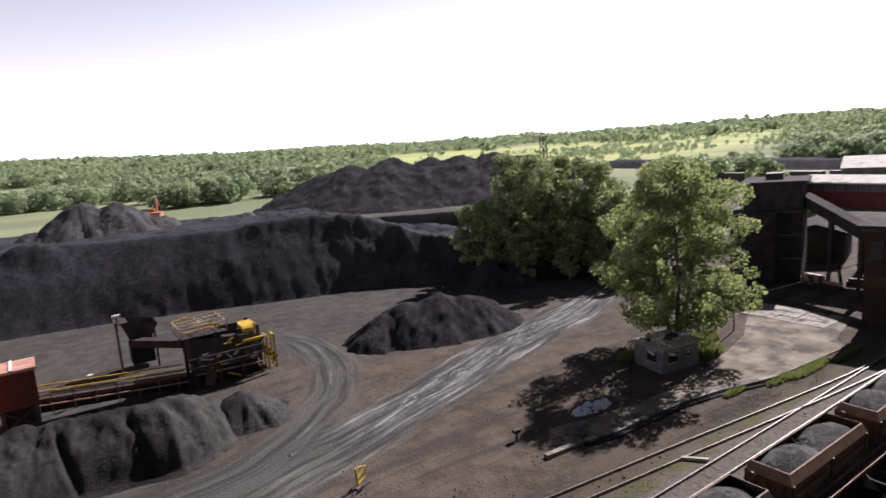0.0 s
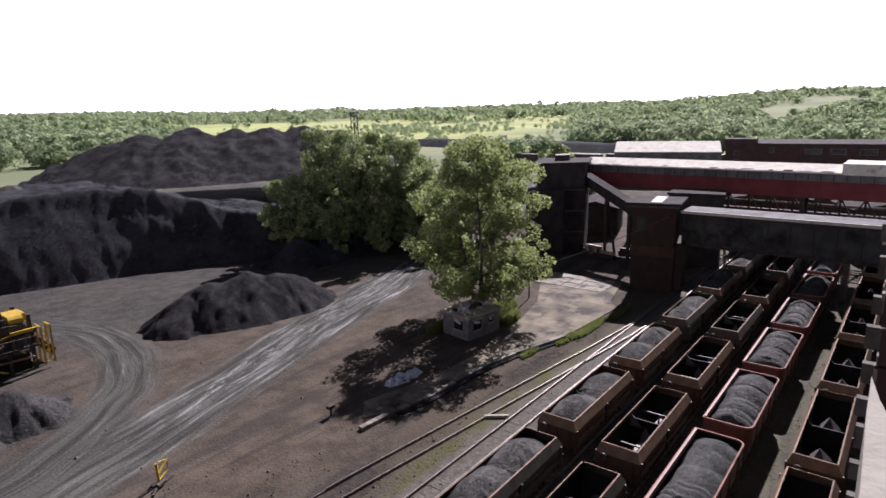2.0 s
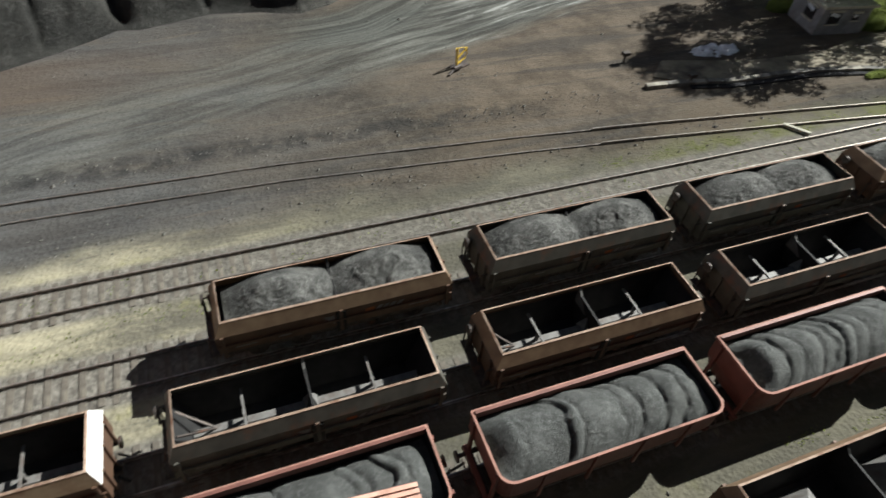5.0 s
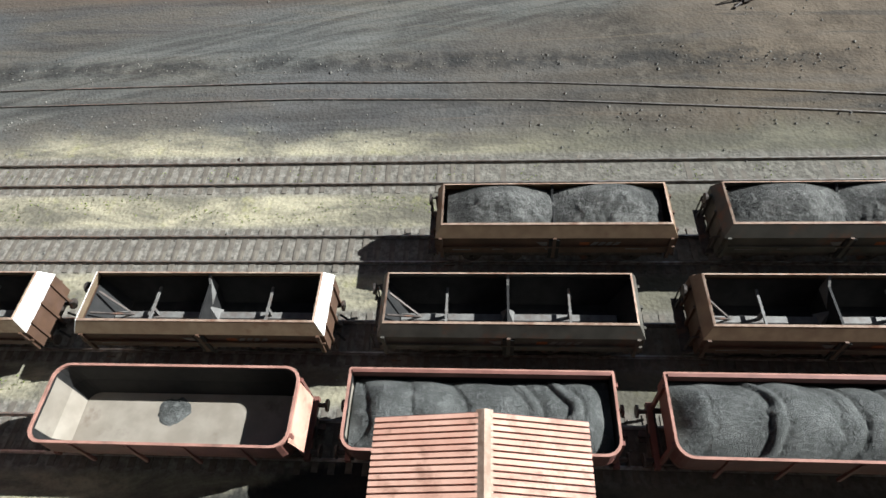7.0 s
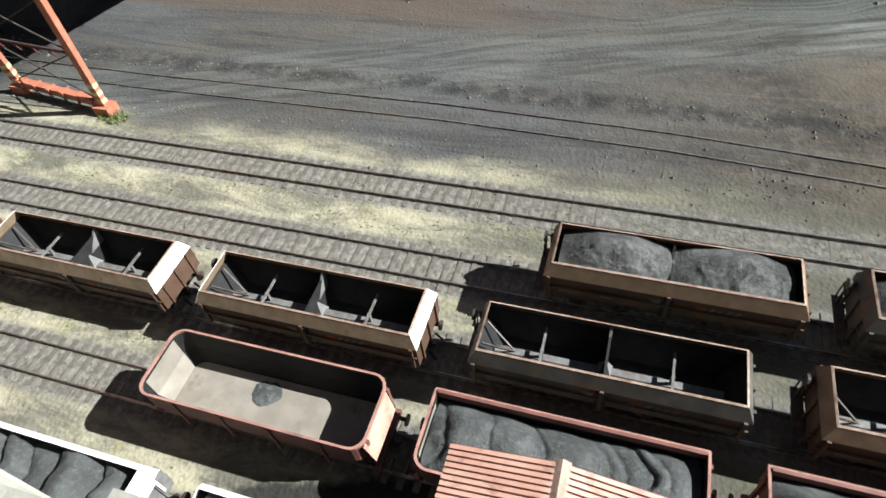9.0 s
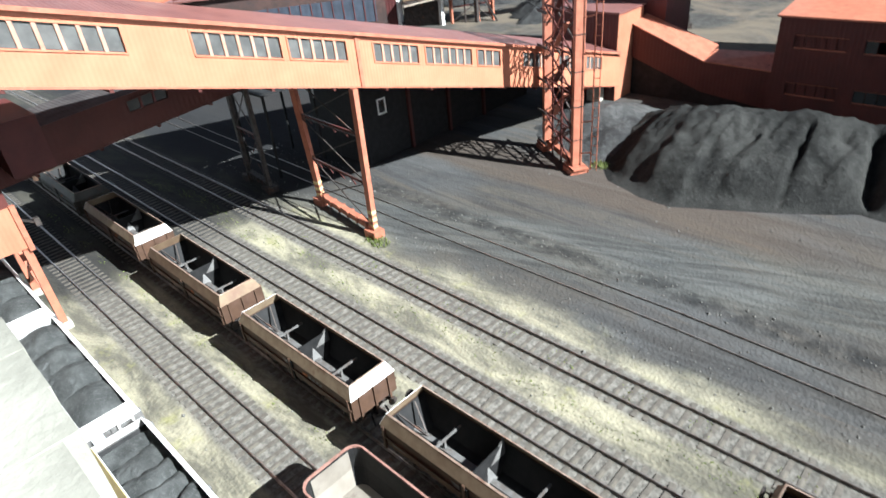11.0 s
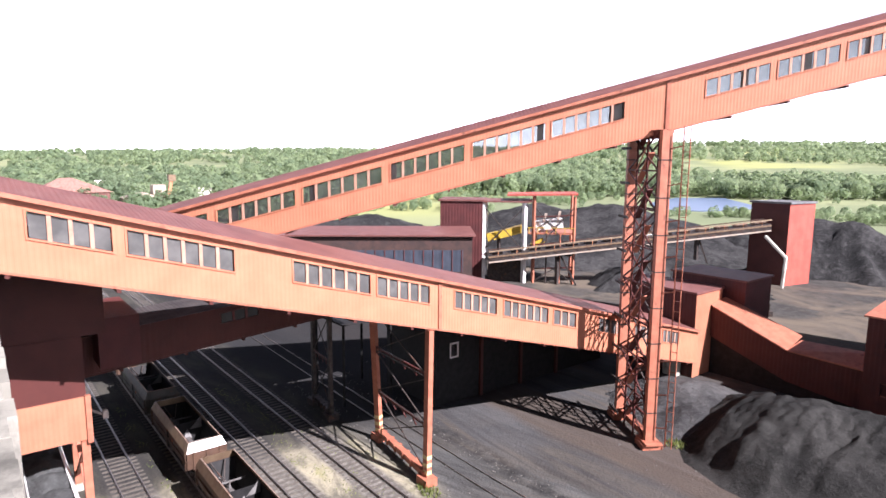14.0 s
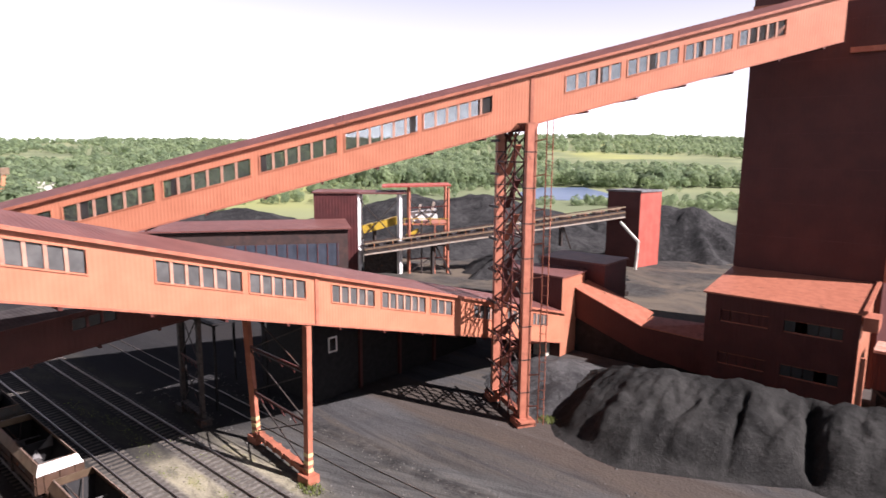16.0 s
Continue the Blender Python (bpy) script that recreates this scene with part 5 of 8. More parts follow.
gallery("long red conveyor gallery with a window band, on trestles", Matrix(((0, 1, 0, -33), (-1, 0, 0, 60), (0, 0, 1, 0), (0, 0, 0, 1))), LENGTH, 8.0, 1.75, 0.2755, 3.5,
        mirror_windows([(a, b, n) for a, b, n in gal_windows], LENGTH), RED, RED_ROOF, 1.75, 2.98, joints=(LENGTH - 31.2,), glass=DUSTY_GLASS)

# the steep gallery that climbs to the tall tower block
climb_windows = [(-42.6, -36.2, 6), (-35.4, -28.94, 6), (-28.3, -21.9, 6), (-21.17, -15.28, 6), (-14.61, -8.91, 6), (-8.37, -2.76, 6), (3.5, 8.31, 5), (8.93, 13.5, 5), (14.12, 18.5, 5), (19.13, 23.55, 5)]
HEAD = 29.5
gallery("steep red conveyor gallery climbing to the tall red block",
        Matrix(((-0.632, 0.775, 0, -28.2 + 0.632 * HEAD), (-0.775, -0.632, 0, 43.2 + 0.775 * HEAD), (0, 0, 1, 0), (0, 0, 0, 1))),
        HEAD + 75, 5.0, 25.3 + 0.27 * HEAD, -0.27, 4.05, [(HEAD - b, HEAD - a, n) for a, b, n in reversed(climb_windows)], RED, RED_ROOF, 1.9, 3.2, joints=(HEAD - 0.6,))


def lattice(parent, a0, a1, b0, b1, bays, size, material, name="lattice_bar"):
    """Cross-braced bars between two legs a0-a1 and b0-b1."""
    a0, a1, b0, b1 = map(Vector, (a0, a1, b0, b1))
    for k in range(bays):
        u, v = k / bays, (k + 1) / bays
        p, q, r, s = a0.lerp(a1, u), a0.lerp(a1, v), b0.lerp(b1, u), b0.lerp(b1, v)
        part(name, Shape().beam(p, s, size), material, parent)
        part(name, Shape().beam(r, q, size), material, parent)
        part(name, Shape().beam(q, s, size), material, parent)


def tower():
    """The tall two-legged lattice tower under the joint of the climbing gallery."""
    t = thing("lattice_tower", Matrix(), "tall rusty red lattice tower carrying the climbing gallery", "lattice tower")
    right, left = Vector((-26.85, 42.2, 0)), Vector((-31.9, 45.2, 0))
    w = (left - right).normalized()
    u = Vector((-w.y, w.x, 0)) * -1
    top = Vector((0, 0, 25.5))
    for foot in (right, left):
        def ring(du, dw):
            return [((foot + u * a * du + w * b * dw).x, (foot + u * a * du + w * b * dw).y) for a, b in ((-1, -1), (1, -1), (1, 1), (-1, 1))]
        leg = part("leg", Shape().slab(ring(0.42, 0.24), 0.4, 25.5), RED_FRAME, t)
        for k in range(1, 9):
            part("joint_plate", Shape().slab(ring(0.45, 0.27), 2.9 * k, 2.9 * k + 0.09), STEEL, leg)
        part("foot_block", Shape().slab(ring(0.85, 0.75), -0.3, 0.45), RED_FRAME, t)
        part("foot_plate", Shape().slab(ring(0.7, 1.0), 0.45, 0.6), RED_FRAME, t)
    # two light trusses join the legs
    for side in (-0.38, 0.38):
        a, b = right + u * side - w * -0.2, left + u * side + w * -0.2
        lattice(t, a + Vector((0, 0, 0.7)), a + top, b + Vector((0, 0, 0.7)), b + top, 8, 0.11, BLOCK_RED if side < 0 else STEEL)
    inner = right.lerp(left, 0.5)
    for k in range(9):
        z = 1.0 + 2.9 * k
        p = left + w * -0.3 + Vector((0, 0, z))
        part("bracket", Shape().beam(left - u * 0.75 + w * 0.5 + Vector((0, 0, z)), left - u * 0.75 - w * 1.3 + Vector((0, 0, z)), 0.12, 0.22).beam(left + u * 0.75 + w * 0.5 + Vector((0, 0, z)), left + u * 0.75 - w * 1.3 + Vector((0, 0, z)), 0.12, 0.22), STEEL, t)
        q = inner + Vector((0, 0, z))
        part("stair_flight", Shape().beam(q + w * 1.1 - u * 0.2, q - w * 1.1 - u * 0.2 + Vector((0, 0, 2.5)), 0.5, 0.12), RED_FRAME if k % 2 else BLOCK_RED, t)
        part("stair_rail", Shape().beam(q + w * 1.1 - u * 0.5 + Vector((0, 0, 0.9)), q - w * 1.1 - u * 0.5 + Vector((0, 0, 3.4)), 0.07), RED_FRAME, t)
    for k in range(4):
        post = inner + w * (0.9 if k % 2 else -0.9) + u * (0.45 if k > 1 else -0.45)
        part("inner_post", Shape().beam(post, post + top, 0.12), BLOCK_RED, t)
    part("base_beam", Shape().beam(right + Vector((0, 0, 0.75)), left + Vector((0, 0, 0.75)), 0.5, 0.5), RED_FRAME, t)
    part("base_beam", Shape().beam(right + Vector((0, 0, 2.3)), left + Vector((0, 0, 2.3)), 0.16, 0.2), BLOCK_RED, t)
    part("head_beam", Shape().beam(right + Vector((0, 0, 25.2)), left + Vector((0, 0, 25.2)), 0.5, 0.6), BLOCK_RED, t)
    # ladder beside the sunny leg
    out = (u * 0.7 - w * 0.7).normalized()
    base = right + out * 1.3 + Vector((0, 0, 0.3))
    ladder = part("ladder", Shape().beam(base, base + top, 0.08).beam(base + out * 0.5, base + out * 0.5 + top, 0.06), RED_FRAME, t)
    for k in range(30):
        z = 0.6 + 0.82 * k
        part("rung", Shape().beam(base + Vector((0, 0, z)), base + out * 0.5 + Vector((0, 0, z)), 0.045), RED_FRAME, ladder)
    for k in range(9):
        z = 1.6 + 2.8 * k
        part("ladder_tie", Shape().beam(right + Vector((0, 0, z)), base + Vector((0, 0, z)), 0.09), RED_FRAME, t)


tower()


def trestle(label, p, q, top_p, top_q, size, bays, material, foot=True):
    t = thing("trestle", Matrix(), label, "trestle", "gallery trestles")
    p, q, top_p, top_q = map(Vector, (p, q, top_p, top_q))
    for a, b in ((p, top_p), (q, top_q)):
        part("leg", Shape().beam(a, b, size, size * 0.8), material, t)
        part("foot_block", Shape().box(a.x - 0.6, a.x + 0.6, a.y - 0.5, a.y + 0.5, -0.2, 0.6), material, t)
        for k in range(3 if foot else 0):
            u, v = a.lerp(b, 0.07 + 0.05 * k), a.lerp(b, 0.095 + 0.05 * k)
            part("warning_stripe", Shape().beam(u, v, size * 1.04, size * 0.84), CREAM, t, "cream warning stripe")
    lattice(t, p + Vector((0, 0, 0.9)), top_p, q + Vector((0, 0, 0.9)), top_q, bays, size * 0.17, STEEL)
    for k in range(1, bays):
        a, b = p.lerp(top_p, k / bays), q.lerp(top_q, k / bays)
        part("tie_beam", Shape().beam(a + Vector((0, 0, 0.55)), b + Vector((0, 0, 0.55)), size * 0.3), BLOCK_RED, t)
        for j in range(5):
            c, d = a.lerp(b, j / 5), a.lerp(b, (j + 0.5) / 5)
            part("tie_strut", Shape().beam(c + Vector((0, 0, 0.05)), d + Vector((0, 0, 0.55)), size * 0.16), BLOCK_RED, t)
    part("base_beam", Shape().beam(p + Vector((0, 0, 0.75)), q + Vector((0, 0, 0.75)), 0.5, 0.45), material, t)
    for k in range(6):
        c = p.lerp(q, (k + 0.5) / 6) + Vector((0, 0, 0.75))
        part("stiffener", Shape().box(c.x - 0.1, c.x + 0.1, c.y - 0.35, c.y + 0.35, 0.5, 1.0), material, t)
    return t


trestle("two-legged red steel trestle under the long gallery", (-33.1, 24.2, 0), (-41.2, 25.3, 0), (-33.1, 24.4, 11.4), (-41.0, 24.6, 11.4), 0.5, 3, RED_FRAME)
trestle("dark slender trestle under the low gallery", (-47.3, 24.0, 0), (-51.4, 24.4, 0), (-47.3, 24.0, 9.6), (-51.4, 24.4, 9.6), 0.4, 2, STEEL, False)

# Lies in shade, so skin and trim take the shaded red.
gallery("low conveyor gallery over the tracks in a shaded red", Matrix(((0, 1, 0, -46.8), (-1, 0, 0, 27), (0, 0, 1, 0), (0, 0, 0, 1))), 23.0, 5.0, 9.95, -0.078, 2.7, [(3, 6, 3), (9.5, 12.5, 3)], BLOCK_RED, DARK_SHEET, 1.5, 2.3, glass=DARK_GLASS, trim=BLOCK_RED, bars=DEEP_RED, rise=0.2)


def bunker_house():
    """The red transfer house over the near tracks, on posts."""
    h = thing("transfer_house", Matrix(), "red sheet-clad transfer house on posts over the near tracks", "transfer house")
    # Gallery shadow painted on: shaded red above, lit red on the skirt.
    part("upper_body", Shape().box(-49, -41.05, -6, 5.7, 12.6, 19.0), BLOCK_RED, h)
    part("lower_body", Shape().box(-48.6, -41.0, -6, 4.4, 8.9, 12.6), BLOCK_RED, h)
    part("skirt", Shape().box(-48.4, -40.85, -6, 4.45, 6.2, 8.9), RED_Y, h)
    part("corner_trim", Shape().box(-40.95, -40.7, 4.3, 4.6, 6.0, 9.0), RED_FRAME, h)
    part("side_box", Shape().box(-50.5, -44, 5.7, 8.2, 9.4, 12.8), DEEP_RED, h, "small dark side box")
    part("roof", Shape().profile([(5.9, 19.0), (5.9, 19.15), (-6, 19.6), (-6, 19.0)], -49.2, -40.9), RED_ROOF, h)
    for x, y in ((-41.2, 4.2), (-47.4, 4.3), (-41.2, -0.4), (-47.4, -0.4)):
        leg = part("post", Shape().beam((x, y, 0), (x, y, 6.3), 0.45), RED_FRAME, h)
        part("foot_block", Shape().box(x - 0.4, x + 0.4, y - 0.4, y + 0.4, -0.2, 0.5), CONCRETE, h)
    part("brace", Shape().beam((-41.2, 4.2, 1.2), (-47.4, 4.3, 5.6), 0.25), RED_FRAME, h)
    part("brace", Shape().beam((-47.4, 4.3, 1.2), (-41.2, 4.2, 5.6), 0.25), RED_FRAME, h)
    part("bracket", Shape().beam((-41.0, 4.5, 8.0), (-40.6, 5.3, 7.6), 0.12).beam((-40.6, 5.3, 7.4), (-40.6, 5.3, 7.9), 0.3), STEEL, h)


bunker_house()


def box_house():
    """The small house where the long gallery ends, with the chute gallery that leaves it."""
    h = thing("junction_house", Matrix(), "red sheet junction house at the gallery's low end", "junction house")
    # Front in the shaded red, sunny side in the lit red.
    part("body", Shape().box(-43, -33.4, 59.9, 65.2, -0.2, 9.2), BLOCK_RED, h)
    part("sunny_side", Shape().box(-33.397, -33.35, 59.9, 65.2, -0.2, 9.2), RED_Y, h, "side sheets in the sunlit red")
    part("roof", Shape().box(-43.2, -33.2, 59.7, 65.4, 9.2, 9.4), RED_ROOF, h)
    part("rear_body", Shape().box(-40, -31.2, 66, 72, -0.2, 10.1), DEEP_RED, h)
    part("rear_roof", Shape().box(-40.2, -31.0, 65.8, 72.2, 10.1, 10.3), RED_ROOF, h)
    part("kerb_block", Shape().box(-36.2, -34.6, 58.8, 59.7, -0.2, 1.6), CONCRETE, h)
    c = thing("chute_gallery", Matrix(), "red sloping chute gallery with a bright sheet roof", "conveyor gallery", "conveyor galleries")
    s = Shape()
    pts = [(-33.3, 4.2, 7.55), (-25.2, 1.4, 4.5), (-18.47, 0.6, 4.3)]
    for (xa, la, ha), (xb, lb, hb) in zip(pts, pts[1:]):
        s.add([(xa, 63.0, la), (xb, 63.0, lb), (xb, 63.0, hb), (xa, 63.0, ha), (xa, 66.0, la), (xb, 66.0, lb), (xb, 66.0, hb), (xa, 66.0, ha)],
              [(0, 1, 2, 3), (5, 4, 7, 6), (0, 4, 5, 1), (3, 2, 6, 7)])
    # Body in the shaded red, roof in the lit red.
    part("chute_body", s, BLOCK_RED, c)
    # Added wall, black for the deep shade under the chute.
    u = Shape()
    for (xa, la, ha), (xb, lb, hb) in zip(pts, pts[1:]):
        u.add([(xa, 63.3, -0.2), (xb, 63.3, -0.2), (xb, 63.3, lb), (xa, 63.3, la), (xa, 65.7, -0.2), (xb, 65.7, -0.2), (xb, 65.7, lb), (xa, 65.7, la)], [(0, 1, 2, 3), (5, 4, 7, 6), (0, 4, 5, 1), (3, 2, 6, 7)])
    part("undercroft", u, INSIDE, c, "black wall added for the shade under the chute")
    r = Shape()
    for (xa, la, ha), (xb, lb, hb) in zip(pts, pts[1:]):
        r.add([(xa, 62.8, ha + 0.02), (xb, 62.8, hb + 0.02), (xb, 66.2, hb + 0.9), (xa, 65.9, ha + 0.5), (xa, 62.8, ha + 0.14), (xb, 62.8, hb + 0.14), (xb, 66.2, hb + 1.02), (xa, 65.9, ha + 0.62)],
              [(3, 2, 1, 0), (4, 5, 6, 7), (0, 1, 5, 4), (2, 3, 7, 6), (1, 2, 6, 5), (3, 0, 4, 7)])
    part("chute_roof", r, RED_FRAME, c, "orange-red sheet roof")


def tower_block():
    """The tall red bunker block with its two-storey annex."""
    b = thing("bunker_block", Matrix(), "tall windowless sheet-clad bunker block in a shaded red", "industrial building")
    # Unlit front carries its shade in the sheet colour.
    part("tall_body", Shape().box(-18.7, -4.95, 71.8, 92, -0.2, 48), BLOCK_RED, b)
    part("corner_trim", Shape().box(-4.97, -4.62, 71.6, 71.97, 11, 48), RED_FRAME, b)
    part("ledge", Shape().box(-9.7, -4.84, 71.3, 71.8, 32.9, 33.4), RED_FRAME, b)
    part("cornice", Shape().box(-18.8, -4.85, 71.72, 71.8, 37.8, 38.4), RED_FRAME, b)
    for k in range(9):
        part("sheet_joint", Shape().box(-18.7, -4.95, 71.77, 71.8, 14.5 + 3.6 * k, 14.56 + 3.6 * k), DEEP_RED, b)
    a = thing("bunker_annex", Matrix(), "two-storey red annex with a bright sloping sheet roof", "industrial building")
    xs = [-18.45, -17.0, -12.7, -11.4, -6.7, -5.5]
    zs = [-0.3, 2.5, 3.75, 6.8, 8.05, 9.6]
    # Front panels in the shaded red, side walls in the lit red.
    for i in range(5):
        for k in range(5):
            if i in (1, 3) and k in (1, 3):
                continue
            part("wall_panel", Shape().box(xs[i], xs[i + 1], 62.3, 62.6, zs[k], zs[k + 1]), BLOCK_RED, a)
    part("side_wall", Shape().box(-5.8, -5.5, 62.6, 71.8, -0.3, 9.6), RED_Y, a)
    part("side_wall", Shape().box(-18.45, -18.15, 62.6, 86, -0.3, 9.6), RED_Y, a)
    for i in (1, 3):
        for k in (1, 3):
            w = part("window", Shape().box(xs[i], xs[i + 1], 62.5, 62.56, zs[k], zs[k] + 0.12).box(xs[i], xs[i + 1], 62.5, 62.56, zs[k + 1] - 0.1, zs[k + 1]), RED_FRAME, a)
            n = 5
            d = (xs[i + 1] - xs[i]) / n
            for q in range(n):
                if (i, k, q) in ((3, 3, 1), (3, 1, 3)):
                    continue
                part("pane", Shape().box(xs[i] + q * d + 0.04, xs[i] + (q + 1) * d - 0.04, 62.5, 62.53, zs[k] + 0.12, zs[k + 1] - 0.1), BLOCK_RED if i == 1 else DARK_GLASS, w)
    part("sloping_roof", Shape().profile([(62.0, 9.55), (62.0, 9.7), (71.79, 10.85), (71.79, 10.65)], -18.7, -5.2), RED_FRAME, a, "bright orange-red roof sheet")
    part("gutter", Shape().profile([(62.0, 9.7), (62.0, 10.0), (71.7, 11.1), (71.7, 10.8)], -5.4, -5.05), RED_FRAME, a)
    part("downpipe", Shape().beam((-5.0, 62.1, 0), (-5.0, 62.1, 5.8), 0.35), RED_FRAME, a)
    part("side_duct", Shape().box(-5.3, -4.2, 62.0, 64.5, 8.2, 9.4), RED_FRAME, a)


box_house()
tower_block()


# ---- works beyond the galleries ----
def frame_house():
    """An open steel frame with white columns, a red box and yellow machinery."""
    h = thing("open_frame_house", Matrix(), "open steel frame with white columns and yellow machinery", "industrial building")
    u = Vector((0.71, 0.70, 0))
    v = Vector((-0.70, 0.71, 0))
    o = Vector((-86.4, 76.8, 0))
    for d, mat in ((0, WHITE_PAINT), (7.8, WHITE_PAINT), (9.6, RED_FRAME), (17.0, RED_FRAME)):
        for back in (0, 7):
            p = o + u * d + v * back
            part("column", Shape().beam(p, p + Vector((0, 0, 15.2 + (1.2 if d > 8 else 0))), 0.7 if mat is WHITE_PAINT else 0.4), mat, h)
    for z in (5.5, 9.5):
        part("deck", Shape().beam(o + u * 8.5 + v * 3.5 + Vector((0, 0, z)), o + u * 17.2 + v * 3.5 + Vector((0, 0, z)), 7, 0.3), RED_FRAME, h)
        part("handrail", Shape().beam(o + u * 8.5 - v * 0.2 + Vector((0, 0, z + 1.1)), o + u * 17.2 - v * 0.2 + Vector((0, 0, z + 1.1)), 0.1), YELLOW, h)
        for k in range(6):
            p = o + u * (8.7 + k * 1.65) - v * 0.2
            part("rail_post", Shape().beam(p + Vector((0, 0, z)), p + Vector((0, 0, z + 1.1)), 0.08), YELLOW, h)
    part("roof", Shape().beam(o + u * -0.5 + v * 3.5 + Vector((0, 0, 15.4)), o + u * 9.2 + v * 3.5 + Vector((0, 0, 15.4)), 8.5, 0.3), RED_ROOF, h)
    part("roof", Shape().beam(o + u * 4.5 + v * 3.5 + Vector((0, 0, 16.6)), o + u * 17.5 + v * 3.5 + Vector((0, 0, 16.9)), 8.5, 0.3), SCARLET, h, "bright red roof sheet")
    for d0, d1 in ((0, 7.8), (9.6, 17)):
        part("brace", Shape().beam(o + u * d0 + Vector((0, 0, 6)), o + u * d1 + Vector((0, 0, 14.5)), 0.2), STEEL, h)
        part("brace", Shape().beam(o + u * d1 + Vector((0, 0, 6)), o + u * d0 + Vector((0, 0, 14.5)), 0.2), STEEL, h)
        part("tie", Shape().beam(o + u * d0 + Vector((0, 0, 5.5)), o + u * d1 + Vector((0, 0, 5.5)), 0.3), STEEL, h)
    m = part("machine", Shape().beam(o + u * 0.8 + v * 2 + Vector((0, 0, 8.3)), o + u * 8.0 + v * 2 + Vector((0, 0, 10.3)), 2.2, 1.4), YELLOW, h, "yellow machine housing")
    part("machine_leg", Shape().beam(o + u * 3 + v * 2, o + u * 3 + v * 2 + Vector((0, 0, 8.6)), 0.5), STEEL, h)
    part("machine_base", Shape().beam(o + u * 1 + v * 2.5 + Vector((0, 0, 3)), o + u * 8 + v * 2.5 + Vector((0, 0, 3)), 3.5, 5.5), STEEL, h)
    part("screen_box", Shape().beam(o + u * 9.6 + v * 2 + Vector((0, 0, 10.8)), o + u * 15 + v * 2 + Vector((0, 0, 11.4)), 2.6, 1.7), WHITE_PAINT, h, "pale machine housing")
    for d in (9.6, 12.0, 14.5, 17.0):
        for z0, z1 in ((0, 5.5), (5.5, 9.5)):
            part("deck_post", Shape().beam(o + u * d + Vector((0, 0, z0)), o + u * d + Vector((0, 0, z1)), 0.22), RED_FRAME if d > 13 else STEEL, h)
    for z in (2.8, 7.4, 12.6):
        part("tie", Shape().beam(o + u * 9.6 + Vector((0, 0, z)), o + u * 17 + Vector((0, 0, z + 0.4)), 0.22), BLOCK_RED, h)
        part("brace", Shape().beam(o + u * 9.6 + Vector((0, 0, z - 2.5)), o + u * 13.3 + Vector((0, 0, z)), 0.14).beam(o + u * 13.3 + Vector((0, 0, z)), o + u * 17 + Vector((0, 0, z - 2.5)), 0.14), STEEL, h)
    for d, z in ((9.9, 10.2), (11.2, 12.4), (13.8, 12.9)):
        part("pipe", Shape().beam(o + u * d + v * 1 + Vector((0, 0, z - 2)), o + u * (d + 0.6) + v * 1 + Vector((0, 0, z + 0.8)), 0.45), PALE, h)
    part("drive_guard", Shape().beam(o + u * 9.2 + v * 1 + Vector((0, 0, 7.0)), o + u * 11.5 + v * 1 + Vector((0, 0, 8.2)), 1.2, 0.9), YELLOW, h)
    b = thing("conveyor_head_house", Matrix(), "dark red sheet head house with a flat roof", "industrial building")
    p = o - u * 4.1 + v * 3
    part("body", Shape().beam(p - u * 4 + Vector((0, 0, 7.7)), p + u * 4 + Vector((0, 0, 7.7)), 7.6, 15.4), DEEP_RED, b)
    part("roof", Shape().beam(p - u * 4.3 + Vector((0, 0, 15.55)), p + u * 4.3 + Vector((0, 0, 15.55)), 8.2, 0.3), RED_ROOF, b)


frame_house()


def long_shed():
    s = thing("long_shed", Matrix(), "long dark red shed with a dusty pale roof and window strip", "shed")
    a, b = Vector((-101, 29.5, 0)), Vector((-75.5, 64.8, 0))
    w = (b - a).normalized()
    nrm = Vector((-w.y, w.x, 0))
    part("body", Shape().beam(a + nrm * 5 + Vector((0, 0, 5.2)), b + nrm * 5 + Vector((0, 0, 5.2)), 10, 10.6), SOOT_BRICK, s)
    part("window_strip", Shape().beam(a + w * 8 - nrm * 0.03 + Vector((0, 0, 6.6)), b - w * 1.5 - nrm * 0.03 + Vector((0, 0, 6.6)), 0.05, 3.6), SLATE, s, "bluish translucent sheet strip")
    for k in range(22):
        p = a.lerp(b, 0.2 + 0.76 * k / 21) - nrm * 0.08
        part("batten", Shape().beam(p + Vector((0, 0, 4.8)), p + Vector((0, 0, 8.4)), 0.12), DEEP_RED, s)
    r = Shape()
    top = [a - nrm * 0.6 - w * 0.5 + Vector((0, 0, 10.7)), b - nrm * 0.6 + w * 0.5 + Vector((0, 0, 10.7)), b + nrm * 10.5 + w * 0.5 + Vector((0, 0, 11.0)), a + nrm * 10.5 - w * 0.5 + Vector((0, 0, 11.0))]
    r.add(top + [p + Vector((0, 0, 0.25)) for p in top], [(3, 2, 1, 0), (4, 5, 6, 7), (0, 1, 5, 4), (1, 2, 6, 5), (2, 3, 7, 6), (3, 0, 4, 7)])
    part("roof", r, RED_ROOF, s, "dusty dull red sheet roof")


long_shed()


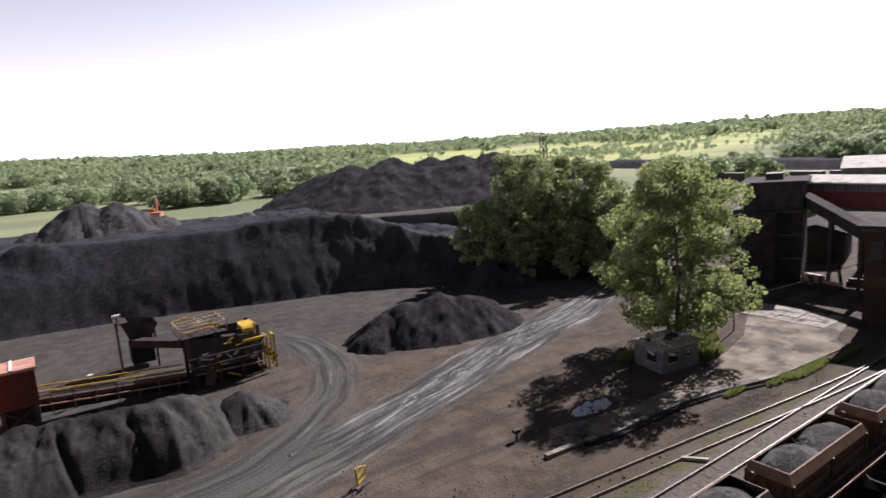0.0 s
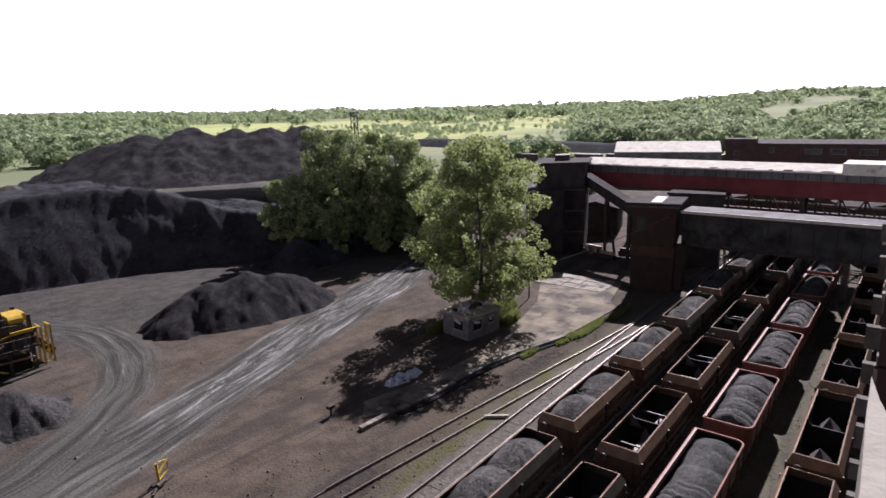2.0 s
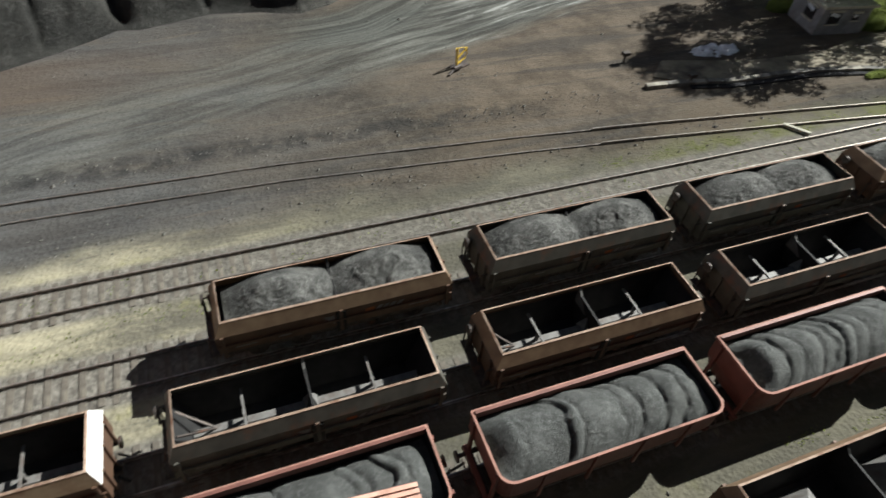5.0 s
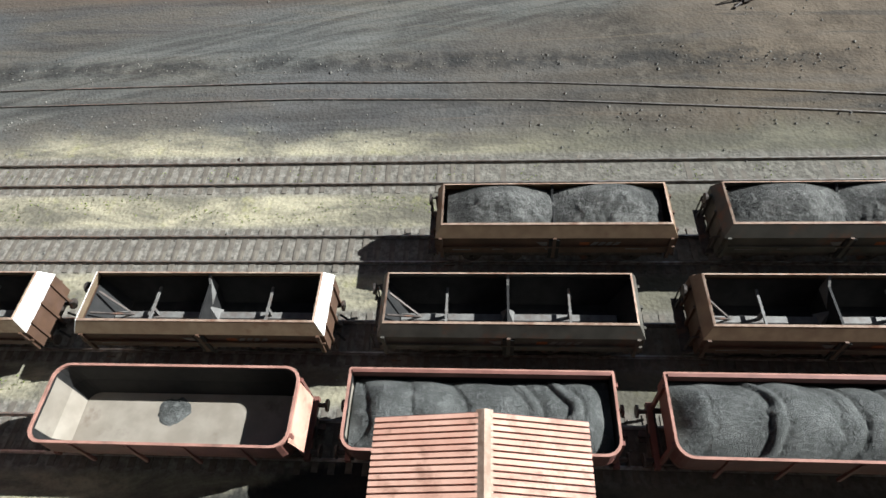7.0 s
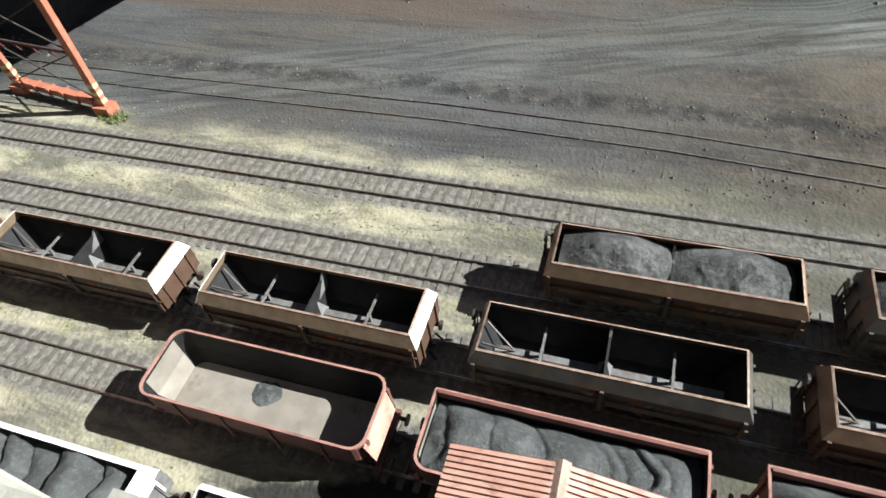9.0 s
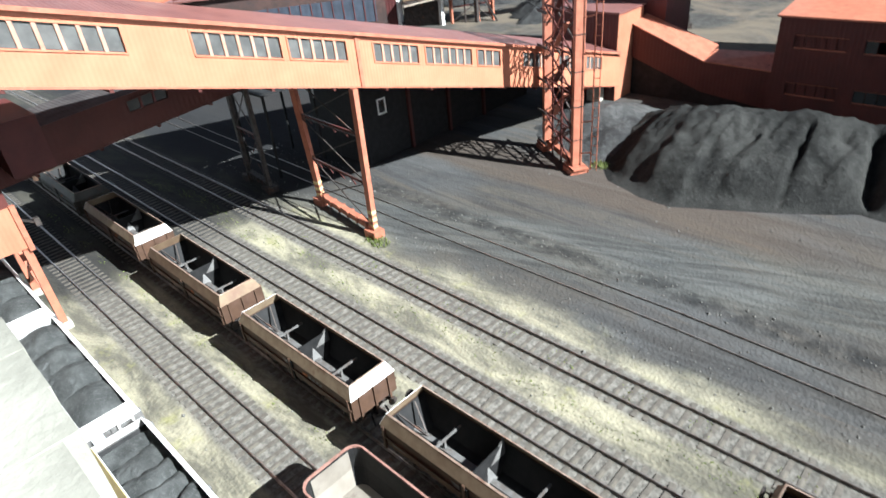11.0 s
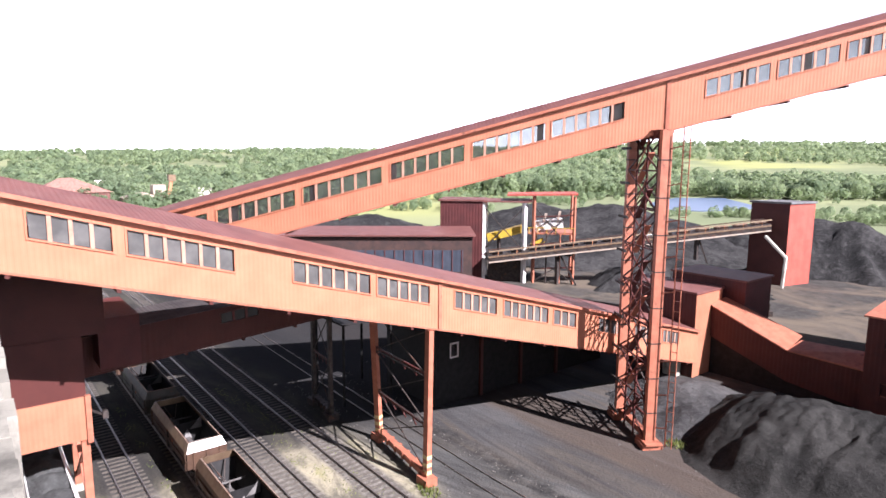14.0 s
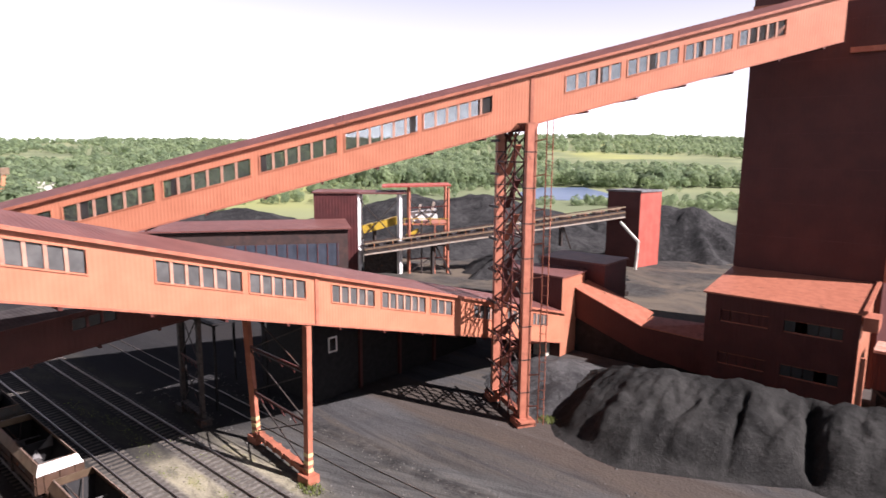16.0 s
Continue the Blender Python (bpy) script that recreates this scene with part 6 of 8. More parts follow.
def far_box():
    h = thing("transfer_tower", Matrix(), "red sheet transfer tower with a flat roof in the coal yard", "industrial building")
    # Shaded red body; a brighter sheet laid on paints the sunlit side.
    part("body", Shape().add([(-56.2, 118.6, -0.3), (-49.6, 119.6, -0.3), (-48.0, 126.5, -0.3), (-54.6, 125.5, -0.3), (-56.2, 118.6, 15.4), (-49.6, 119.6, 15.4), (-48.0, 126.5, 15.4), (-54.6, 125.5, 15.4)],
                             [(0, 1, 5, 4), (1, 2, 6, 5), (2, 3, 7, 6), (3, 0, 4, 7), (4, 5, 6, 7), (3, 2, 1, 0)]), BLOCK_RED, h)
    part("sunny_side", Shape().add([(-49.57, 119.6, -0.3), (-47.97, 126.5, -0.3), (-47.97, 126.5, 15.4), (-49.57, 119.6, 15.4)], [(0, 1, 2, 3)]), SCARLET, h, "side sheets in the sunlit red")
    part("roof", Shape().slab([(-56.5, 118.3), (-49.3, 119.3), (-47.7, 126.8), (-54.9, 125.8)], 15.4, 15.75), GREY_SHEET, h)
    part("chute_pipe", Shape().tube((-52.0, 116.0, 9.5), (-48.3, 116.6, 5.8), 0.3).tube((-48.3, 116.6, 5.9), (-48.6, 116.6, 0.2), 0.3), PALE_ROOF, h, "pale bent chute pipe")
    c = thing("belt_conveyor", Matrix(), "long open belt conveyor on posts with orange rails", "belt conveyor")
    a, b = Vector((-84, 76, 5.0)), Vector((-52.5, 117.5, 11.2))
    part("belt_deck", Shape().beam(a, b, 2.8, 1.1), STEEL, c)
    part("side_rail", Shape().beam(a + Vector((1.1, -0.8, 1.3)), b + Vector((1.1, -0.8, 1.3)), 0.2, 0.24), BUFF, c)
    part("side_rail", Shape().beam(a + Vector((-1.1, 0.8, 1.2)), b + Vector((-1.1, 0.8, 1.2)), 0.12, 0.18), RUST, c)
    part("edge_beam", Shape().beam(a + Vector((1.15, -0.85, 0.25)), b + Vector((1.15, -0.85, 0.25)), 0.2, 0.3), TAN, c)
    part("lower_chord", Shape().beam(a + Vector((1.15, -0.85, -0.7)), b + Vector((1.15, -0.85, -0.7)), 0.2, 0.25), PALE, c)
    for k in range(26):
        p, q = a.lerp(b, k / 26), a.lerp(b, (k + 0.5) / 26)
        part("truss_bar", Shape().beam(p + Vector((1.15, -0.85, 0.2)), q + Vector((1.15, -0.85, -0.65)), 0.12), RUST, c)
    for k in range(15):
        p = a.lerp(b, (k + 0.5) / 15)
        part("rail_post", Shape().beam(p + Vector((1.1, -0.8, 0)), p + Vector((1.1, -0.8, 1.3)), 0.1), ORANGE, c)
        part("cover", Shape().beam(p + Vector((-0.6, -0.8, 0.7)), p + Vector((0.6, 0.8, 0.9)), 1.7, 0.5), WHITE_PAINT if k in (7, 8) else RIM if k > 9 else STEEL, c)
    for u in (0.25, 0.5, 0.75):
        p = a.lerp(b, u)
        part("post", Shape().beam(Vector((p.x, p.y, 0)), p, 0.6), STEEL, c)
        part("post", Shape().beam(Vector((p.x + 3, p.y + 2, 0)), p, 0.3), STEEL, c)


far_box()

heap("coal_mound", "broad grey coal heap behind the open frame", (-160, -60, 95, 190), 1.3, [(-128, 118, 8, 2.2, 1.6), (-117, 124, 12, 2.0, 1.6), (-104, 138, 12, 2.4, 1.6), (-92, 146, 9, 2.2, 1.5)], FAR_HEAP, seed=61, slope=0.55, crumble=0.8)
heap("coal_mound", "grey coal heap beside the transfer tower", (-85, -20, 125, 180), 1.1, [(-57, 150, 11.5, 1.3, 1.3), (-50, 151, 11, 1.3, 1.3), (-43, 153, 8, 1.4, 1.3), (-70, 148, 8, 1.4, 1.3)], FAR_HEAP, seed=63, crumble=0.8, gullies=2.2)
heap("coal_mound", "low grey coal heap under the belt conveyor", (-80, -35, 85, 125), 0.9, [(-62, 104, 6.5, 1.2, 1.2), (-66, 96, 5, 1.2, 1.1), (-55, 108, 5, 1.1, 1.1)], FAR_HEAP, seed=65, crumble=0.6, gullies=2.2)
heap("coal_mound", "pale coal heap beyond the long shed", (-190, -110, 40, 110), 1.3, [(-150, 70, 9, 2.2, 1.8), (-140, 84, 9, 2.0, 1.8), (-165, 62, 7, 2, 1.8)], FAR_HEAP, seed=67, slope=0.5, crumble=0.8)


def dozer():
    d = thing("bulldozer", pose(-42.5, 94, 0, 0, 0, 40), "small dark green machine parked by the conveyor", "machine")
    part("body", Shape().box(-1.6, 1.6, -0.9, 0.9, 0.7, 1.9), STEEL, d)
    part("cab", Shape().box(-1.2, 0.3, -0.75, 0.75, 1.9, 3.1), STEEL, d)
    part("mast", Shape().beam((1.2, 0, 1.9), (1.6, 0, 3.6), 0.25), STEEL, d)
    for y in (-1.1, 1.1):
        part("crawler", Shape().box(-1.9, 1.9, y - 0.25, y + 0.25, 0.0, 0.8), STEEL, d)


dozer()
def dark_shed():
    """A lean-to under the long gallery, coloured black for the deep shade there."""
    d = thing("lean_to_shed", Matrix(), "lean-to shed under the gallery, black for the shade on it", "shed")
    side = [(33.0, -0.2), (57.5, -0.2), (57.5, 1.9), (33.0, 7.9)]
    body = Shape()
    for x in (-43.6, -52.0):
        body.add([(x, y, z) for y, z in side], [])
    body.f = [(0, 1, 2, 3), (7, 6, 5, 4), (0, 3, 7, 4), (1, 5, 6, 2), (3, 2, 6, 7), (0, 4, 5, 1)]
    # Black body puts the deep shade into the colour.
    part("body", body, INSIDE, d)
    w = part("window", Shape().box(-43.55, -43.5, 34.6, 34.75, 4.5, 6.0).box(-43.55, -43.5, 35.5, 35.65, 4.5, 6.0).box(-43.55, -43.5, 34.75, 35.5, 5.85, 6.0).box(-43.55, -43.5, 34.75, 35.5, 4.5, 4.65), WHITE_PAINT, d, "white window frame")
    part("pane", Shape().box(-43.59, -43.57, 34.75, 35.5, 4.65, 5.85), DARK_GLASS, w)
    # Added sheet and posts that cast a shadow on the ground behind.
    part("canopy", Shape().box(-55.0, -48.6, 26.0, 33.0, 7.9, 8.1), INSIDE, d, "black canopy added to shade the ground")
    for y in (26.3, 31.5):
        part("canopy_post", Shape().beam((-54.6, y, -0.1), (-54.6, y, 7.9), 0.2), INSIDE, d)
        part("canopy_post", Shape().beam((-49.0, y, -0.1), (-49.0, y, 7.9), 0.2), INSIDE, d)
    for y in (38.5, 44.0, 49.5):
        part("post", Shape().box(-43.6, -43.3, y - 0.15, y + 0.15, -0.2, 7.9 - 0.245 * (y - 33) - 0.1), BLOCK_RED, d)


dark_shed()


def stacker():
    """Pale machinery and a pink-roofed shed far behind the galleries."""
    m = thing("stacker", pose(-253, 57, -1.5), "cream-coloured stacking machine with an orange mast", "machine")
    part("hood", Shape().profile([(-11, 6.5), (-11, 9.6), (-8, 11.2), (-3, 11.4), (0, 10.2), (0, 7.5)], -3, 3), PALE, m)
    part("cab", Shape().box(-2.5, 2.5, -0.5, 4, 9.5, 14.2), PALE, m)
    part("deck", Shape().box(-3, 3, -1, 7.5, 8.2, 9.4), TAN, m)
    part("mast", Shape().beam((0, 5.2, 8), (0, 6.8, 16.5), 1.2), ORANGE, m)
    part("mast_head", Shape().box(-1, 1, 5.6, 8.2, 15.6, 18), TAN, m)
    for y in (-9, -2, 4):
        part("leg", Shape().beam((0, y, 0), (0, y, 8.5), 1.0), TAN, m)
    b = thing("far_shed", pose(-258, 30, -1.5), "far shed with a faded pink roof", "shed")
    part("wall", Shape().box(-7, 7, -11, 12, 0, 12), TUB_RED, b)
    part("roof", Shape().add([(-7.5, -12, 12), (7.5, -12, 12), (7.5, 13, 12), (-7.5, 13, 12), (0, -3, 17), (0, 1, 17.2)], [(0, 1, 4), (1, 2, 5, 4), (2, 3, 5), (3, 0, 4, 5)]), TUB_RIM, b)


stacker()
pond = Shape().slab([(-226, 372), (-205, 395), (-168, 352), (-150, 330), (-158, 285), (-175, 272), (-205, 310)], -1.9, -1.1)
thing("pond", Matrix(), "blue pond beyond the coal yard", "pond", kind="structure", data=pond.mesh("pond", WATER))


# ---- the bunker building that the view is from ----
def own_building():
    b = thing("bunker_building", Matrix(), "dark sooty bunker building with a concrete parapet", "industrial building", kind="structure")
    jag = random.Random(3)
    for k in range(73):
        x0, x1 = -14 + 0.2 * k, -14 + 0.2 * (k + 1)
        inner, outer = (-0.92, -0.61) if x1 > 0.1 else (-0.86, -0.40)
        rag = 0.03 if x1 < 0.1 else 0.008
        part("parapet_block", Shape().box(x0 - 0.003, x1 - 0.004, inner + jag.uniform(-0.02, 0.02), outer + jag.uniform(-rag, rag), 21.2, 22.3 + jag.uniform(-0.006, 0.006)), PARAPET, b, "weathered pale concrete parapet block")
    edge = [(0.6, -0.617), (1.0, -0.607), (1.5, -0.612), (2.0, -0.592), (2.32, -0.585), (2.12, -0.62), (1.9, -0.675), (1.72, -0.70), (1.5, -0.765), (1.3, -0.79), (1.1, -0.86), (0.6, -0.9)]
    part("parapet_end", Shape().slab(edge, 21.2, 22.3), PARAPET, b, "broken tapering end of the concrete parapet")
    for a, e in (((1.18, -0.84), (1.24, -0.72)), ((1.24, -0.72), (1.33, -0.62)), ((0.8, -0.88), (0.86, -0.75)), ((0.86, -0.75), (0.96, -0.62))):
        part("crack", Shape().beam((*a, 22.301), (*e, 22.301), 0.004, 0.006), DARK_CONCRETE, b)
    part("facade_below", Shape().box(-60, 2.6, -1.0, -0.66, 0, 21.2), DARK_CONCRETE, b)
    part("balcony_floor", Shape().box(-14, 2.6, -3.5, -0.86, 20.9, 21.1), DARK_CONCRETE, b)
    part("rear_wall", Shape().box(-14, 2.6, -3.9, -3.5, 20.9, 36), DARK_SHEET, b)
    part("side_pier", Shape().box(2.63, 14.5, -3.9, -0.6, 0, 36), SOOT_BRICK, b)
    for k in range(22):
        z = 21.12 + 0.16 * k
        part("brick_course", Shape().box(2.6, 2.63, -3.9, -0.592 + jag.uniform(-0.008, 0.008), z, z + 0.15), SOOT_BRICK, b)
    for k in range(40):
        z = 21.1 + 3.4 * jag.random()
        part("mortar_flake", Shape().box(2.612, 2.66, -0.598, -0.592 + jag.uniform(0.004, 0.02), z, z + jag.uniform(0.015, 0.09)), PARAPET, b, "pale ragged mortar")
    # Runs on unseen to x = 76, added to block sky light.
    part("lower_pier", Shape().box(14.5, 76, -3.9, -0.62, 0, 36), DARK_SHEET, b)
    part("red_ledge", Shape().box(13.2, 14.2, -0.6, -0.13, 22.55, 23.75), CRIMSON, b)
    for k in range(9):
        z = 14.5 + 0.75 * k
        part("bracket", Shape().box(14.4, 14.6, -0.6, -0.14 + jag.uniform(-0.05, 0.03), z, z + jag.uniform(0.3, 0.6)), DARK_CONCRETE, b)
    part("balcony_end", Shape().box(-14.4, -14, -3.9, -0.86, 20.9, 36), DARK_SHEET, b)
    part("west_body", Shape().box(-60, -14.4, -3.9, -1.0, 0, 20.0), DARK_SHEET, b)


own_building()


def loading_hood():
    """A small gabled hood with ribbed red sheets, over the near track."""
    h = thing("loading_hood", Matrix(), "gabled loading hood of faded red ribbed sheets", "hood")
    z, x0, x1, xm, y0, y1 = 7.9, -2.95, 2.5, -0.12, -0.6, 5.2
    part("slope_west", Shape().add([(x0, y0, z), (xm, y0, z + 0.55), (xm, y1, z + 0.55), (x0, y1, z), (x0, y0, z - 0.08), (xm, y0, z + 0.47), (xm, y1, z + 0.47), (x0, y1, z - 0.08)],
                                   [(0, 1, 2, 3), (7, 6, 5, 4), (2, 6, 7, 3), (0, 3, 7, 4), (0, 4, 5, 1)]), TUB_RED, h)
    part("slope_east", Shape().add([(xm, y0, z + 0.55), (x1, y0, z), (x1, y1, z), (xm, y1, z + 0.55), (xm, y0, z + 0.47), (x1, y0, z - 0.08), (x1, y1, z - 0.08), (xm, y1, z + 0.47)],
                                   [(0, 1, 2, 3), (7, 6, 5, 4), (2, 6, 7, 3), (1, 5, 6, 2), (0, 4, 5, 1)]), TUB_RED, h)
    y = y0 + 0.1
    while y < y1 - 0.05:
        part("sheet_rib", Shape().beam((x0, y, z + 0.03), (xm - 0.1, y, z + 0.56), 0.11, 0.09), PINK, h)
        part("sheet_rib", Shape().beam((xm + 0.1, y, z + 0.56), (x1, y, z + 0.03), 0.11, 0.09), PINK, h)
        y += 0.16
    part("ridge_cap", Shape().profile([(xm - 0.22, z + 0.56), (xm, z + 0.68), (xm + 0.22, z + 0.56)], y0, y1 + 0.04), RIM, h).matrix_basis = Matrix(((0, 1, 0, 0), (1, 0, 0, 0), (0, 0, 1, 0), (0, 0, 0, 1)))
    part("body", Shape().box(x0 + 0.25, x1 - 0.25, y0, y1 - 0.25, 4.6, z - 0.05), DARK_SHEET, h)


loading_hood()


# ---- east: gate house, bridge, galleries ----
def gate_house():
    h = thing("gate_house", Matrix(), "sooty brick tower house with a flat pale-streaked roof", "tower house")
    u, v = Vector((0.97, 0.243, 0)), Vector((-0.243, 0.97, 0))
    p = [(74.9, 27.6), (76.1, 22.6), (81.5, 23.6), (80.3, 28.6)]
    part("body", Shape().slab(p, -0.2, 10.6), SOOT_BRICK, h)
    part("brick_band", Shape().slab([(74.84, 27.66), (76.04, 22.54), (81.56, 23.54), (80.36, 28.66)], 4.4, 5.6), WAGON_BROWN, h, "rusty brown band")
    part("roof", Shape().slab([(74.2, 28.3), (75.6, 21.9), (82.2, 23.0), (80.8, 29.3)], 10.9, 11.25), DARK_SHEET, h)
    part("roof_strip", Shape().slab([(75.6, 25.6), (75.9, 24.3), (81.2, 25.3), (80.9, 26.6)], 11.254, 11.3), PALE_ROOF, h, "pale strip on the roof")
    part("cornice", Shape().slab([(74.6, 27.9), (75.9, 22.3), (81.8, 23.4), (80.5, 28.9)], 10.6, 10.9), DARK_CONCRETE, h)
    w = part("window", Shape().slab([(76.02, 23.4), (76.2, 22.7), (76.26, 22.71), (76.08, 23.4)], 5.6, 8.2), DARK_CONCRETE, h)
    w = part("window", Shape().slab([(74.95, 27.0), (75.2, 25.9), (75.14, 25.9), (74.89, 27.0)], 7.5, 9.6), DARK_GLASS, h)
    part("stair_box", Shape().slab([(76.4, 22.55), (76.6, 21.7), (81.6, 22.7), (81.4, 23.6)], -0.2, 6.2), SOOT_BRICK, h)


gate_house()


def bridge():
    b = thing("conveyor_bridge", Matrix(), "sooty grey closed conveyor bridge across the tracks", "bridge")
    part("girder", Shape().box(77.9, 78.2, -16, 22.3, 5.9, 9.6), BRIDGE_SHEET, b)
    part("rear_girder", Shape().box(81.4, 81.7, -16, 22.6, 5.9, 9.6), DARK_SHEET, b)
    part("bridge_floor", Shape().box(78.2, 81.4, -16, 22.6, 5.9, 6.1), STEEL, b)
    part("roof", Shape().box(77.5, 82.0, -16, 22.4, 9.9, 10.15), GREY_SHEET, b, "grey roof sheets")
    part("roof_side", Shape().box(77.7, 81.9, -16, 22.4, 9.6, 9.9), STEEL, b)
    part("lower_chord", Shape().box(77.78, 77.9, -16, 22.3, 5.7, 6.15), STEEL, b)
    for k in range(17):
        y = -15 + 2.3 * k
        part("panel_rib", Shape().box(77.8, 77.9, y - 0.05, y + 0.05, 6.15, 9.6), STEEL, b)
    # Pale strip paints the sunlit line along the roof edge.
    part("roof_edge", Shape().box(77.36, 77.5, -16, 22.4, 9.86, 10.2), PALE_ROOF, b, "roof edge paled for the sun on it")
    part("lamp_box", Shape().box(77.6, 77.9, 1.2, 1.7, 8.2, 9.0), WHITE_PAINT, b, "small white lamp box")
    for y in (-0.1, 4.7):
        part("pillar", Shape().box(78.5, 80.5, y - 0.3, y + 0.3, -0.2, 5.9), DARK_CONCRETE, b)


bridge()


def east_gallery():
    g = thing("conveyor_gallery", Matrix(), "long red gallery with a bright weathered roof over the tracks", "conveyor gallery", "conveyor galleries")
    part("lower_side", Shape().box(96.6, 96.8, -40, 44.4, 10.1, 12.4), CRIMSON, g, "lower side sheets in a shaded red")
    part("upper_side", Shape().box(96.8, 97.0, -40, 44.4, 12.4, 13.6), GREY_SHEET, g, "dusty grey upper window band")
    for k in range(56):
        y = -39.5 + 1.5 * k
        part("band_post", Shape().box(96.74, 96.8, y - 0.05, y + 0.05, 12.4, 13.6), DARK_SHEET, g)
    part("rear_side", Shape().box(102.0, 102.2, -40, 44.4, 10.1, 13.8), RED_Y, g)
    part("gallery_floor", Shape().box(96.8, 102, -40, 44.4, 10.0, 10.3), STEEL, g)
    part("roof", Shape().add([(96.3, -40, 13.6), (96.3, 44.6, 13.7), (99.4, 44.6, 14.6), (99.4, -40, 14.5), (102.6, 44.6, 13.7), (102.6, -40, 13.6), (96.3, -40, 13.4), (96.3, 44.6, 13.5)],
                             [(0, 3, 2, 1), (3, 5, 4, 2), (0, 1, 7, 6)]), PALE_ROOF, g, "bright weathered sheet roof")
    part("joint_box", Shape().box(96.2, 102.7, 2.0, 7.6, 13.4, 14.9), PALE_ROOF, g)
    for y in (12, 30, -12):
        for dx in (97.4, 101.4):
            part("post", Shape().beam((dx, y, 0), (dx, y, 10.1), 0.5), STEEL, g)
        part("brace", Shape().beam((97.4, y, 1), (101.4, y, 9.5), 0.25), STEEL, g)
        part("brace", Shape().beam((101.4, y, 1), (97.4, y, 9.5), 0.25), STEEL, g)
    jut = random.Random(31)
    for k in range(34):
        y = -38 + 2.45 * k
        part("roof_patch", Shape().box(96.4 + jut.uniform(0, 0.3), 97.2 + jut.uniform(0, 1.8), y, y + jut.uniform(0.4, 1.9), 13.62, 13.74 + jut.uniform(0.0, 0.12)), jut.choice([PALE_ROOF, TAN, RIM, STEEL]), g, "loose weathered roof sheet")
    p = thing("pipe_bridge", Matrix(), "dark steel pipe bridge with trusses behind the gallery", "pipe bridge")
    for z, d in ((4.2, 0.5), (5.4, 0.35), (6.6, 0.6), (7.9, 0.4), (9.0, 0.3)):
        part("pipe", Shape().tube((104 + z * 0.1, -22, z), (104 + z * 0.1, 31, z + 0.2), d / 2), jut.choice([STEEL, GREY_SHEET, RUST]), p)
    for k in range(18):
        y = -22 + 3 * k
        part("truss_bar", Shape().beam((103.6, y, 3.6), (103.6, y + 3, 9.4), 0.2).beam((103.6, y + 3, 3.6), (103.6, y, 9.4), 0.2), STEEL, p)
        part("post", Shape().beam((103.6, y, -0.2), (103.6, y, 9.4), 0.3), STEEL, p)
    part("chord", Shape().beam((103.6, -22, 9.4), (103.6, 32, 9.4), 0.3).beam((103.6, -22, 3.6), (103.6, 32, 3.6), 0.3), STEEL, p)
    h = thing("head_house", Matrix(), "dark sheet head house with a flat roof behind the tree", "industrial building")
    p = [(86.2, 47.6), (90.9, 41.6), (98.6, 44.4), (94.5, 51)]
    part("body", Shape().slab(p, -0.2, 14.1), DARK_SHEET, h)
    part("roof", Shape().slab([(85.5, 47.9), (90.9, 41.0), (99.2, 44.2), (94.7, 51.8)], 14.1, 14.5), DARK_SHEET, h)
    part("lower_wing", Shape().slab([(82.6, 46.4), (86.6, 43.2), (91, 44.6), (86.2, 49.6)], -0.2, 10.2), DARK_SHEET, h)
    part("wing_roof", Shape().slab([(82.2, 46.5), (86.6, 42.8), (91.2, 44.6), (86.2, 50)], 10.2, 10.45), DARK_SHEET, h)
    part("roof_vent", Shape().slab([(91, 47), (92.5, 45.2), (95, 46.2), (93.4, 48)], 14.5, 15.4), STEEL, h)
    for k in range(3):
        part("ledge", Shape().slab([(86.1, 47.65), (90.88, 41.52), (90.98, 41.6), (86.2, 47.73)], 3.2 + 3.4 * k, 3.4 + 3.4 * k), DARK_CONCRETE, h)
    c = thing("belt_conveyor", Matrix(), "slanting dark belt conveyor between head house and gate house", "belt conveyor")
    a, b = Vector((93.5, 42.6, 11.6)), Vector((83.2, 28.0, 7.5))
    part("belt_deck", Shape().beam(a, b, 1.6, 1.4), DARK_SHEET, c)
    part("cover", Shape().beam(a + Vector((0, 0, 0.8)), b + Vector((0, 0, 0.8)), 1.7, 0.1), DARK_SHEET, c)
    for u in (0.35, 0.7):
        p = a.lerp(b, u)
        part("post", Shape().beam((p.x, p.y, 0), p, 0.4), STEEL, c)
        part("post", Shape().beam((p.x + 1.6, p.y - 1, 0), p, 0.3), STEEL, c)
    s = thing("low_roof_box", Matrix(), "dark flat-roofed box behind the gate house", "industrial building")
    part("body", Shape().slab([(89.5, 27.5), (90.5, 20.8), (95, 21.6), (94, 28)], -0.2, 10.4), DARK_SHEET, s)
    part("roof", Shape().slab([(89.1, 28), (90.3, 20.4), (95.2, 21.4), (94.2, 28.4)], 10.4, 10.7), DARK_SHEET, s)


east_gallery()


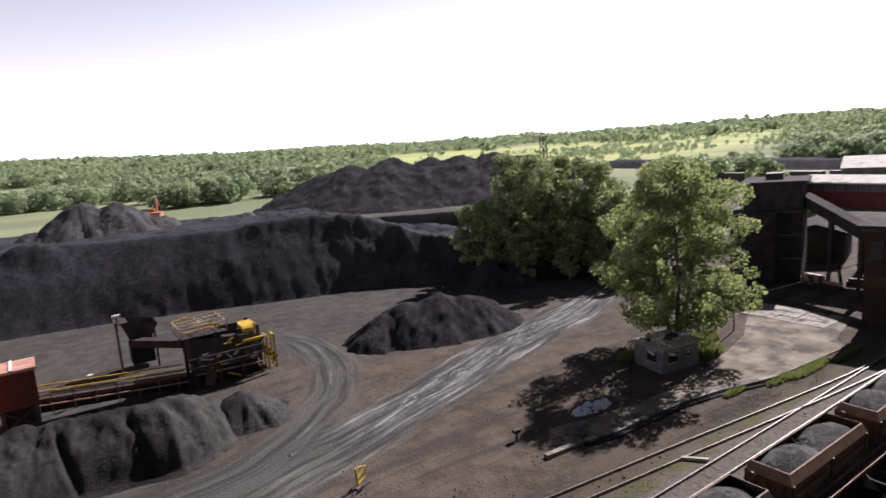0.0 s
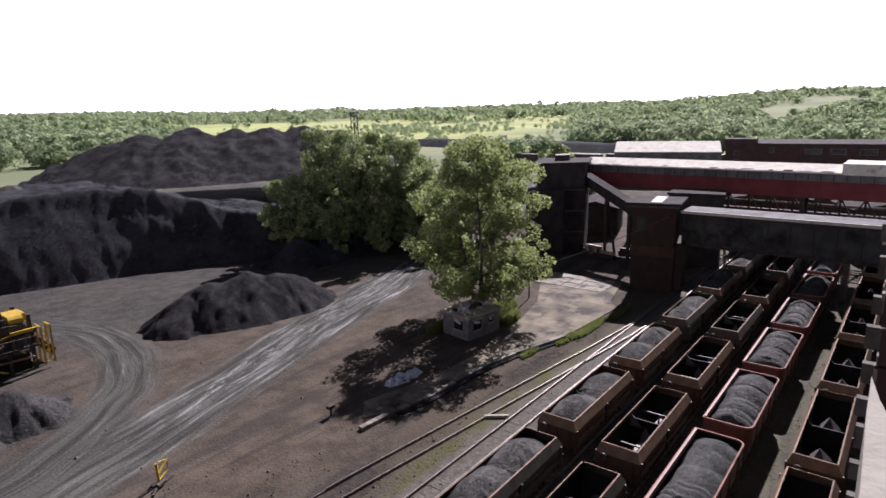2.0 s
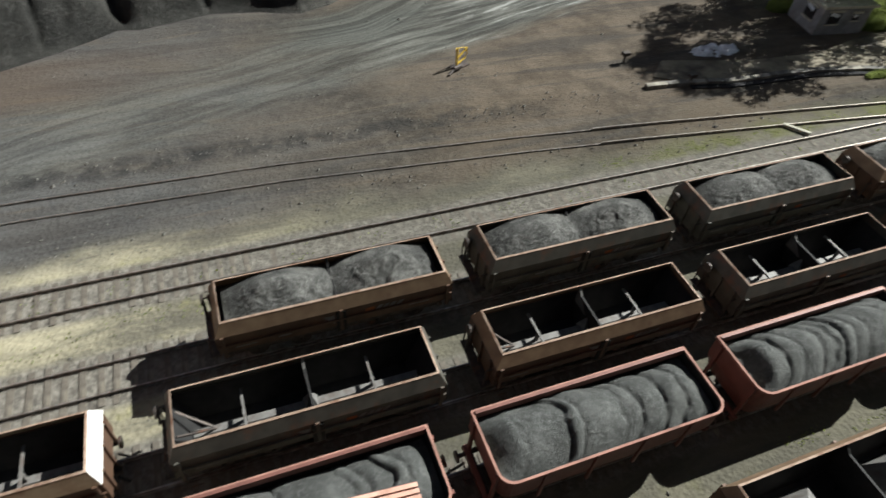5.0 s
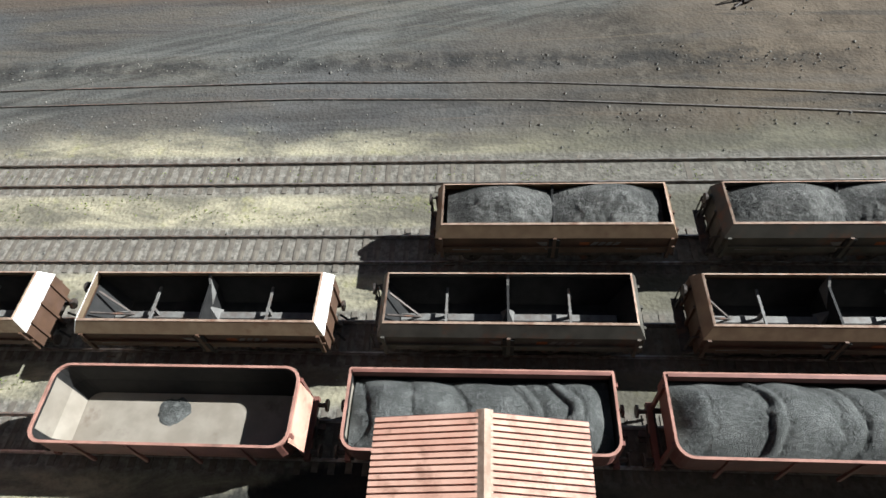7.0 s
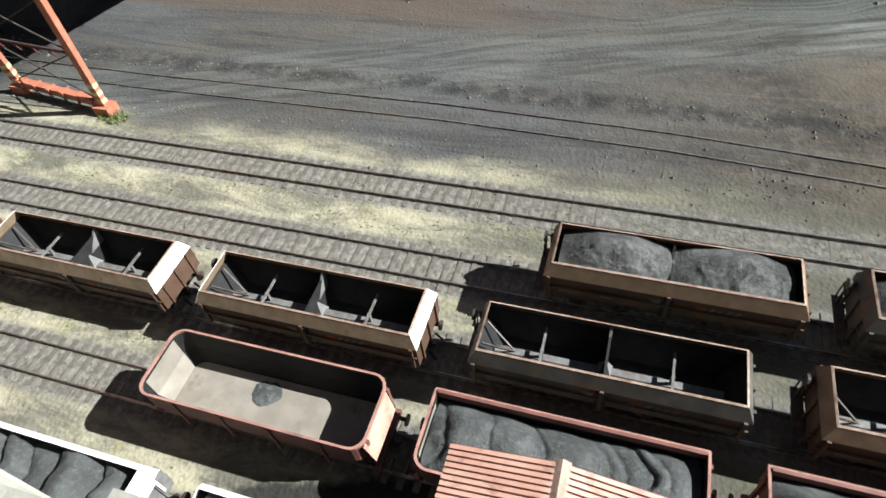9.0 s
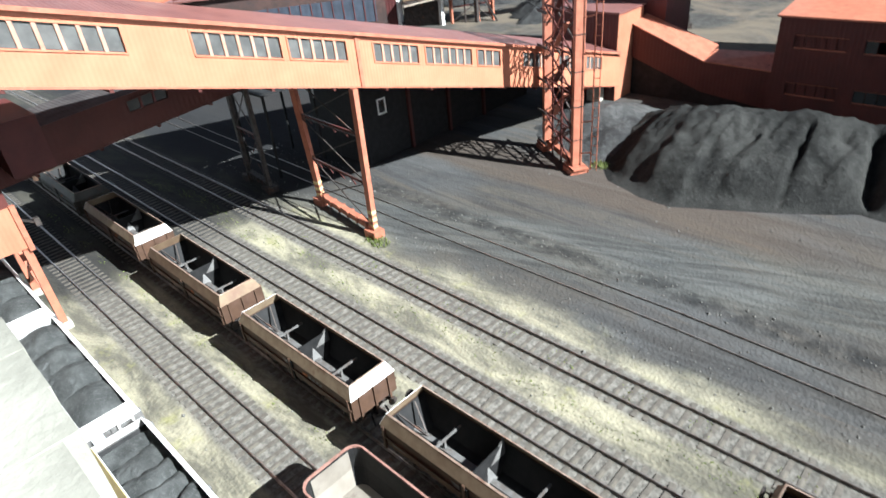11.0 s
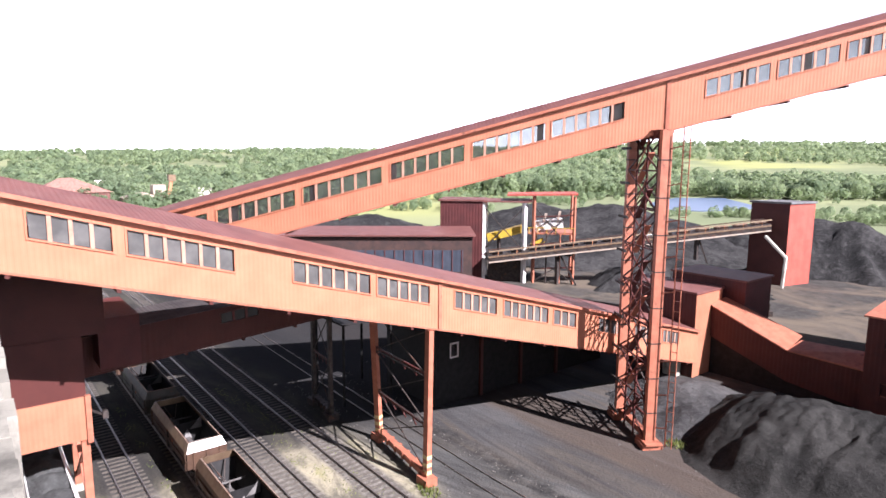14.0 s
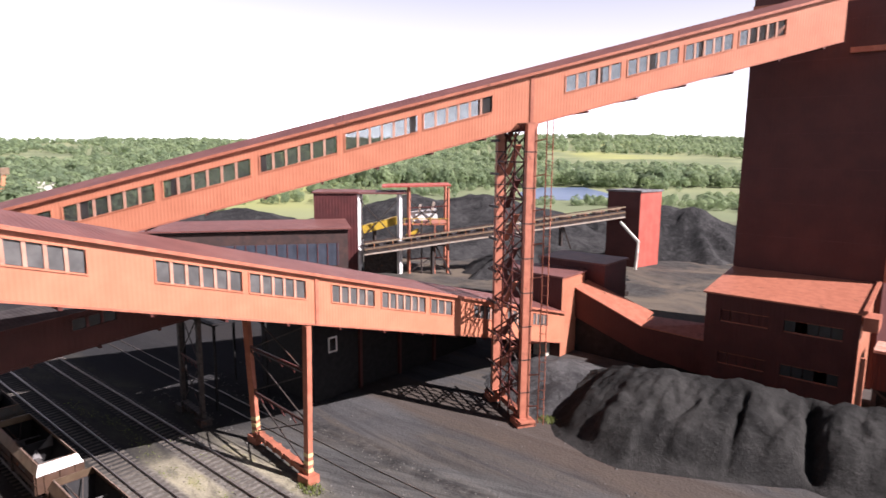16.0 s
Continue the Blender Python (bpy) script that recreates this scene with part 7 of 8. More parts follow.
def yard_clutter():
    """Dark sheds and stacks seen under the eastern gallery."""
    for k, (x, y, w, d, h) in enumerate(((108, 34, 9, 10, 6.5), (112, 18, 8, 12, 8.0), (109, 47, 10, 8, 5.0), (116, 3, 9, 12, 7.0))):
        s = thing("low_shed", pose(x, y, 0, 0, 0, 8 * k), "low dark sheet shed under the eastern gallery", "shed", "low sheds beyond the gallery")
        part("body", Shape().box(-w / 2, w / 2, -d / 2, d / 2, -0.2, h), DARK_SHEET, s)
        part("roof", Shape().profile([(-d / 2 - 0.3, h), (d / 2 + 0.3, h), (0, h + 1.2)], -w / 2 - 0.3, w / 2 + 0.3), DARK_SHEET, s)
        part("door", Shape().box(-w / 2 - 0.05, -w / 2, -1.5, 1.5, 0, 3.4), STEEL, s)
    r = random.Random(8)
    for k in range(9):
        x, y = r.uniform(88, 97), r.uniform(29, 41)
        s = thing("steel_stack", pose(x, y, 0, 0, 0, r.uniform(0, 180)), "low rusty stack of steel parts on the ground", "steel stack", "steel stacks under the gallery")
        part("lower_beam", Shape().beam((-1.5, 0, 0.3), (1.5, 0.2, 0.3), 0.8, 0.6), RUST, s)
        part("upper_beam", Shape().beam((-1.2, -0.2, 0.8), (1.3, 0.3, 0.85), 0.4, 0.4), STEEL if k % 2 else PALE, s)


yard_clutter()


def far_buildings():
    s = thing("long_shed", Matrix(), "long grey shed with a bright sheet roof", "shed")
    part("body", Shape().slab([(175, 71.5), (184, 44), (199, 49), (190, 76.5)], -1, 9.6), GREY_SHEET, s)
    a, b = Vector((175, 71.5, 0)), Vector((184, 44, 0))
    n = Vector((15, 5, 0)).normalized()
    part("roof", Shape().add([a - n * 0.5 + Vector((0, 0, 9.6)), b - n * 0.5 + Vector((0, 0, 9.6)), b + n * 7.9 + Vector((0, 0, 12.2)), a + n * 7.9 + Vector((0, 0, 12.2)), b + n * 16.3 + Vector((0, 0, 9.6)), a + n * 16.3 + Vector((0, 0, 9.6))],
                             [(0, 1, 2, 3), (3, 2, 4, 5)]), PALE_ROOF, s)
    h = thing("brick_hall", Matrix(), "long dark red brick hall with small window rows", "industrial building")
    part("body", Shape().slab([(145.7, 34), (150, -8), (166, -6), (161.7, 36)], -1, 14.0), SOOT_BRICK, h)
    part("roof", Shape().slab([(145.2, 34.5), (149.5, -8.5), (166.5, -6.5), (162, 36.5)], 14.0, 14.4), DARK_SHEET, h)
    part("stair_head", Shape().slab([(145.6, 34.3), (146.3, 28), (150, 28.4), (149.4, 34.7)], 14.0, 15.3), SOOT_BRICK, h)
    for y, z, w in ((32.3, 11.6, 1.2), (32.3, 9.8, 1.2), (25.5, 12.4, 1.0), (19, 12.2, 3.2), (14.5, 12.2, 2.8), (9.5, 12.2, 3.0), (5, 12.2, 2.5), (0, 12.2, 3)):
        x = 145.7 + (34 - y) * 4.3 / 42 - 0.08
        win = part("window", Shape().box(x - 0.05, x + 0.05, y - w, y, z, z + 1.2), GREY_SHEET, h)
        part("pane", Shape().box(x - 0.1, x - 0.05, y - w + 0.1, y - 0.1, z + 0.1, z + 1.1), GLASS, win)
    t = thing("freight_train", Matrix(), "long dark train standing beyond the works", "train")
    for k in range(14):
        part("wagon_body", Shape().box(210 + k * 3.2, 212.9 + k * 3.2, 130 - k * 11.5, 140.5 - k * 11.5, 1, 5), STEEL, t)


far_buildings()


# ---- hut, slab edge and pad near the tree ----
def hut():
    h = thing("concrete_hut", Matrix(), "small grey concrete hut with rubble and junk on its roof", "hut")
    p = [(47.75, 33.9), (52.6, 33.3), (53.2, 36.9), (48.4, 37.6)]
    part("body", Shape().slab(p, -0.2, 2.35), HUT_WALL, h)
    part("roof_slab", Shape().slab([(47.5, 33.7), (52.8, 33.0), (53.5, 37.2), (48.2, 37.9)], 2.35, 2.55), CONCRETE, h)
    south, west = (Vector((47.75, 33.9, 0)), Vector((52.6, 33.3, 0))), (Vector((48.4, 37.6, 0)), Vector((47.75, 33.9, 0)))
    for (a, b), spots in ((south, ((0.16, 0.40, 0.95, 1.95), (0.66, 0.78, 1.2, 1.8))), (west, ((0.45, 0.78, 0.95, 2.0),))):
        way = (b - a).normalized()
        out = Vector((way.y, -way.x, 0))
        for u, v, z0, z1 in spots:
            c, d = a.lerp(b, u) + out * 0.012, a.lerp(b, v) + out * 0.012
            # Black panel on the wall paints the dark inside an opening.
            w = part("opening", Shape().beam(c + Vector((0, 0, (z0 + z1) / 2)), d + Vector((0, 0, (z0 + z1) / 2)), 0.03, z1 - z0), INSIDE, h, "black panel for the shaded opening")
            part("lintel", Shape().beam(c - way * 0.15 + out * 0.04 + Vector((0, 0, z1 + 0.1)), d + way * 0.15 + out * 0.04 + Vector((0, 0, z1 + 0.1)), 0.14, 0.18), CONCRETE, w)
            part("hanging_rag", Shape().beam(c + way * 0.1 + out * 0.03 + Vector((0, 0, z1 - 0.12)), d - way * 0.25 + out * 0.05 + Vector((0, 0, z1 - 0.3)), 0.04, 0.28), PLASTIC, w, "torn pale sheet in the opening")
            part("sill", Shape().beam(c - way * 0.1 + out * 0.05 + Vector((0, 0, z0 - 0.05)), d + way * 0.1 + out * 0.05 + Vector((0, 0, z0 - 0.05)), 0.16, 0.1), CONCRETE, w)
    r = random.Random(5)
    for k in range(44):
        x, y, s = r.uniform(48.2, 52.8), r.uniform(33.8, 37.2), r.uniform(0.10, 0.36)
        ob = thing("rubble_piece", pose(x, y, 2.55 + s * 0.3, r.uniform(0, 40), r.uniform(0, 40), r.uniform(0, 360)), "broken concrete and wood rubble on the hut roof", "rubble", "rubble on the hut",
                   data=Shape().box(-s * r.uniform(0.8, 2.2), s, -s * 0.6, s * 0.6, -s * 0.4, s * 0.4).mesh("rubble_piece", r.choice([CONCRETE, PLASTIC, RUST, PALE_ROOF])))


hut()


def wall_and_pad():
    w = thing("retaining_kerb", Matrix(), "broken concrete retaining kerb along the siding", "kerb", kind="structure")
    line = [(28.6, 30.15), (32, 29.9), (35, 29.3), (43, 29.0), (47.5, 28.2), (54, 26.2)]
    r = random.Random(11)
    for (x0, y0), (x1, y1) in zip(line, line[1:]):
        n = max(2, int(math.hypot(x1 - x0, y1 - y0) / 1.9))
        for k in range(n):
            a = Vector((x0, y0, 0)).lerp(Vector((x1, y1, 0)), k / n)
            b = Vector((x0, y0, 0)).lerp(Vector((x1, y1, 0)), (k + 0.97) / n)
            z = 0.28 + r.uniform(-0.06, 0.06) - (0.2 if x0 < 25 else 0)
            part("kerb_block", Shape().beam(a + Vector((0, 0, z / 2 - 0.2)), b + Vector((0, 0, z / 2 - 0.2 + r.uniform(-0.03, 0.03))), 0.45, z + 0.5), DARK_CONCRETE if r.random() < 0.6 else PAD_SLAB, w)
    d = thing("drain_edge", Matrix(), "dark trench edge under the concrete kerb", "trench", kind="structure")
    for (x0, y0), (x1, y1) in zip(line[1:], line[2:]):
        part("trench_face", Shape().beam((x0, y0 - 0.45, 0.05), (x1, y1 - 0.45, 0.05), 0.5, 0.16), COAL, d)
    s = thing("pavement", Matrix(), "dusty broken concrete paving beside the hut", "pavement", kind="structure")
    part("paved_area", Shape().slab([(30, 31.3), (31.5, 30.4), (35, 29.6), (43, 29.3), (47.6, 28.5), (54, 26.5), (66, 25.6), (68, 27.2), (76, 29.1), (76.6, 39), (70.6, 38.2), (63, 34.5), (57, 33), (52, 32.6), (46, 31.2), (39, 31.6), (32, 33.2)], -0.3, 0.10), PAVING, s)
    r = random.Random(12)
    for i in range(5):
        for j in range(3):
            x, y = 70.6 + j * 1.9, 29.6 + i * 1.9
            part("slab_piece", Shape().box(x + 0.03, x + 1.84, y + 0.03, y + 1.84, -0.1, 0.16 + r.uniform(-0.04, 0.03)), PAD_SLAB, s)
    for x, y, hgt in ((28.9, 33.7, 0.9), (32.3, 29.95, 0.8)):
        p = thing("marker_post", pose(x, y, 0), "short dark post at the end of the paving", "post", "marker posts")
        part("stem", Shape().tube((0, 0, -0.2), (0, 0, hgt), 0.09, n=8), STEEL, p)
        part("cap", Shape().box(-0.28, 0.28, -0.2, 0.2, hgt - 0.25, hgt + 0.02), STEEL, p)
    c = thing("plastic_sheeting", pose(37.3, 33.6, 0.02), "crumpled white and blue plastic sheeting on the ground", "plastic sheet")
    def crumple(x, y):
        torn = ease(rough_noise(x / 0.55 + 0.6 * y, y / 0.4, 73, 4), 0.40, 0.52)
        return (0.7 * rough_noise(x / 0.28, y / 0.28, 71, 4) - 0.1) * torn * (1 - ease((x / 2.5) ** 2 + (y / 1.0) ** 2, 0.5, 1.0)) - 0.05
    part("sheet", field(-2.6, 2.6, -1.3, 1.3, 0.08, crumple, 0.0), PLASTIC, c)
    sl = thing("loose_sleeper", pose(36.1, 23.0, 0.12, 0, 0, -52), "loose pale sleeper lying between the tracks", "sleeper")
    part("beam", Shape().box(-0.9, 0.9, -0.12, 0.12, -0.1, 0.1), CONCRETE, sl)


wall_and_pad()


def yellow_marker():
    """A yellow hydrant guard: post, slanted arms and a bent hoop over a dark valve."""
    m = thing("yellow_hydrant_frame", pose(16.2, 36.0, 0, 0, 0, 25), "yellow pipe guard over a valve in the yard", "marker frame")
    part("upright", Shape().tube((0, 0, -0.1), (-0.12, 0, 1.55), 0.09), YELLOW, m)
    part("cross_bar", Shape().beam((0, 0, 0.75), (1.05, 0.1, 1.2), 0.09), YELLOW, m)
    part("cross_bar", Shape().beam((0.05, 0, 0.3), (0.95, 0.1, 0.45), 0.09), YELLOW, m)
    hoop = Shape()
    arc = [Vector((0.1 + 0.95 * math.sin(radians(a)), 0.08, 0.85 - 0.6 * math.cos(radians(a)))) for a in range(0, 181, 22)]
    for p, q in zip(arc, arc[1:]):
        hoop.tube(p, q, 0.045, n=6)
    part("hoop", hoop, YELLOW, m)
    part("base_plate", Shape().box(-0.4, 1.0, -0.3, 0.4, -0.1, 0.08), STEEL, m)
    part("valve", Shape().tube((-0.6, -0.3, 0.25), (0.1, -0.3, 0.25), 0.16).tube((-1.3, -0.5, 0.1), (-0.6, -0.3, 0.2), 0.09), STEEL, m)


yellow_marker()


# ---- screening plant ----
def plant():
    s = thing("screening_plant", Matrix(), "dark coal screening plant with yellow rails and ladders", "screening plant")
    o = Vector((11.9, 64.5, 0))
    for x in (12.2, 14.6, 17.0, 19.0):
        for y in (64.2, 68.2):
            part("column", Shape().beam((x, y, 0), (x, y, 5.4), 0.32), STEEL, s)
    part("screen_box", Shape().add([(12, 63.8, 2.9), (19.2, 63.8, 2.4), (19.2, 68.4, 2.4), (12, 68.4, 2.9), (12, 63.8, 5.4), (18.6, 63.8, 4.6), (18.6, 68.4, 4.6), (12, 68.4, 5.4)],
                                   [(0, 1, 5, 4), (1, 2, 6, 5), (2, 3, 7, 6), (3, 0, 4, 7), (4, 5, 6, 7), (3, 2, 1, 0)]), DARK_SHEET, s, "black screen housing")
    part("rear_hopper", Shape().box(12.5, 16, 68.4, 70.5, 1.5, 4.5), STEEL, s)
    part("lower_housing", Shape().box(12.5, 18.8, 64.6, 68.0, -0.2, 2.6), INSIDE, s, "coal-black lower housing")
    part("side_chute", Shape().beam((14.2, 63.9, 3.4), (13.2, 63.2, 0.4), 0.9, 0.5), STEEL, s)
    part("cross_member", Shape().beam((12.2, 63.9, 1.6), (19.0, 63.9, 1.3), 0.18), RIM, s)
    part("motor", Shape().tube((17.4, 64.6, 5.0), (18.6, 64.6, 5.0), 0.5, n=10), YELLOW, s, "yellow motor")
    part("discharge", Shape().beam((19, 66, 3.2), (21, 66, 0.8), 1.6, 0.7), STEEL, s)
    deck = part("upper_deck", Shape().box(11.2, 15.8, 63.8, 68.2, 5.5, 5.62), STEEL, s)
    for y in (63.8, 65.2, 66.8, 68.2):
        part("top_rail", Shape().beam((11.2, y, 6.6), (15.8, y, 6.75), 0.09), PALE, deck)
    for x in (11.2, 13.5, 15.8):
        for y in (63.8, 68.2):
            part("rail_post", Shape().beam((x, y, 5.6), (x, y, 6.75), 0.08), PALE, deck)
        part("top_rail", Shape().beam((x, 63.8, 6.6), (x, 68.2, 6.6), 0.09), PALE, deck)
    for x in (19.6, 20.4):
        for y in (63.4, 64.6):
            part("stair_post", Shape().beam((x, y, 0.4), (x, y, 4.2), 0.16), YELLOW, s)
        part("stair_rail", Shape().beam((x, 63.4, 4.1), (x, 64.6, 4.1), 0.14), YELLOW, s)
    part("side_plate", Shape().box(17.2, 19.4, 63.5, 63.75, 3.9, 4.2), YELLOW, s, "yellow side plate")
    part("conveyor", Shape().beam((12.3, 67.5, 4.2), (8.3, 75.5, 3.4), 1.2, 0.8), DARK_SHEET, s)
    for x0, x1 in ((12.4, 14.4), (14.8, 16.8), (17.2, 18.8)):
        part("side_panel", Shape().box(x0, x1, 63.7, 63.78, 1.9, 3.6 + 0.2 * (x0 < 14)), SLATE, s, "bluish grey side panel")
    tilt = random.Random(77)
    for k in range(14):
        p = Vector((tilt.uniform(11.0, 15.0), tilt.uniform(63.9, 68.0), tilt.uniform(5.8, 6.7)))
        part("loose_bar", Shape().beam(p, p + Vector((tilt.uniform(0.8, 2.2), tilt.uniform(-0.6, 0.6), tilt.uniform(-0.2, 0.5))), 0.11), YELLOW if k % 3 else PALE, deck)
    for k in range(7):
        z = 0.6 + 0.55 * k
        part("ladder_rung", Shape().beam((19.6, 63.4, z), (20.4, 63.4, z), 0.08), YELLOW, s)
    part("walkway", Shape().box(11.4, 19.4, 62.9, 63.6, 2.55, 2.65), STEEL, s)
    for k in range(9):
        x = 11.5 + 0.95 * k
        part("walkway_post", Shape().beam((x, 62.95, 2.6), (x, 62.95, 3.6), 0.06), TAN, s)
    part("walkway_rail", Shape().beam((11.4, 62.95, 3.6), (19.4, 62.95, 3.55), 0.07), TAN, s)
    part("drive_box", Shape().box(15.5, 17.2, 65.0, 67.0, 4.7, 5.9), STEEL, s)
    part("engine_cover", Shape().box(17.6, 19.2, 65.4, 67.4, 4.5, 5.3), YELLOW, s, "yellow engine cover")
    for k in range(18):
        r = random.Random(k)
        p = Vector((r.uniform(12, 19), r.uniform(63.3, 63.7), r.uniform(0.6, 4.6)))
        part("fitting", Shape().beam(p, p + Vector((r.uniform(0.3, 1.4), 0, r.uniform(-0.6, 0.6))), 0.14), r.choice([STEEL, WHITE_PAINT, YELLOW]), s)
    h = thing("feed_hopper", Matrix(), "dark feed hopper on a yellow post frame", "hopper")
    part("bin", Shape().add([(7.2, 75.2, 5.9), (11, 75.2, 5.2), (11, 78.6, 5.2), (7.2, 78.6, 5.9), (8.2, 76, 3.0), (10, 76, 3.0), (10, 78, 3.0), (8.2, 78, 3.0)],
                            [(4, 5, 1, 0), (5, 6, 2, 1), (6, 7, 3, 2), (7, 4, 0, 3), (7, 6, 5, 4)]), DARK_SHEET, h)
    for x, y in ((6.8, 75.6), (7.0, 78.4), (10.6, 75.6), (10.6, 78.4)):
        part("post", Shape().beam((x, y, 0), (x, y, 6.0 if x < 8 else 4.8), 0.2), TAN if x < 6.9 else STEEL, h)
    part("lower_bin", Shape().box(8.0, 10.4, 76, 78, 0.6, 3.0), INSIDE, h, "coal-black lower bin")
    part("platform", Shape().box(6.7, 8.0, 75.4, 78.4, 5.75, 5.85), STEEL, h)
    part("lamp_head", Shape().box(6.5, 7.3, 75.3, 75.7, 6.6, 6.9), WHITE_PAINT, h)
    part("lamp_post", Shape().beam((6.9, 75.5, 5.9), (6.9, 75.5, 6.6), 0.1), STEEL, h)
    b = thing("red_drive_house", Matrix(), "red box-shaped drive house with a pale roof on supports", "drive house")
    # Shaded red body under a roof paled for the sun.
    part("body", Shape().box(-4.5, -1.25, 65.3, 68.6, 2.2, 5.65), BLOCK_RED, b)
    part("roof", Shape().box(-4.6, -1.1, 65.1, 68.8, 5.65, 5.9), PINK, b)
    part("machine_base", Shape().box(-4.3, -1.4, 65.7, 68.4, -0.2, 2.1), INSIDE, b, "coal-black machine base")
    part("roof_ridge", Shape().box(-3.1, -2.9, 65.1, 68.8, 5.9, 6.0), PALE_ROOF, b)
    for x in (-4.2, -1.6):
        for y in (65.6, 68.6):
            part("support", Shape().beam((x, y, 0), (x, y, 2.2), 0.35), STEEL, b)
    part("brace", Shape().beam((-4.2, 65.6, 0.2), (-1.6, 65.6, 2.1), 0.2).beam((-1.6, 65.6, 0.2), (-4.2, 65.6, 2.1), 0.2), STEEL, b)
    c = thing("belt_conveyor", Matrix(), "low belt conveyor with yellow side rails", "belt conveyor")
    a, e = Vector((-1.3, 66.6, 2.3)), Vector((11.5, 65.8, 1.2))
    part("belt_deck", Shape().beam(a, e, 1.5, 0.3), STEEL, c)
    # Black strip that puts in the shade below the belt.
    part("skirt", Shape().beam(a - Vector((0, 0, 0.75)), e - Vector((0, 0, 0.55)), 1.2, 0.9), INSIDE, c, "black strip for the shade under the belt")
    for dy, dz, mat in ((-0.9, 1.0, YELLOW), (0.9, 1.0, YELLOW), (-0.95, 0.55, TAN), (-0.95, 0.2, RUST), (-1.0, -0.35, PINK), (0.95, 0.3, PALE)):
        part("side_rail", Shape().beam(a + Vector((0, dy, dz)), e + Vector((0, dy, dz)), 0.1, 0.12), mat, c)
    for k in range(7):
        p = a.lerp(e, (k + 0.5) / 7)
        part("rail_post", Shape().beam(p + Vector((0, -0.9, -1.2)), p + Vector((0, -0.9, 0.9)), 0.1), TAN, c)
    for x, y in ((0.6, 68.5), (3.2, 68.9)):
        m = thing("marker_post", pose(x, y, 0), "short post with a white head near the conveyor", "post", "marker posts")
        part("stem", Shape().tube((0, 0, -0.1), (0, 0, 2.6), 0.08), STEEL, m)
        part("head", Shape().box(-0.25, 0.25, -0.2, 0.2, 2.5, 2.8), WHITE_PAINT, m)


plant()


def cable():
    c = thing("overhead_cable", Matrix(), "thin grey cable slung from the gate house", "cable")
    a, b = Vector((75.9, 23.4, 9.6)), Vector((64.0, 36.2, 3.8))
    s = Shape()
    for k in range(10):
        p, q = a.lerp(b, k / 10), a.lerp(b, (k + 1) / 10)
        sag = [0.02 * (j - 5) ** 2 - 0.5 for j in (k, k + 1)]
        s.tube(p + Vector((0, 0, sag[0])), q + Vector((0, 0, sag[1])), 0.035, n=6)
    part("wire", s, SADDLE, c)
    part("pole", Shape().tube((64.0, 36.2, -0.2), (64.0, 36.2, 3.9), 0.09), STEEL, c)


cable()


def excavator():
    e = thing("excavator", pose(23, 137.4, 10.4, 0, 0, 70), "orange excavator with raised boom on the coal bank", "excavator")
    part("house", Shape().box(-1.8, 1.6, -1.3, 1.3, 1.2, 2.9), ORANGE, e)
    part("cab", Shape().box(0.4, 1.8, 0.2, 1.3, 2.0, 3.6), ORANGE, e)
    part("boom", Shape().beam((1.2, 0, 2.2), (2.2, 0, 5.8), 0.45), ORANGE, e)
    part("stick", Shape().beam((2.2, 0, 5.8), (3.9, 0, 4.0), 0.32), ORANGE, e)
    part("bucket", Shape().box(3.5, 4.6, -0.6, 0.6, 3.0, 4.0), STEEL, e)
    part("counterweight", Shape().box(-2.3, -1.8, -1.2, 1.2, 1.3, 2.5), PALE, e, "pale counterweight")
    part("cab_window", Shape().box(1.8, 1.84, 0.35, 1.15, 2.6, 3.4), DARK_GLASS, e)
    for y in (-1.1, 1.1):
        part("crawler", Shape().box(-2.0, 2.0, y - 0.3, y + 0.3, 0.0, 1.1), STEEL, e)


excavator()


def mast():
    m = thing("lattice_mast", pose(170, 174.5, 0), "grey steel lattice mast beyond the trees", "mast")
    legs = [(-1.0, -1.0), (1.0, -1.0), (1.0, 1.0), (-1.0, 1.0)]
    tip = 23.0
    for x, y in legs:
        part("leg", Shape().beam((x * 1.3, y * 1.3, 0), (x * 0.8, y * 0.8, tip), 0.28), STEEL, m)
    for k in range(9):
        z0, z1 = tip * k / 9, tip * (k + 1) / 9
        for (x0, y0), (x1, y1) in zip(legs, legs[1:] + legs[:1]):
            part("brace", Shape().beam((x0 * 1.05, y0 * 1.05, z0), (x1 * 1.05, y1 * 1.05, z1), 0.15), STEEL, m)
    part("platform", Shape().box(-1.5, 1.5, -1.5, 1.5, tip - 0.6, tip - 0.3), STEEL, m)
    part("lamp_bar", Shape().box(-1.8, 1.8, -0.3, 0.3, tip + 0.3, tip + 0.8), WHITE_PAINT, m)


mast()


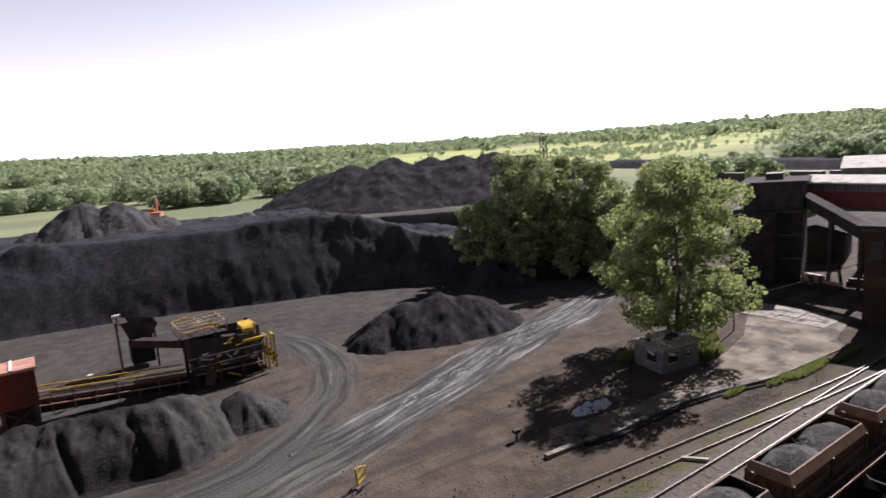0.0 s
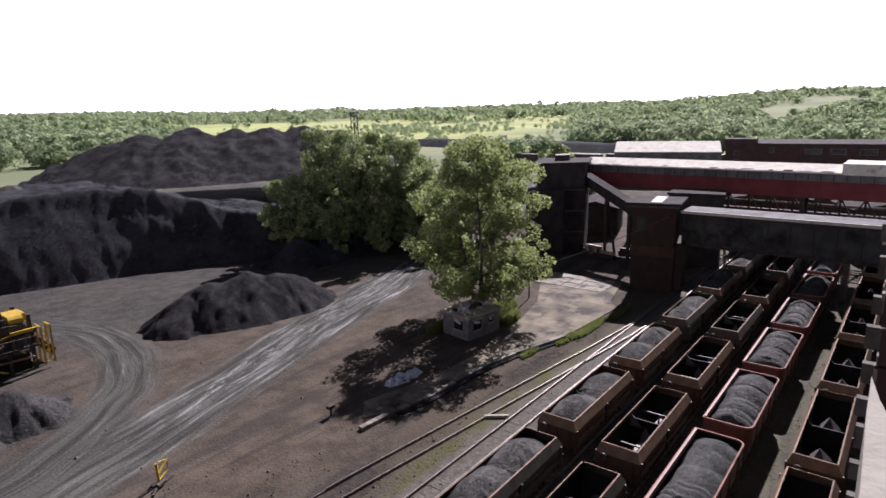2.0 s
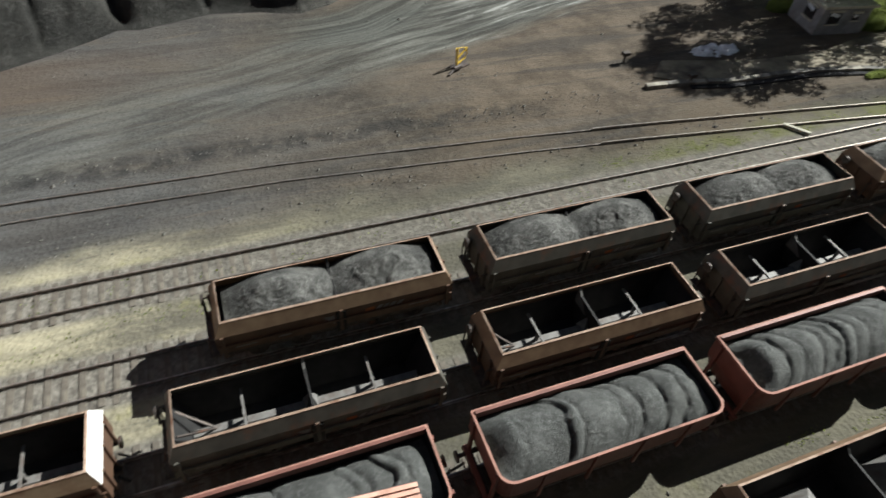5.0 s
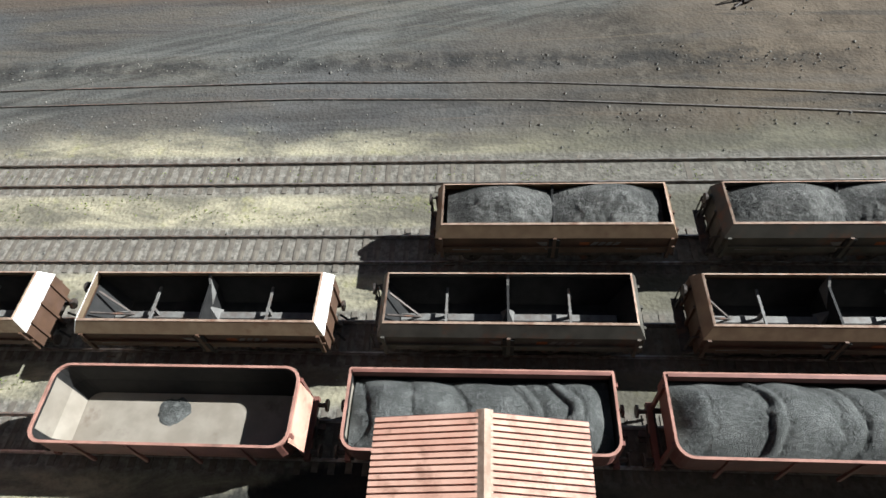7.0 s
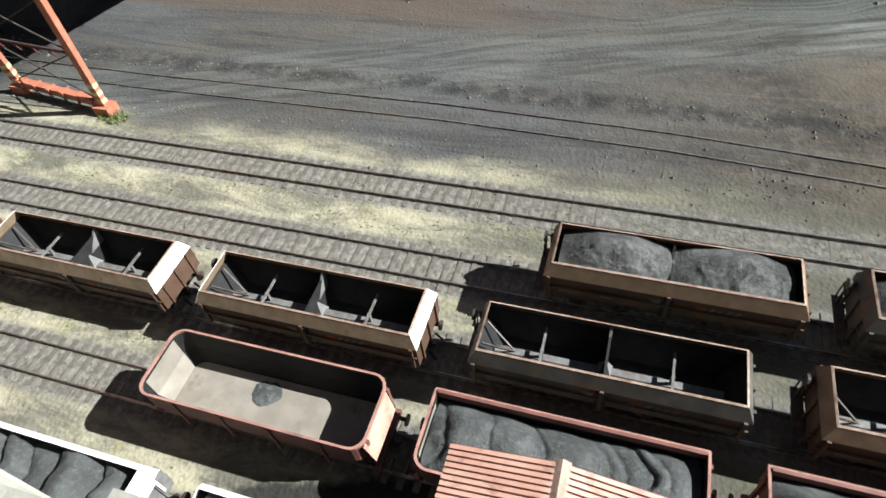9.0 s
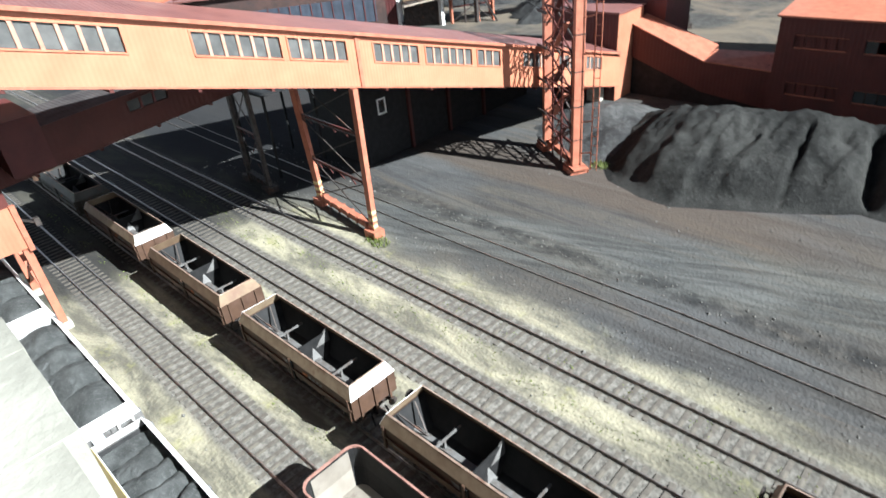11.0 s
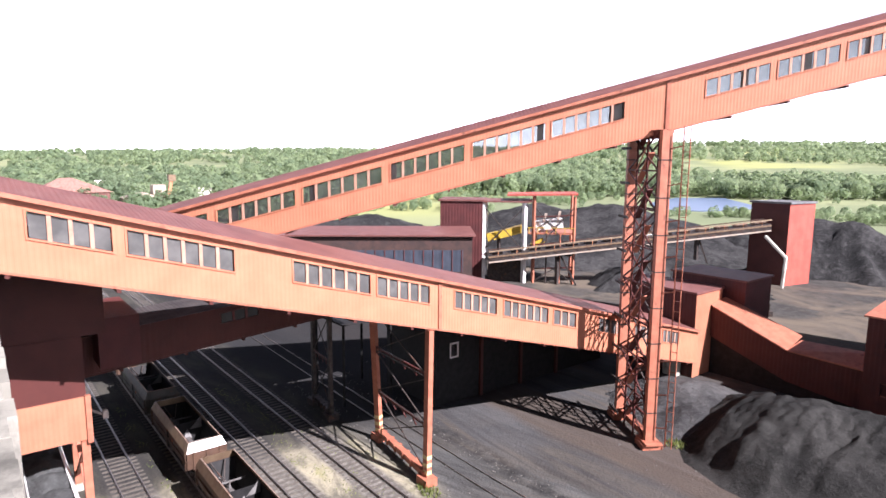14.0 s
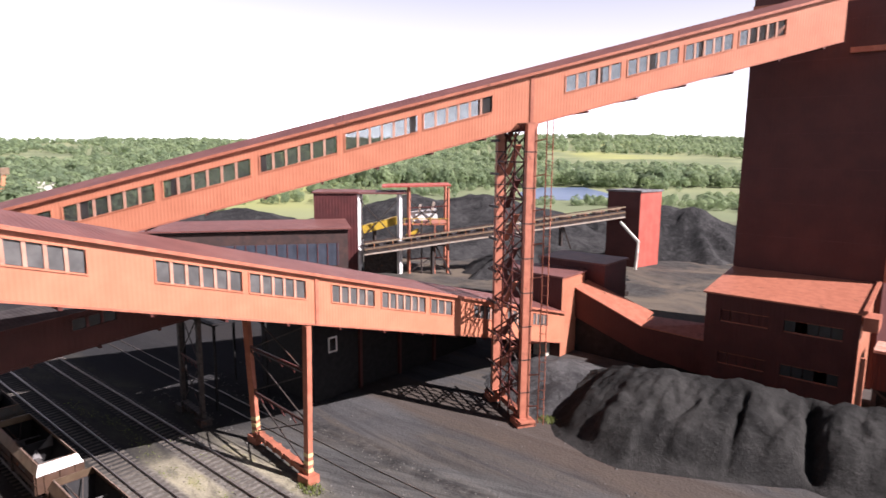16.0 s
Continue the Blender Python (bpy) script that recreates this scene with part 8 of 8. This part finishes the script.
# ---- trees ----
def leaf_cloud(seed, clumps, leaves, size, spread):
    """Leaves as small bent quads, gathered in clumps: clumps are (x, y, z, radius)."""
    r = np.random.RandomState(seed)
    s = Shape()
    c = np.array(clumps)
    vol = c[:, 3] ** 2
    c = c[r.choice(len(clumps), leaves, p=vol / vol.sum())]

    def unit(v):
        return v / (np.linalg.norm(v, axis=1, keepdims=True) + 1e-9)
    d, a = unit(r.normal(size=(leaves, 3))), unit(r.normal(size=(leaves, 3)))
    p = c[:, :3] + d * (c[:, 3] * r.uniform(0.35, 1.0, leaves) ** 0.5)[:, None] * np.array([1, 1, 0.85])
    b = unit(np.cross(a, d + 0.5 * r.normal(size=(leaves, 3))))
    l = (size * r.uniform(0.6, 1.3, leaves))[:, None]
    s.v = np.stack([p - a * l, p + b * l * 0.55, p + a * l, p - b * l * 0.55], 1).reshape(-1, 3).tolist()
    s.f = np.arange(4 * leaves).reshape(-1, 4).tolist()
    return s


def tree(label, x, y, height, width, leaves, size, seed, material, group, low=0.15, stems=1, base=0.0, clump=0.085, count=60):
    """A tree with a rounded airy crown: limbs reach out to clumps of leaves spread through an egg-shaped space."""
    t = thing("tree", pose(x, y, base), label, "tree", group)
    r = random.Random(seed)
    trunk, clumps = Shape(), []
    tops = []
    for st in range(stems):
        ang = 2 * math.pi * st / stems + r.uniform(-0.5, 0.5)
        spread = 0.10 * width if stems > 1 else 0
        p, rad, line = Vector((0.25 * math.cos(ang), 0.25 * math.sin(ang), -0.3)), 0.011 * height + 0.06, []
        for k in range(7):
            q = p + Vector((math.cos(ang) * spread / 3 + r.uniform(-0.2, 0.2), math.sin(ang) * spread / 3 + r.uniform(-0.2, 0.2), height * 0.125))
            trunk.tube(p, q, rad, rad * 0.82, 7)
            rad *= 0.82
            line.append((q, rad))
            p = q
        tops.append(line)
    for k in range(count):
        f = low + (1 - low) * r.random()
        u = (f - low) / (1 - low)
        swell = abs((u - 0.45) / (0.55 if u > 0.45 else 0.52)) ** 2.3
        reach = width / 2 * (1 - swell) ** 0.55 * r.uniform(0.78, 1.08)
        ang, d = r.uniform(0, 2 * math.pi), reach * r.random() ** 0.42
        e = Vector((math.cos(ang) * d, math.sin(ang) * d, height * (low + (0.96 - low) * u)))
        q, rad = min((n for line in tops for n in line), key=lambda n: (n[0] + Vector((0, 0, 0.10 * height)) - e).length)
        m = q.lerp(e, 0.5) + Vector((0, 0, 0.02 * height))
        trunk.tube(q, m, rad * 0.5, rad * 0.3, 5)
        trunk.tube(m, e, rad * 0.3, rad * 0.08, 5)
        c = width * clump * r.uniform(0.7, 1.35)
        clumps.append((e.x, e.y, e.z, c))
        if d > 0.4 * reach:
            clumps.append((m.x, m.y, m.z, c * 0.7))
    part("trunk", trunk, BARK, t)
    part("crown", leaf_cloud(seed, clumps, leaves, size, 1.0), material, t)
    return t


tree("tall airy poplar with sunlit leaves behind the hut", 55.6, 38.0, 20.4, 17.2, 42000, 0.19, 21, LEAF, "", 0.13, 3, 0.0, 0.066, 165)
# The last four are added behind, mostly hidden, to shade the others.
spots = [(63, 79, 15, 3), (66.5, 77, 17, 2), (70, 73.5, 17.5, 2), (73.5, 70.5, 18, 1.5), (77, 67.5, 18.5, 1), (80, 64.5, 18.5, 0), (83.5, 61, 17, 0), (69, 80, 16, 4), (74, 76, 16.5, 3), (79, 71, 17, 2), (84, 66.5, 17, 0), (60.8, 80.5, 11, 3), (66.5, 72.8, 9.5, 0), (71.5, 68.5, 9.5, 0), (76, 64.5, 10, 0), (80.5, 60.0, 11, 0), (65, 75.5, 14, 2), (72, 72.2, 15.5, 1.5), (76, 69.3, 15, 1), (69, 76.8, 16, 3), (81.5, 63.0, 14.5, 0), (62, 78, 12, 2), (74.5, 72.8, 17, 2), (78.5, 66.0, 16, 0), (88, 66, 16, 0), (90, 59.5, 15, 0), (86, 72.5, 16.5, 1), (83, 76, 17, 2)]
for k, (x, y, h, base) in enumerate(spots):
    tree("dense leafy tree on the edge of the coal bank", x, y, h * (0.72 + 0.33 * ((k * 7) % 5) / 4), h * (0.46 + 0.05 * (k % 3)), 6500, 0.26, 100 + k, BUSH_LEAF, "trees on the bank", 0.08, 2, base, 0.12, 48)
tree("round leafy tree behind the red gallery", 150, 78, 14, 11, 2500, 0.5, 140, BUSH_LEAF, "", 0.1, 2)
for k, (x, y) in enumerate(((118, 62), (124, 56), (112, 70), (130, 66))):
    tree("leafy tree among the eastern sheds", x, y, 9, 8, 1800, 0.45, 150 + k, BUSH_LEAF, "trees among the eastern sheds", 0.1, 2)


# ---- distant woods ----
def woods():
    """Far trees: each a rounded crown of leafy patches that face outward, finer where they stand nearer."""
    r = random.Random(17)
    q = np.random.RandomState(5)

    def unit(v):
        return v / (np.linalg.norm(v, axis=1, keepdims=True) + 1e-9)
    for az0, az1, label in ((-105, -35, "green woods beyond the western coal yard"), (-35, 30, "green woods beyond the red bunker block"), (30, 110, "green woods and hills beyond the eastern works")):
        rows = []
        while len(rows) < 7000:
            az = radians(r.uniform(az0, az1))
            d = 250 * (2700 / 250) ** (r.random() ** 0.9)
            x, y = d * math.sin(az), d * math.cos(az)
            patch = float(rough_noise(np.array(x / 300), np.array(y / 110), 31, 3))
            clump = float(rough_noise(np.array(x / 45), np.array(y / 45), 33, 2))
            if d < 2000 and ((d < 340 and -8 < math.degrees(az) < 40) or patch < (0.30 if d < 600 else 0.49 if d < 1150 else 0.42) or (d < 430 and clump < 0.48)):
                continue
            if (-228 < x < -148 and 262 < y < 398) or (x < 190 and y < 215 and x > 60):
                continue
            if d < 430 and -60 < math.degrees(az) < -8 and (d < 290 or r.random() < 0.4):
                continue
            open_land = 30 < math.degrees(az) < 64 and 330 < d < 1150
            if open_land and clump < 0.56:
                continue
            low_bush = (d < 430 and -60 < math.degrees(az) < -8) or (open_land and d < 900)
            size = (0.65 + 0.75 * clump) * (0.38 if low_bush else 1.0)
            w, h = r.uniform(3.2, 5.6) * size * (1 + d / 4500), r.uniform(7.0, 13.0) * size * (1 + d / 6000)
            n = 230 if d < 500 else 105 if d < 900 else 42 if d < 1600 else 19
            rows += [(x, y, float(land(np.array(x), np.array(y))) - 0.5, w, h, n)]
        t = np.repeat(np.array(rows), [row[5] for row in rows], axis=0)
        m = len(t)
        out = unit(q.normal(size=(m, 3)) + np.array([0, 0, 0.35]))
        shell = q.uniform(0.55, 1.0, m) ** 0.5
        half = t[:, 4] * 0.46
        p = np.stack([t[:, 0] + out[:, 0] * t[:, 3] * shell, t[:, 1] + out[:, 1] * t[:, 3] * shell, t[:, 2] + 0.54 * t[:, 4] + out[:, 2] * half * shell], 1)
        face = unit(out + 0.38 * q.normal(size=(m, 3)))
        a = unit(np.cross(face, q.normal(size=(m, 3))))
        b = np.cross(face, a)
        l = (t[:, 3] * 2.35 / np.sqrt(t[:, 5]) * q.uniform(0.6, 1.3, m))[:, None]
        s = Shape()
        s.v = np.stack([p - a * l - b * l * 0.6, p + b * l, p + a * l - b * l * 0.6], 1).reshape(-1, 3).tolist()
        s.f = np.arange(3 * m).reshape(-1, 3).tolist()
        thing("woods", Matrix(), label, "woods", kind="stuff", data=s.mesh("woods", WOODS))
    houses = [(-330, 40, 14), (-300, 90, 10), (-420, 70, 16), (-260, 470, 12), (-520, 120, 18)]
    for k, (x, y, w) in enumerate(houses):
        h = thing("far_house", pose(x, y, float(land(np.array(x), np.array(y))), 0, 0, 25 * k), "pale far-off building with a light roof", "house", "far-off buildings")
        part("wall", Shape().box(-w / 2, w / 2, -5, 5, -2, 7), WHITE_PAINT, h)
        part("roof", Shape().profile([(-5.5, 7), (5.5, 7), (0, 10.5)], -w / 2 - 0.5, w / 2 + 0.5), TUB_RED if k == 0 else PALE_ROOF, h)


woods()


# ---- weeds and stones ----
def blades(label, areas, seed, count, tall):
    r = random.Random(seed)
    s = Shape()
    total = sum(a[4] for a in areas)
    for x, y, rx, ry, share in areas:
        for _ in range(int(count * share / total)):
            ang, q = r.uniform(0, 2 * math.pi), r.random() ** 0.6
            px, py = x + math.cos(ang) * q * rx, y + math.sin(ang) * q * ry
            h, w = tall * r.uniform(0.4, 1.2), r.uniform(0.03, 0.08)
            b, tip = r.uniform(0, 2 * math.pi), r.uniform(0.1, 0.5) * tall
            c, d = math.cos(b) * w, math.sin(b) * w
            s.add([(px - c, py - d, 0.02), (px + c, py + d, 0.02), (px + tip * math.sin(b), py - tip * math.cos(b), h)], [(0, 1, 2)])
    thing("weeds", Matrix(), label, "weeds", kind="stuff", data=s.mesh("weeds", GRASS))


blades("bright green weeds beside the concrete hut", [(55.2, 34.6, 2.8, 1.7, 3), (54.5, 37.6, 2.0, 2.5, 1), (48.5, 38.6, 1.5, 0.8, 1), (59, 37, 2.5, 1.5, 1)], 1, 7000, 0.8)
blades("green grass along the paving edge", [(58, 25.3, 3.8, 0.55, 2), (53.8, 25.9, 2.2, 0.45, 1), (64.5, 24.6, 3, 0.4, 1), (48.5, 27.2, 1.6, 0.4, 0.6)], 2, 5000, 0.4)
strips = [(x, 23.3 + 0.4 * math.sin(x), 1.3, 0.45, 1) for x in range(22, 48, 3)] + [(x, 18.8 + 0.5 * math.sin(x * 1.7), 1.6, 0.7, 1) for x in range(-60, 0, 3)] + [(x, 4.6 + 0.2 * math.sin(x), 1.6, 0.35, 1) for x in range(20, 80, 4)] + [(x, 21.2, 1.0, 0.6, 0.4) for x in range(-50, 50, 4)] + [(x, 9.3, 1.2, 0.4, 0.6) for x in range(-60, -16, 4)] + [(-32, 23.4, 2.0, 1.0, 1), (-1.9, 4.9, 0.6, 0.5, 1)]
blades("sparse yellow-green weeds between the tracks", strips, 3, 2600, 0.1)

blades("green weeds at the feet of the gallery supports", [(-30.5, 57.0, 1.8, 1.2, 2), (-25.6, 44.2, 0.9, 0.8, 1), (-32.2, 23.7, 1.1, 0.7, 1), (-29.0, 58.5, 1.2, 0.8, 1)], 4, 700, 0.35)


def stones():
    r = random.Random(23)
    s = Shape()
    for k in range(2400):
        x, y = r.uniform(-60, 70), r.choice([r.uniform(0.2, 31), r.gauss(30.2, 0.7), r.gauss(25.0, 0.8), r.uniform(28, 60)])
        q = r.uniform(0.03, 0.09) * (1.7 if r.random() < 0.06 else 1)
        p = [(x + q * a * r.uniform(0.6, 1.3), y + q * b * r.uniform(0.6, 1.3), 0.03 + q * c) for a, b, c in ((1, 0, 0), (0, 1, 0), (-1, 0, 0), (0, -1, 0), (0, 0, 0.8), (0, 0, -0.6))]
        s.add(p, [(0, 1, 4), (1, 2, 4), (2, 3, 4), (3, 0, 4), (1, 0, 5), (2, 1, 5), (3, 2, 5), (0, 3, 5)])
    thing("stones", Matrix(), "scattered stones and coal lumps on the ground", "stones", kind="stuff", data=s.mesh("stones", ROCK))


stones()


# ---- sleepers: the nearest by themselves, the rest joined ----
def sleepers():
    one = Shape().box(-0.13, 0.13, -1.28, 1.28, -0.12, 0.035).mesh("sleeper", SLEEPER)
    near, rest, sink = [], {}, random.Random(61)
    for k, (base, x, y, turn) in enumerate(SLEEPERS):
        if k >= BURIED and x < 55:
            continue
        if -38 < x < 0 and 6 < y < 22.5:
            near.append((base, x, y, turn))
        else:
            rest.setdefault(base.name, (base, Shape()))
            c, s = math.cos(radians(turn)), math.sin(radians(turn))
            sh = rest[base.name][1]
            low = sink.uniform(-0.045, -0.024) if y > 19 and x > -2 else sink.uniform(-0.02, 0.01)
            sh.add([(x + c * a - s * b, y + s * a + c * b, z + low) for z in (-0.12, 0.035) for b in (-1.28, 1.28) for a in (-0.13, 0.13)],
                   [(0, 2, 3, 1), (4, 5, 7, 6), (0, 1, 5, 4), (2, 6, 7, 3), (0, 4, 6, 2), (1, 3, 7, 5)])
    for base, x, y, turn in near:
        ob = new("sleeper", one)
        ob.parent = base
        ob.matrix_basis = pose(x + sink.uniform(-0.05, 0.05), y + sink.uniform(-0.06, 0.06), sink.uniform(-0.022, 0.0) if y > 19 else sink.uniform(-0.015, 0.012), sink.uniform(-1, 1), 0, turn + sink.uniform(-1.5, 1.5))
    for base, sh in rest.values():
        ob = part("sleepers", sh, SLEEPER, base)
        tagged(ob, kind="stuff")


sleepers()
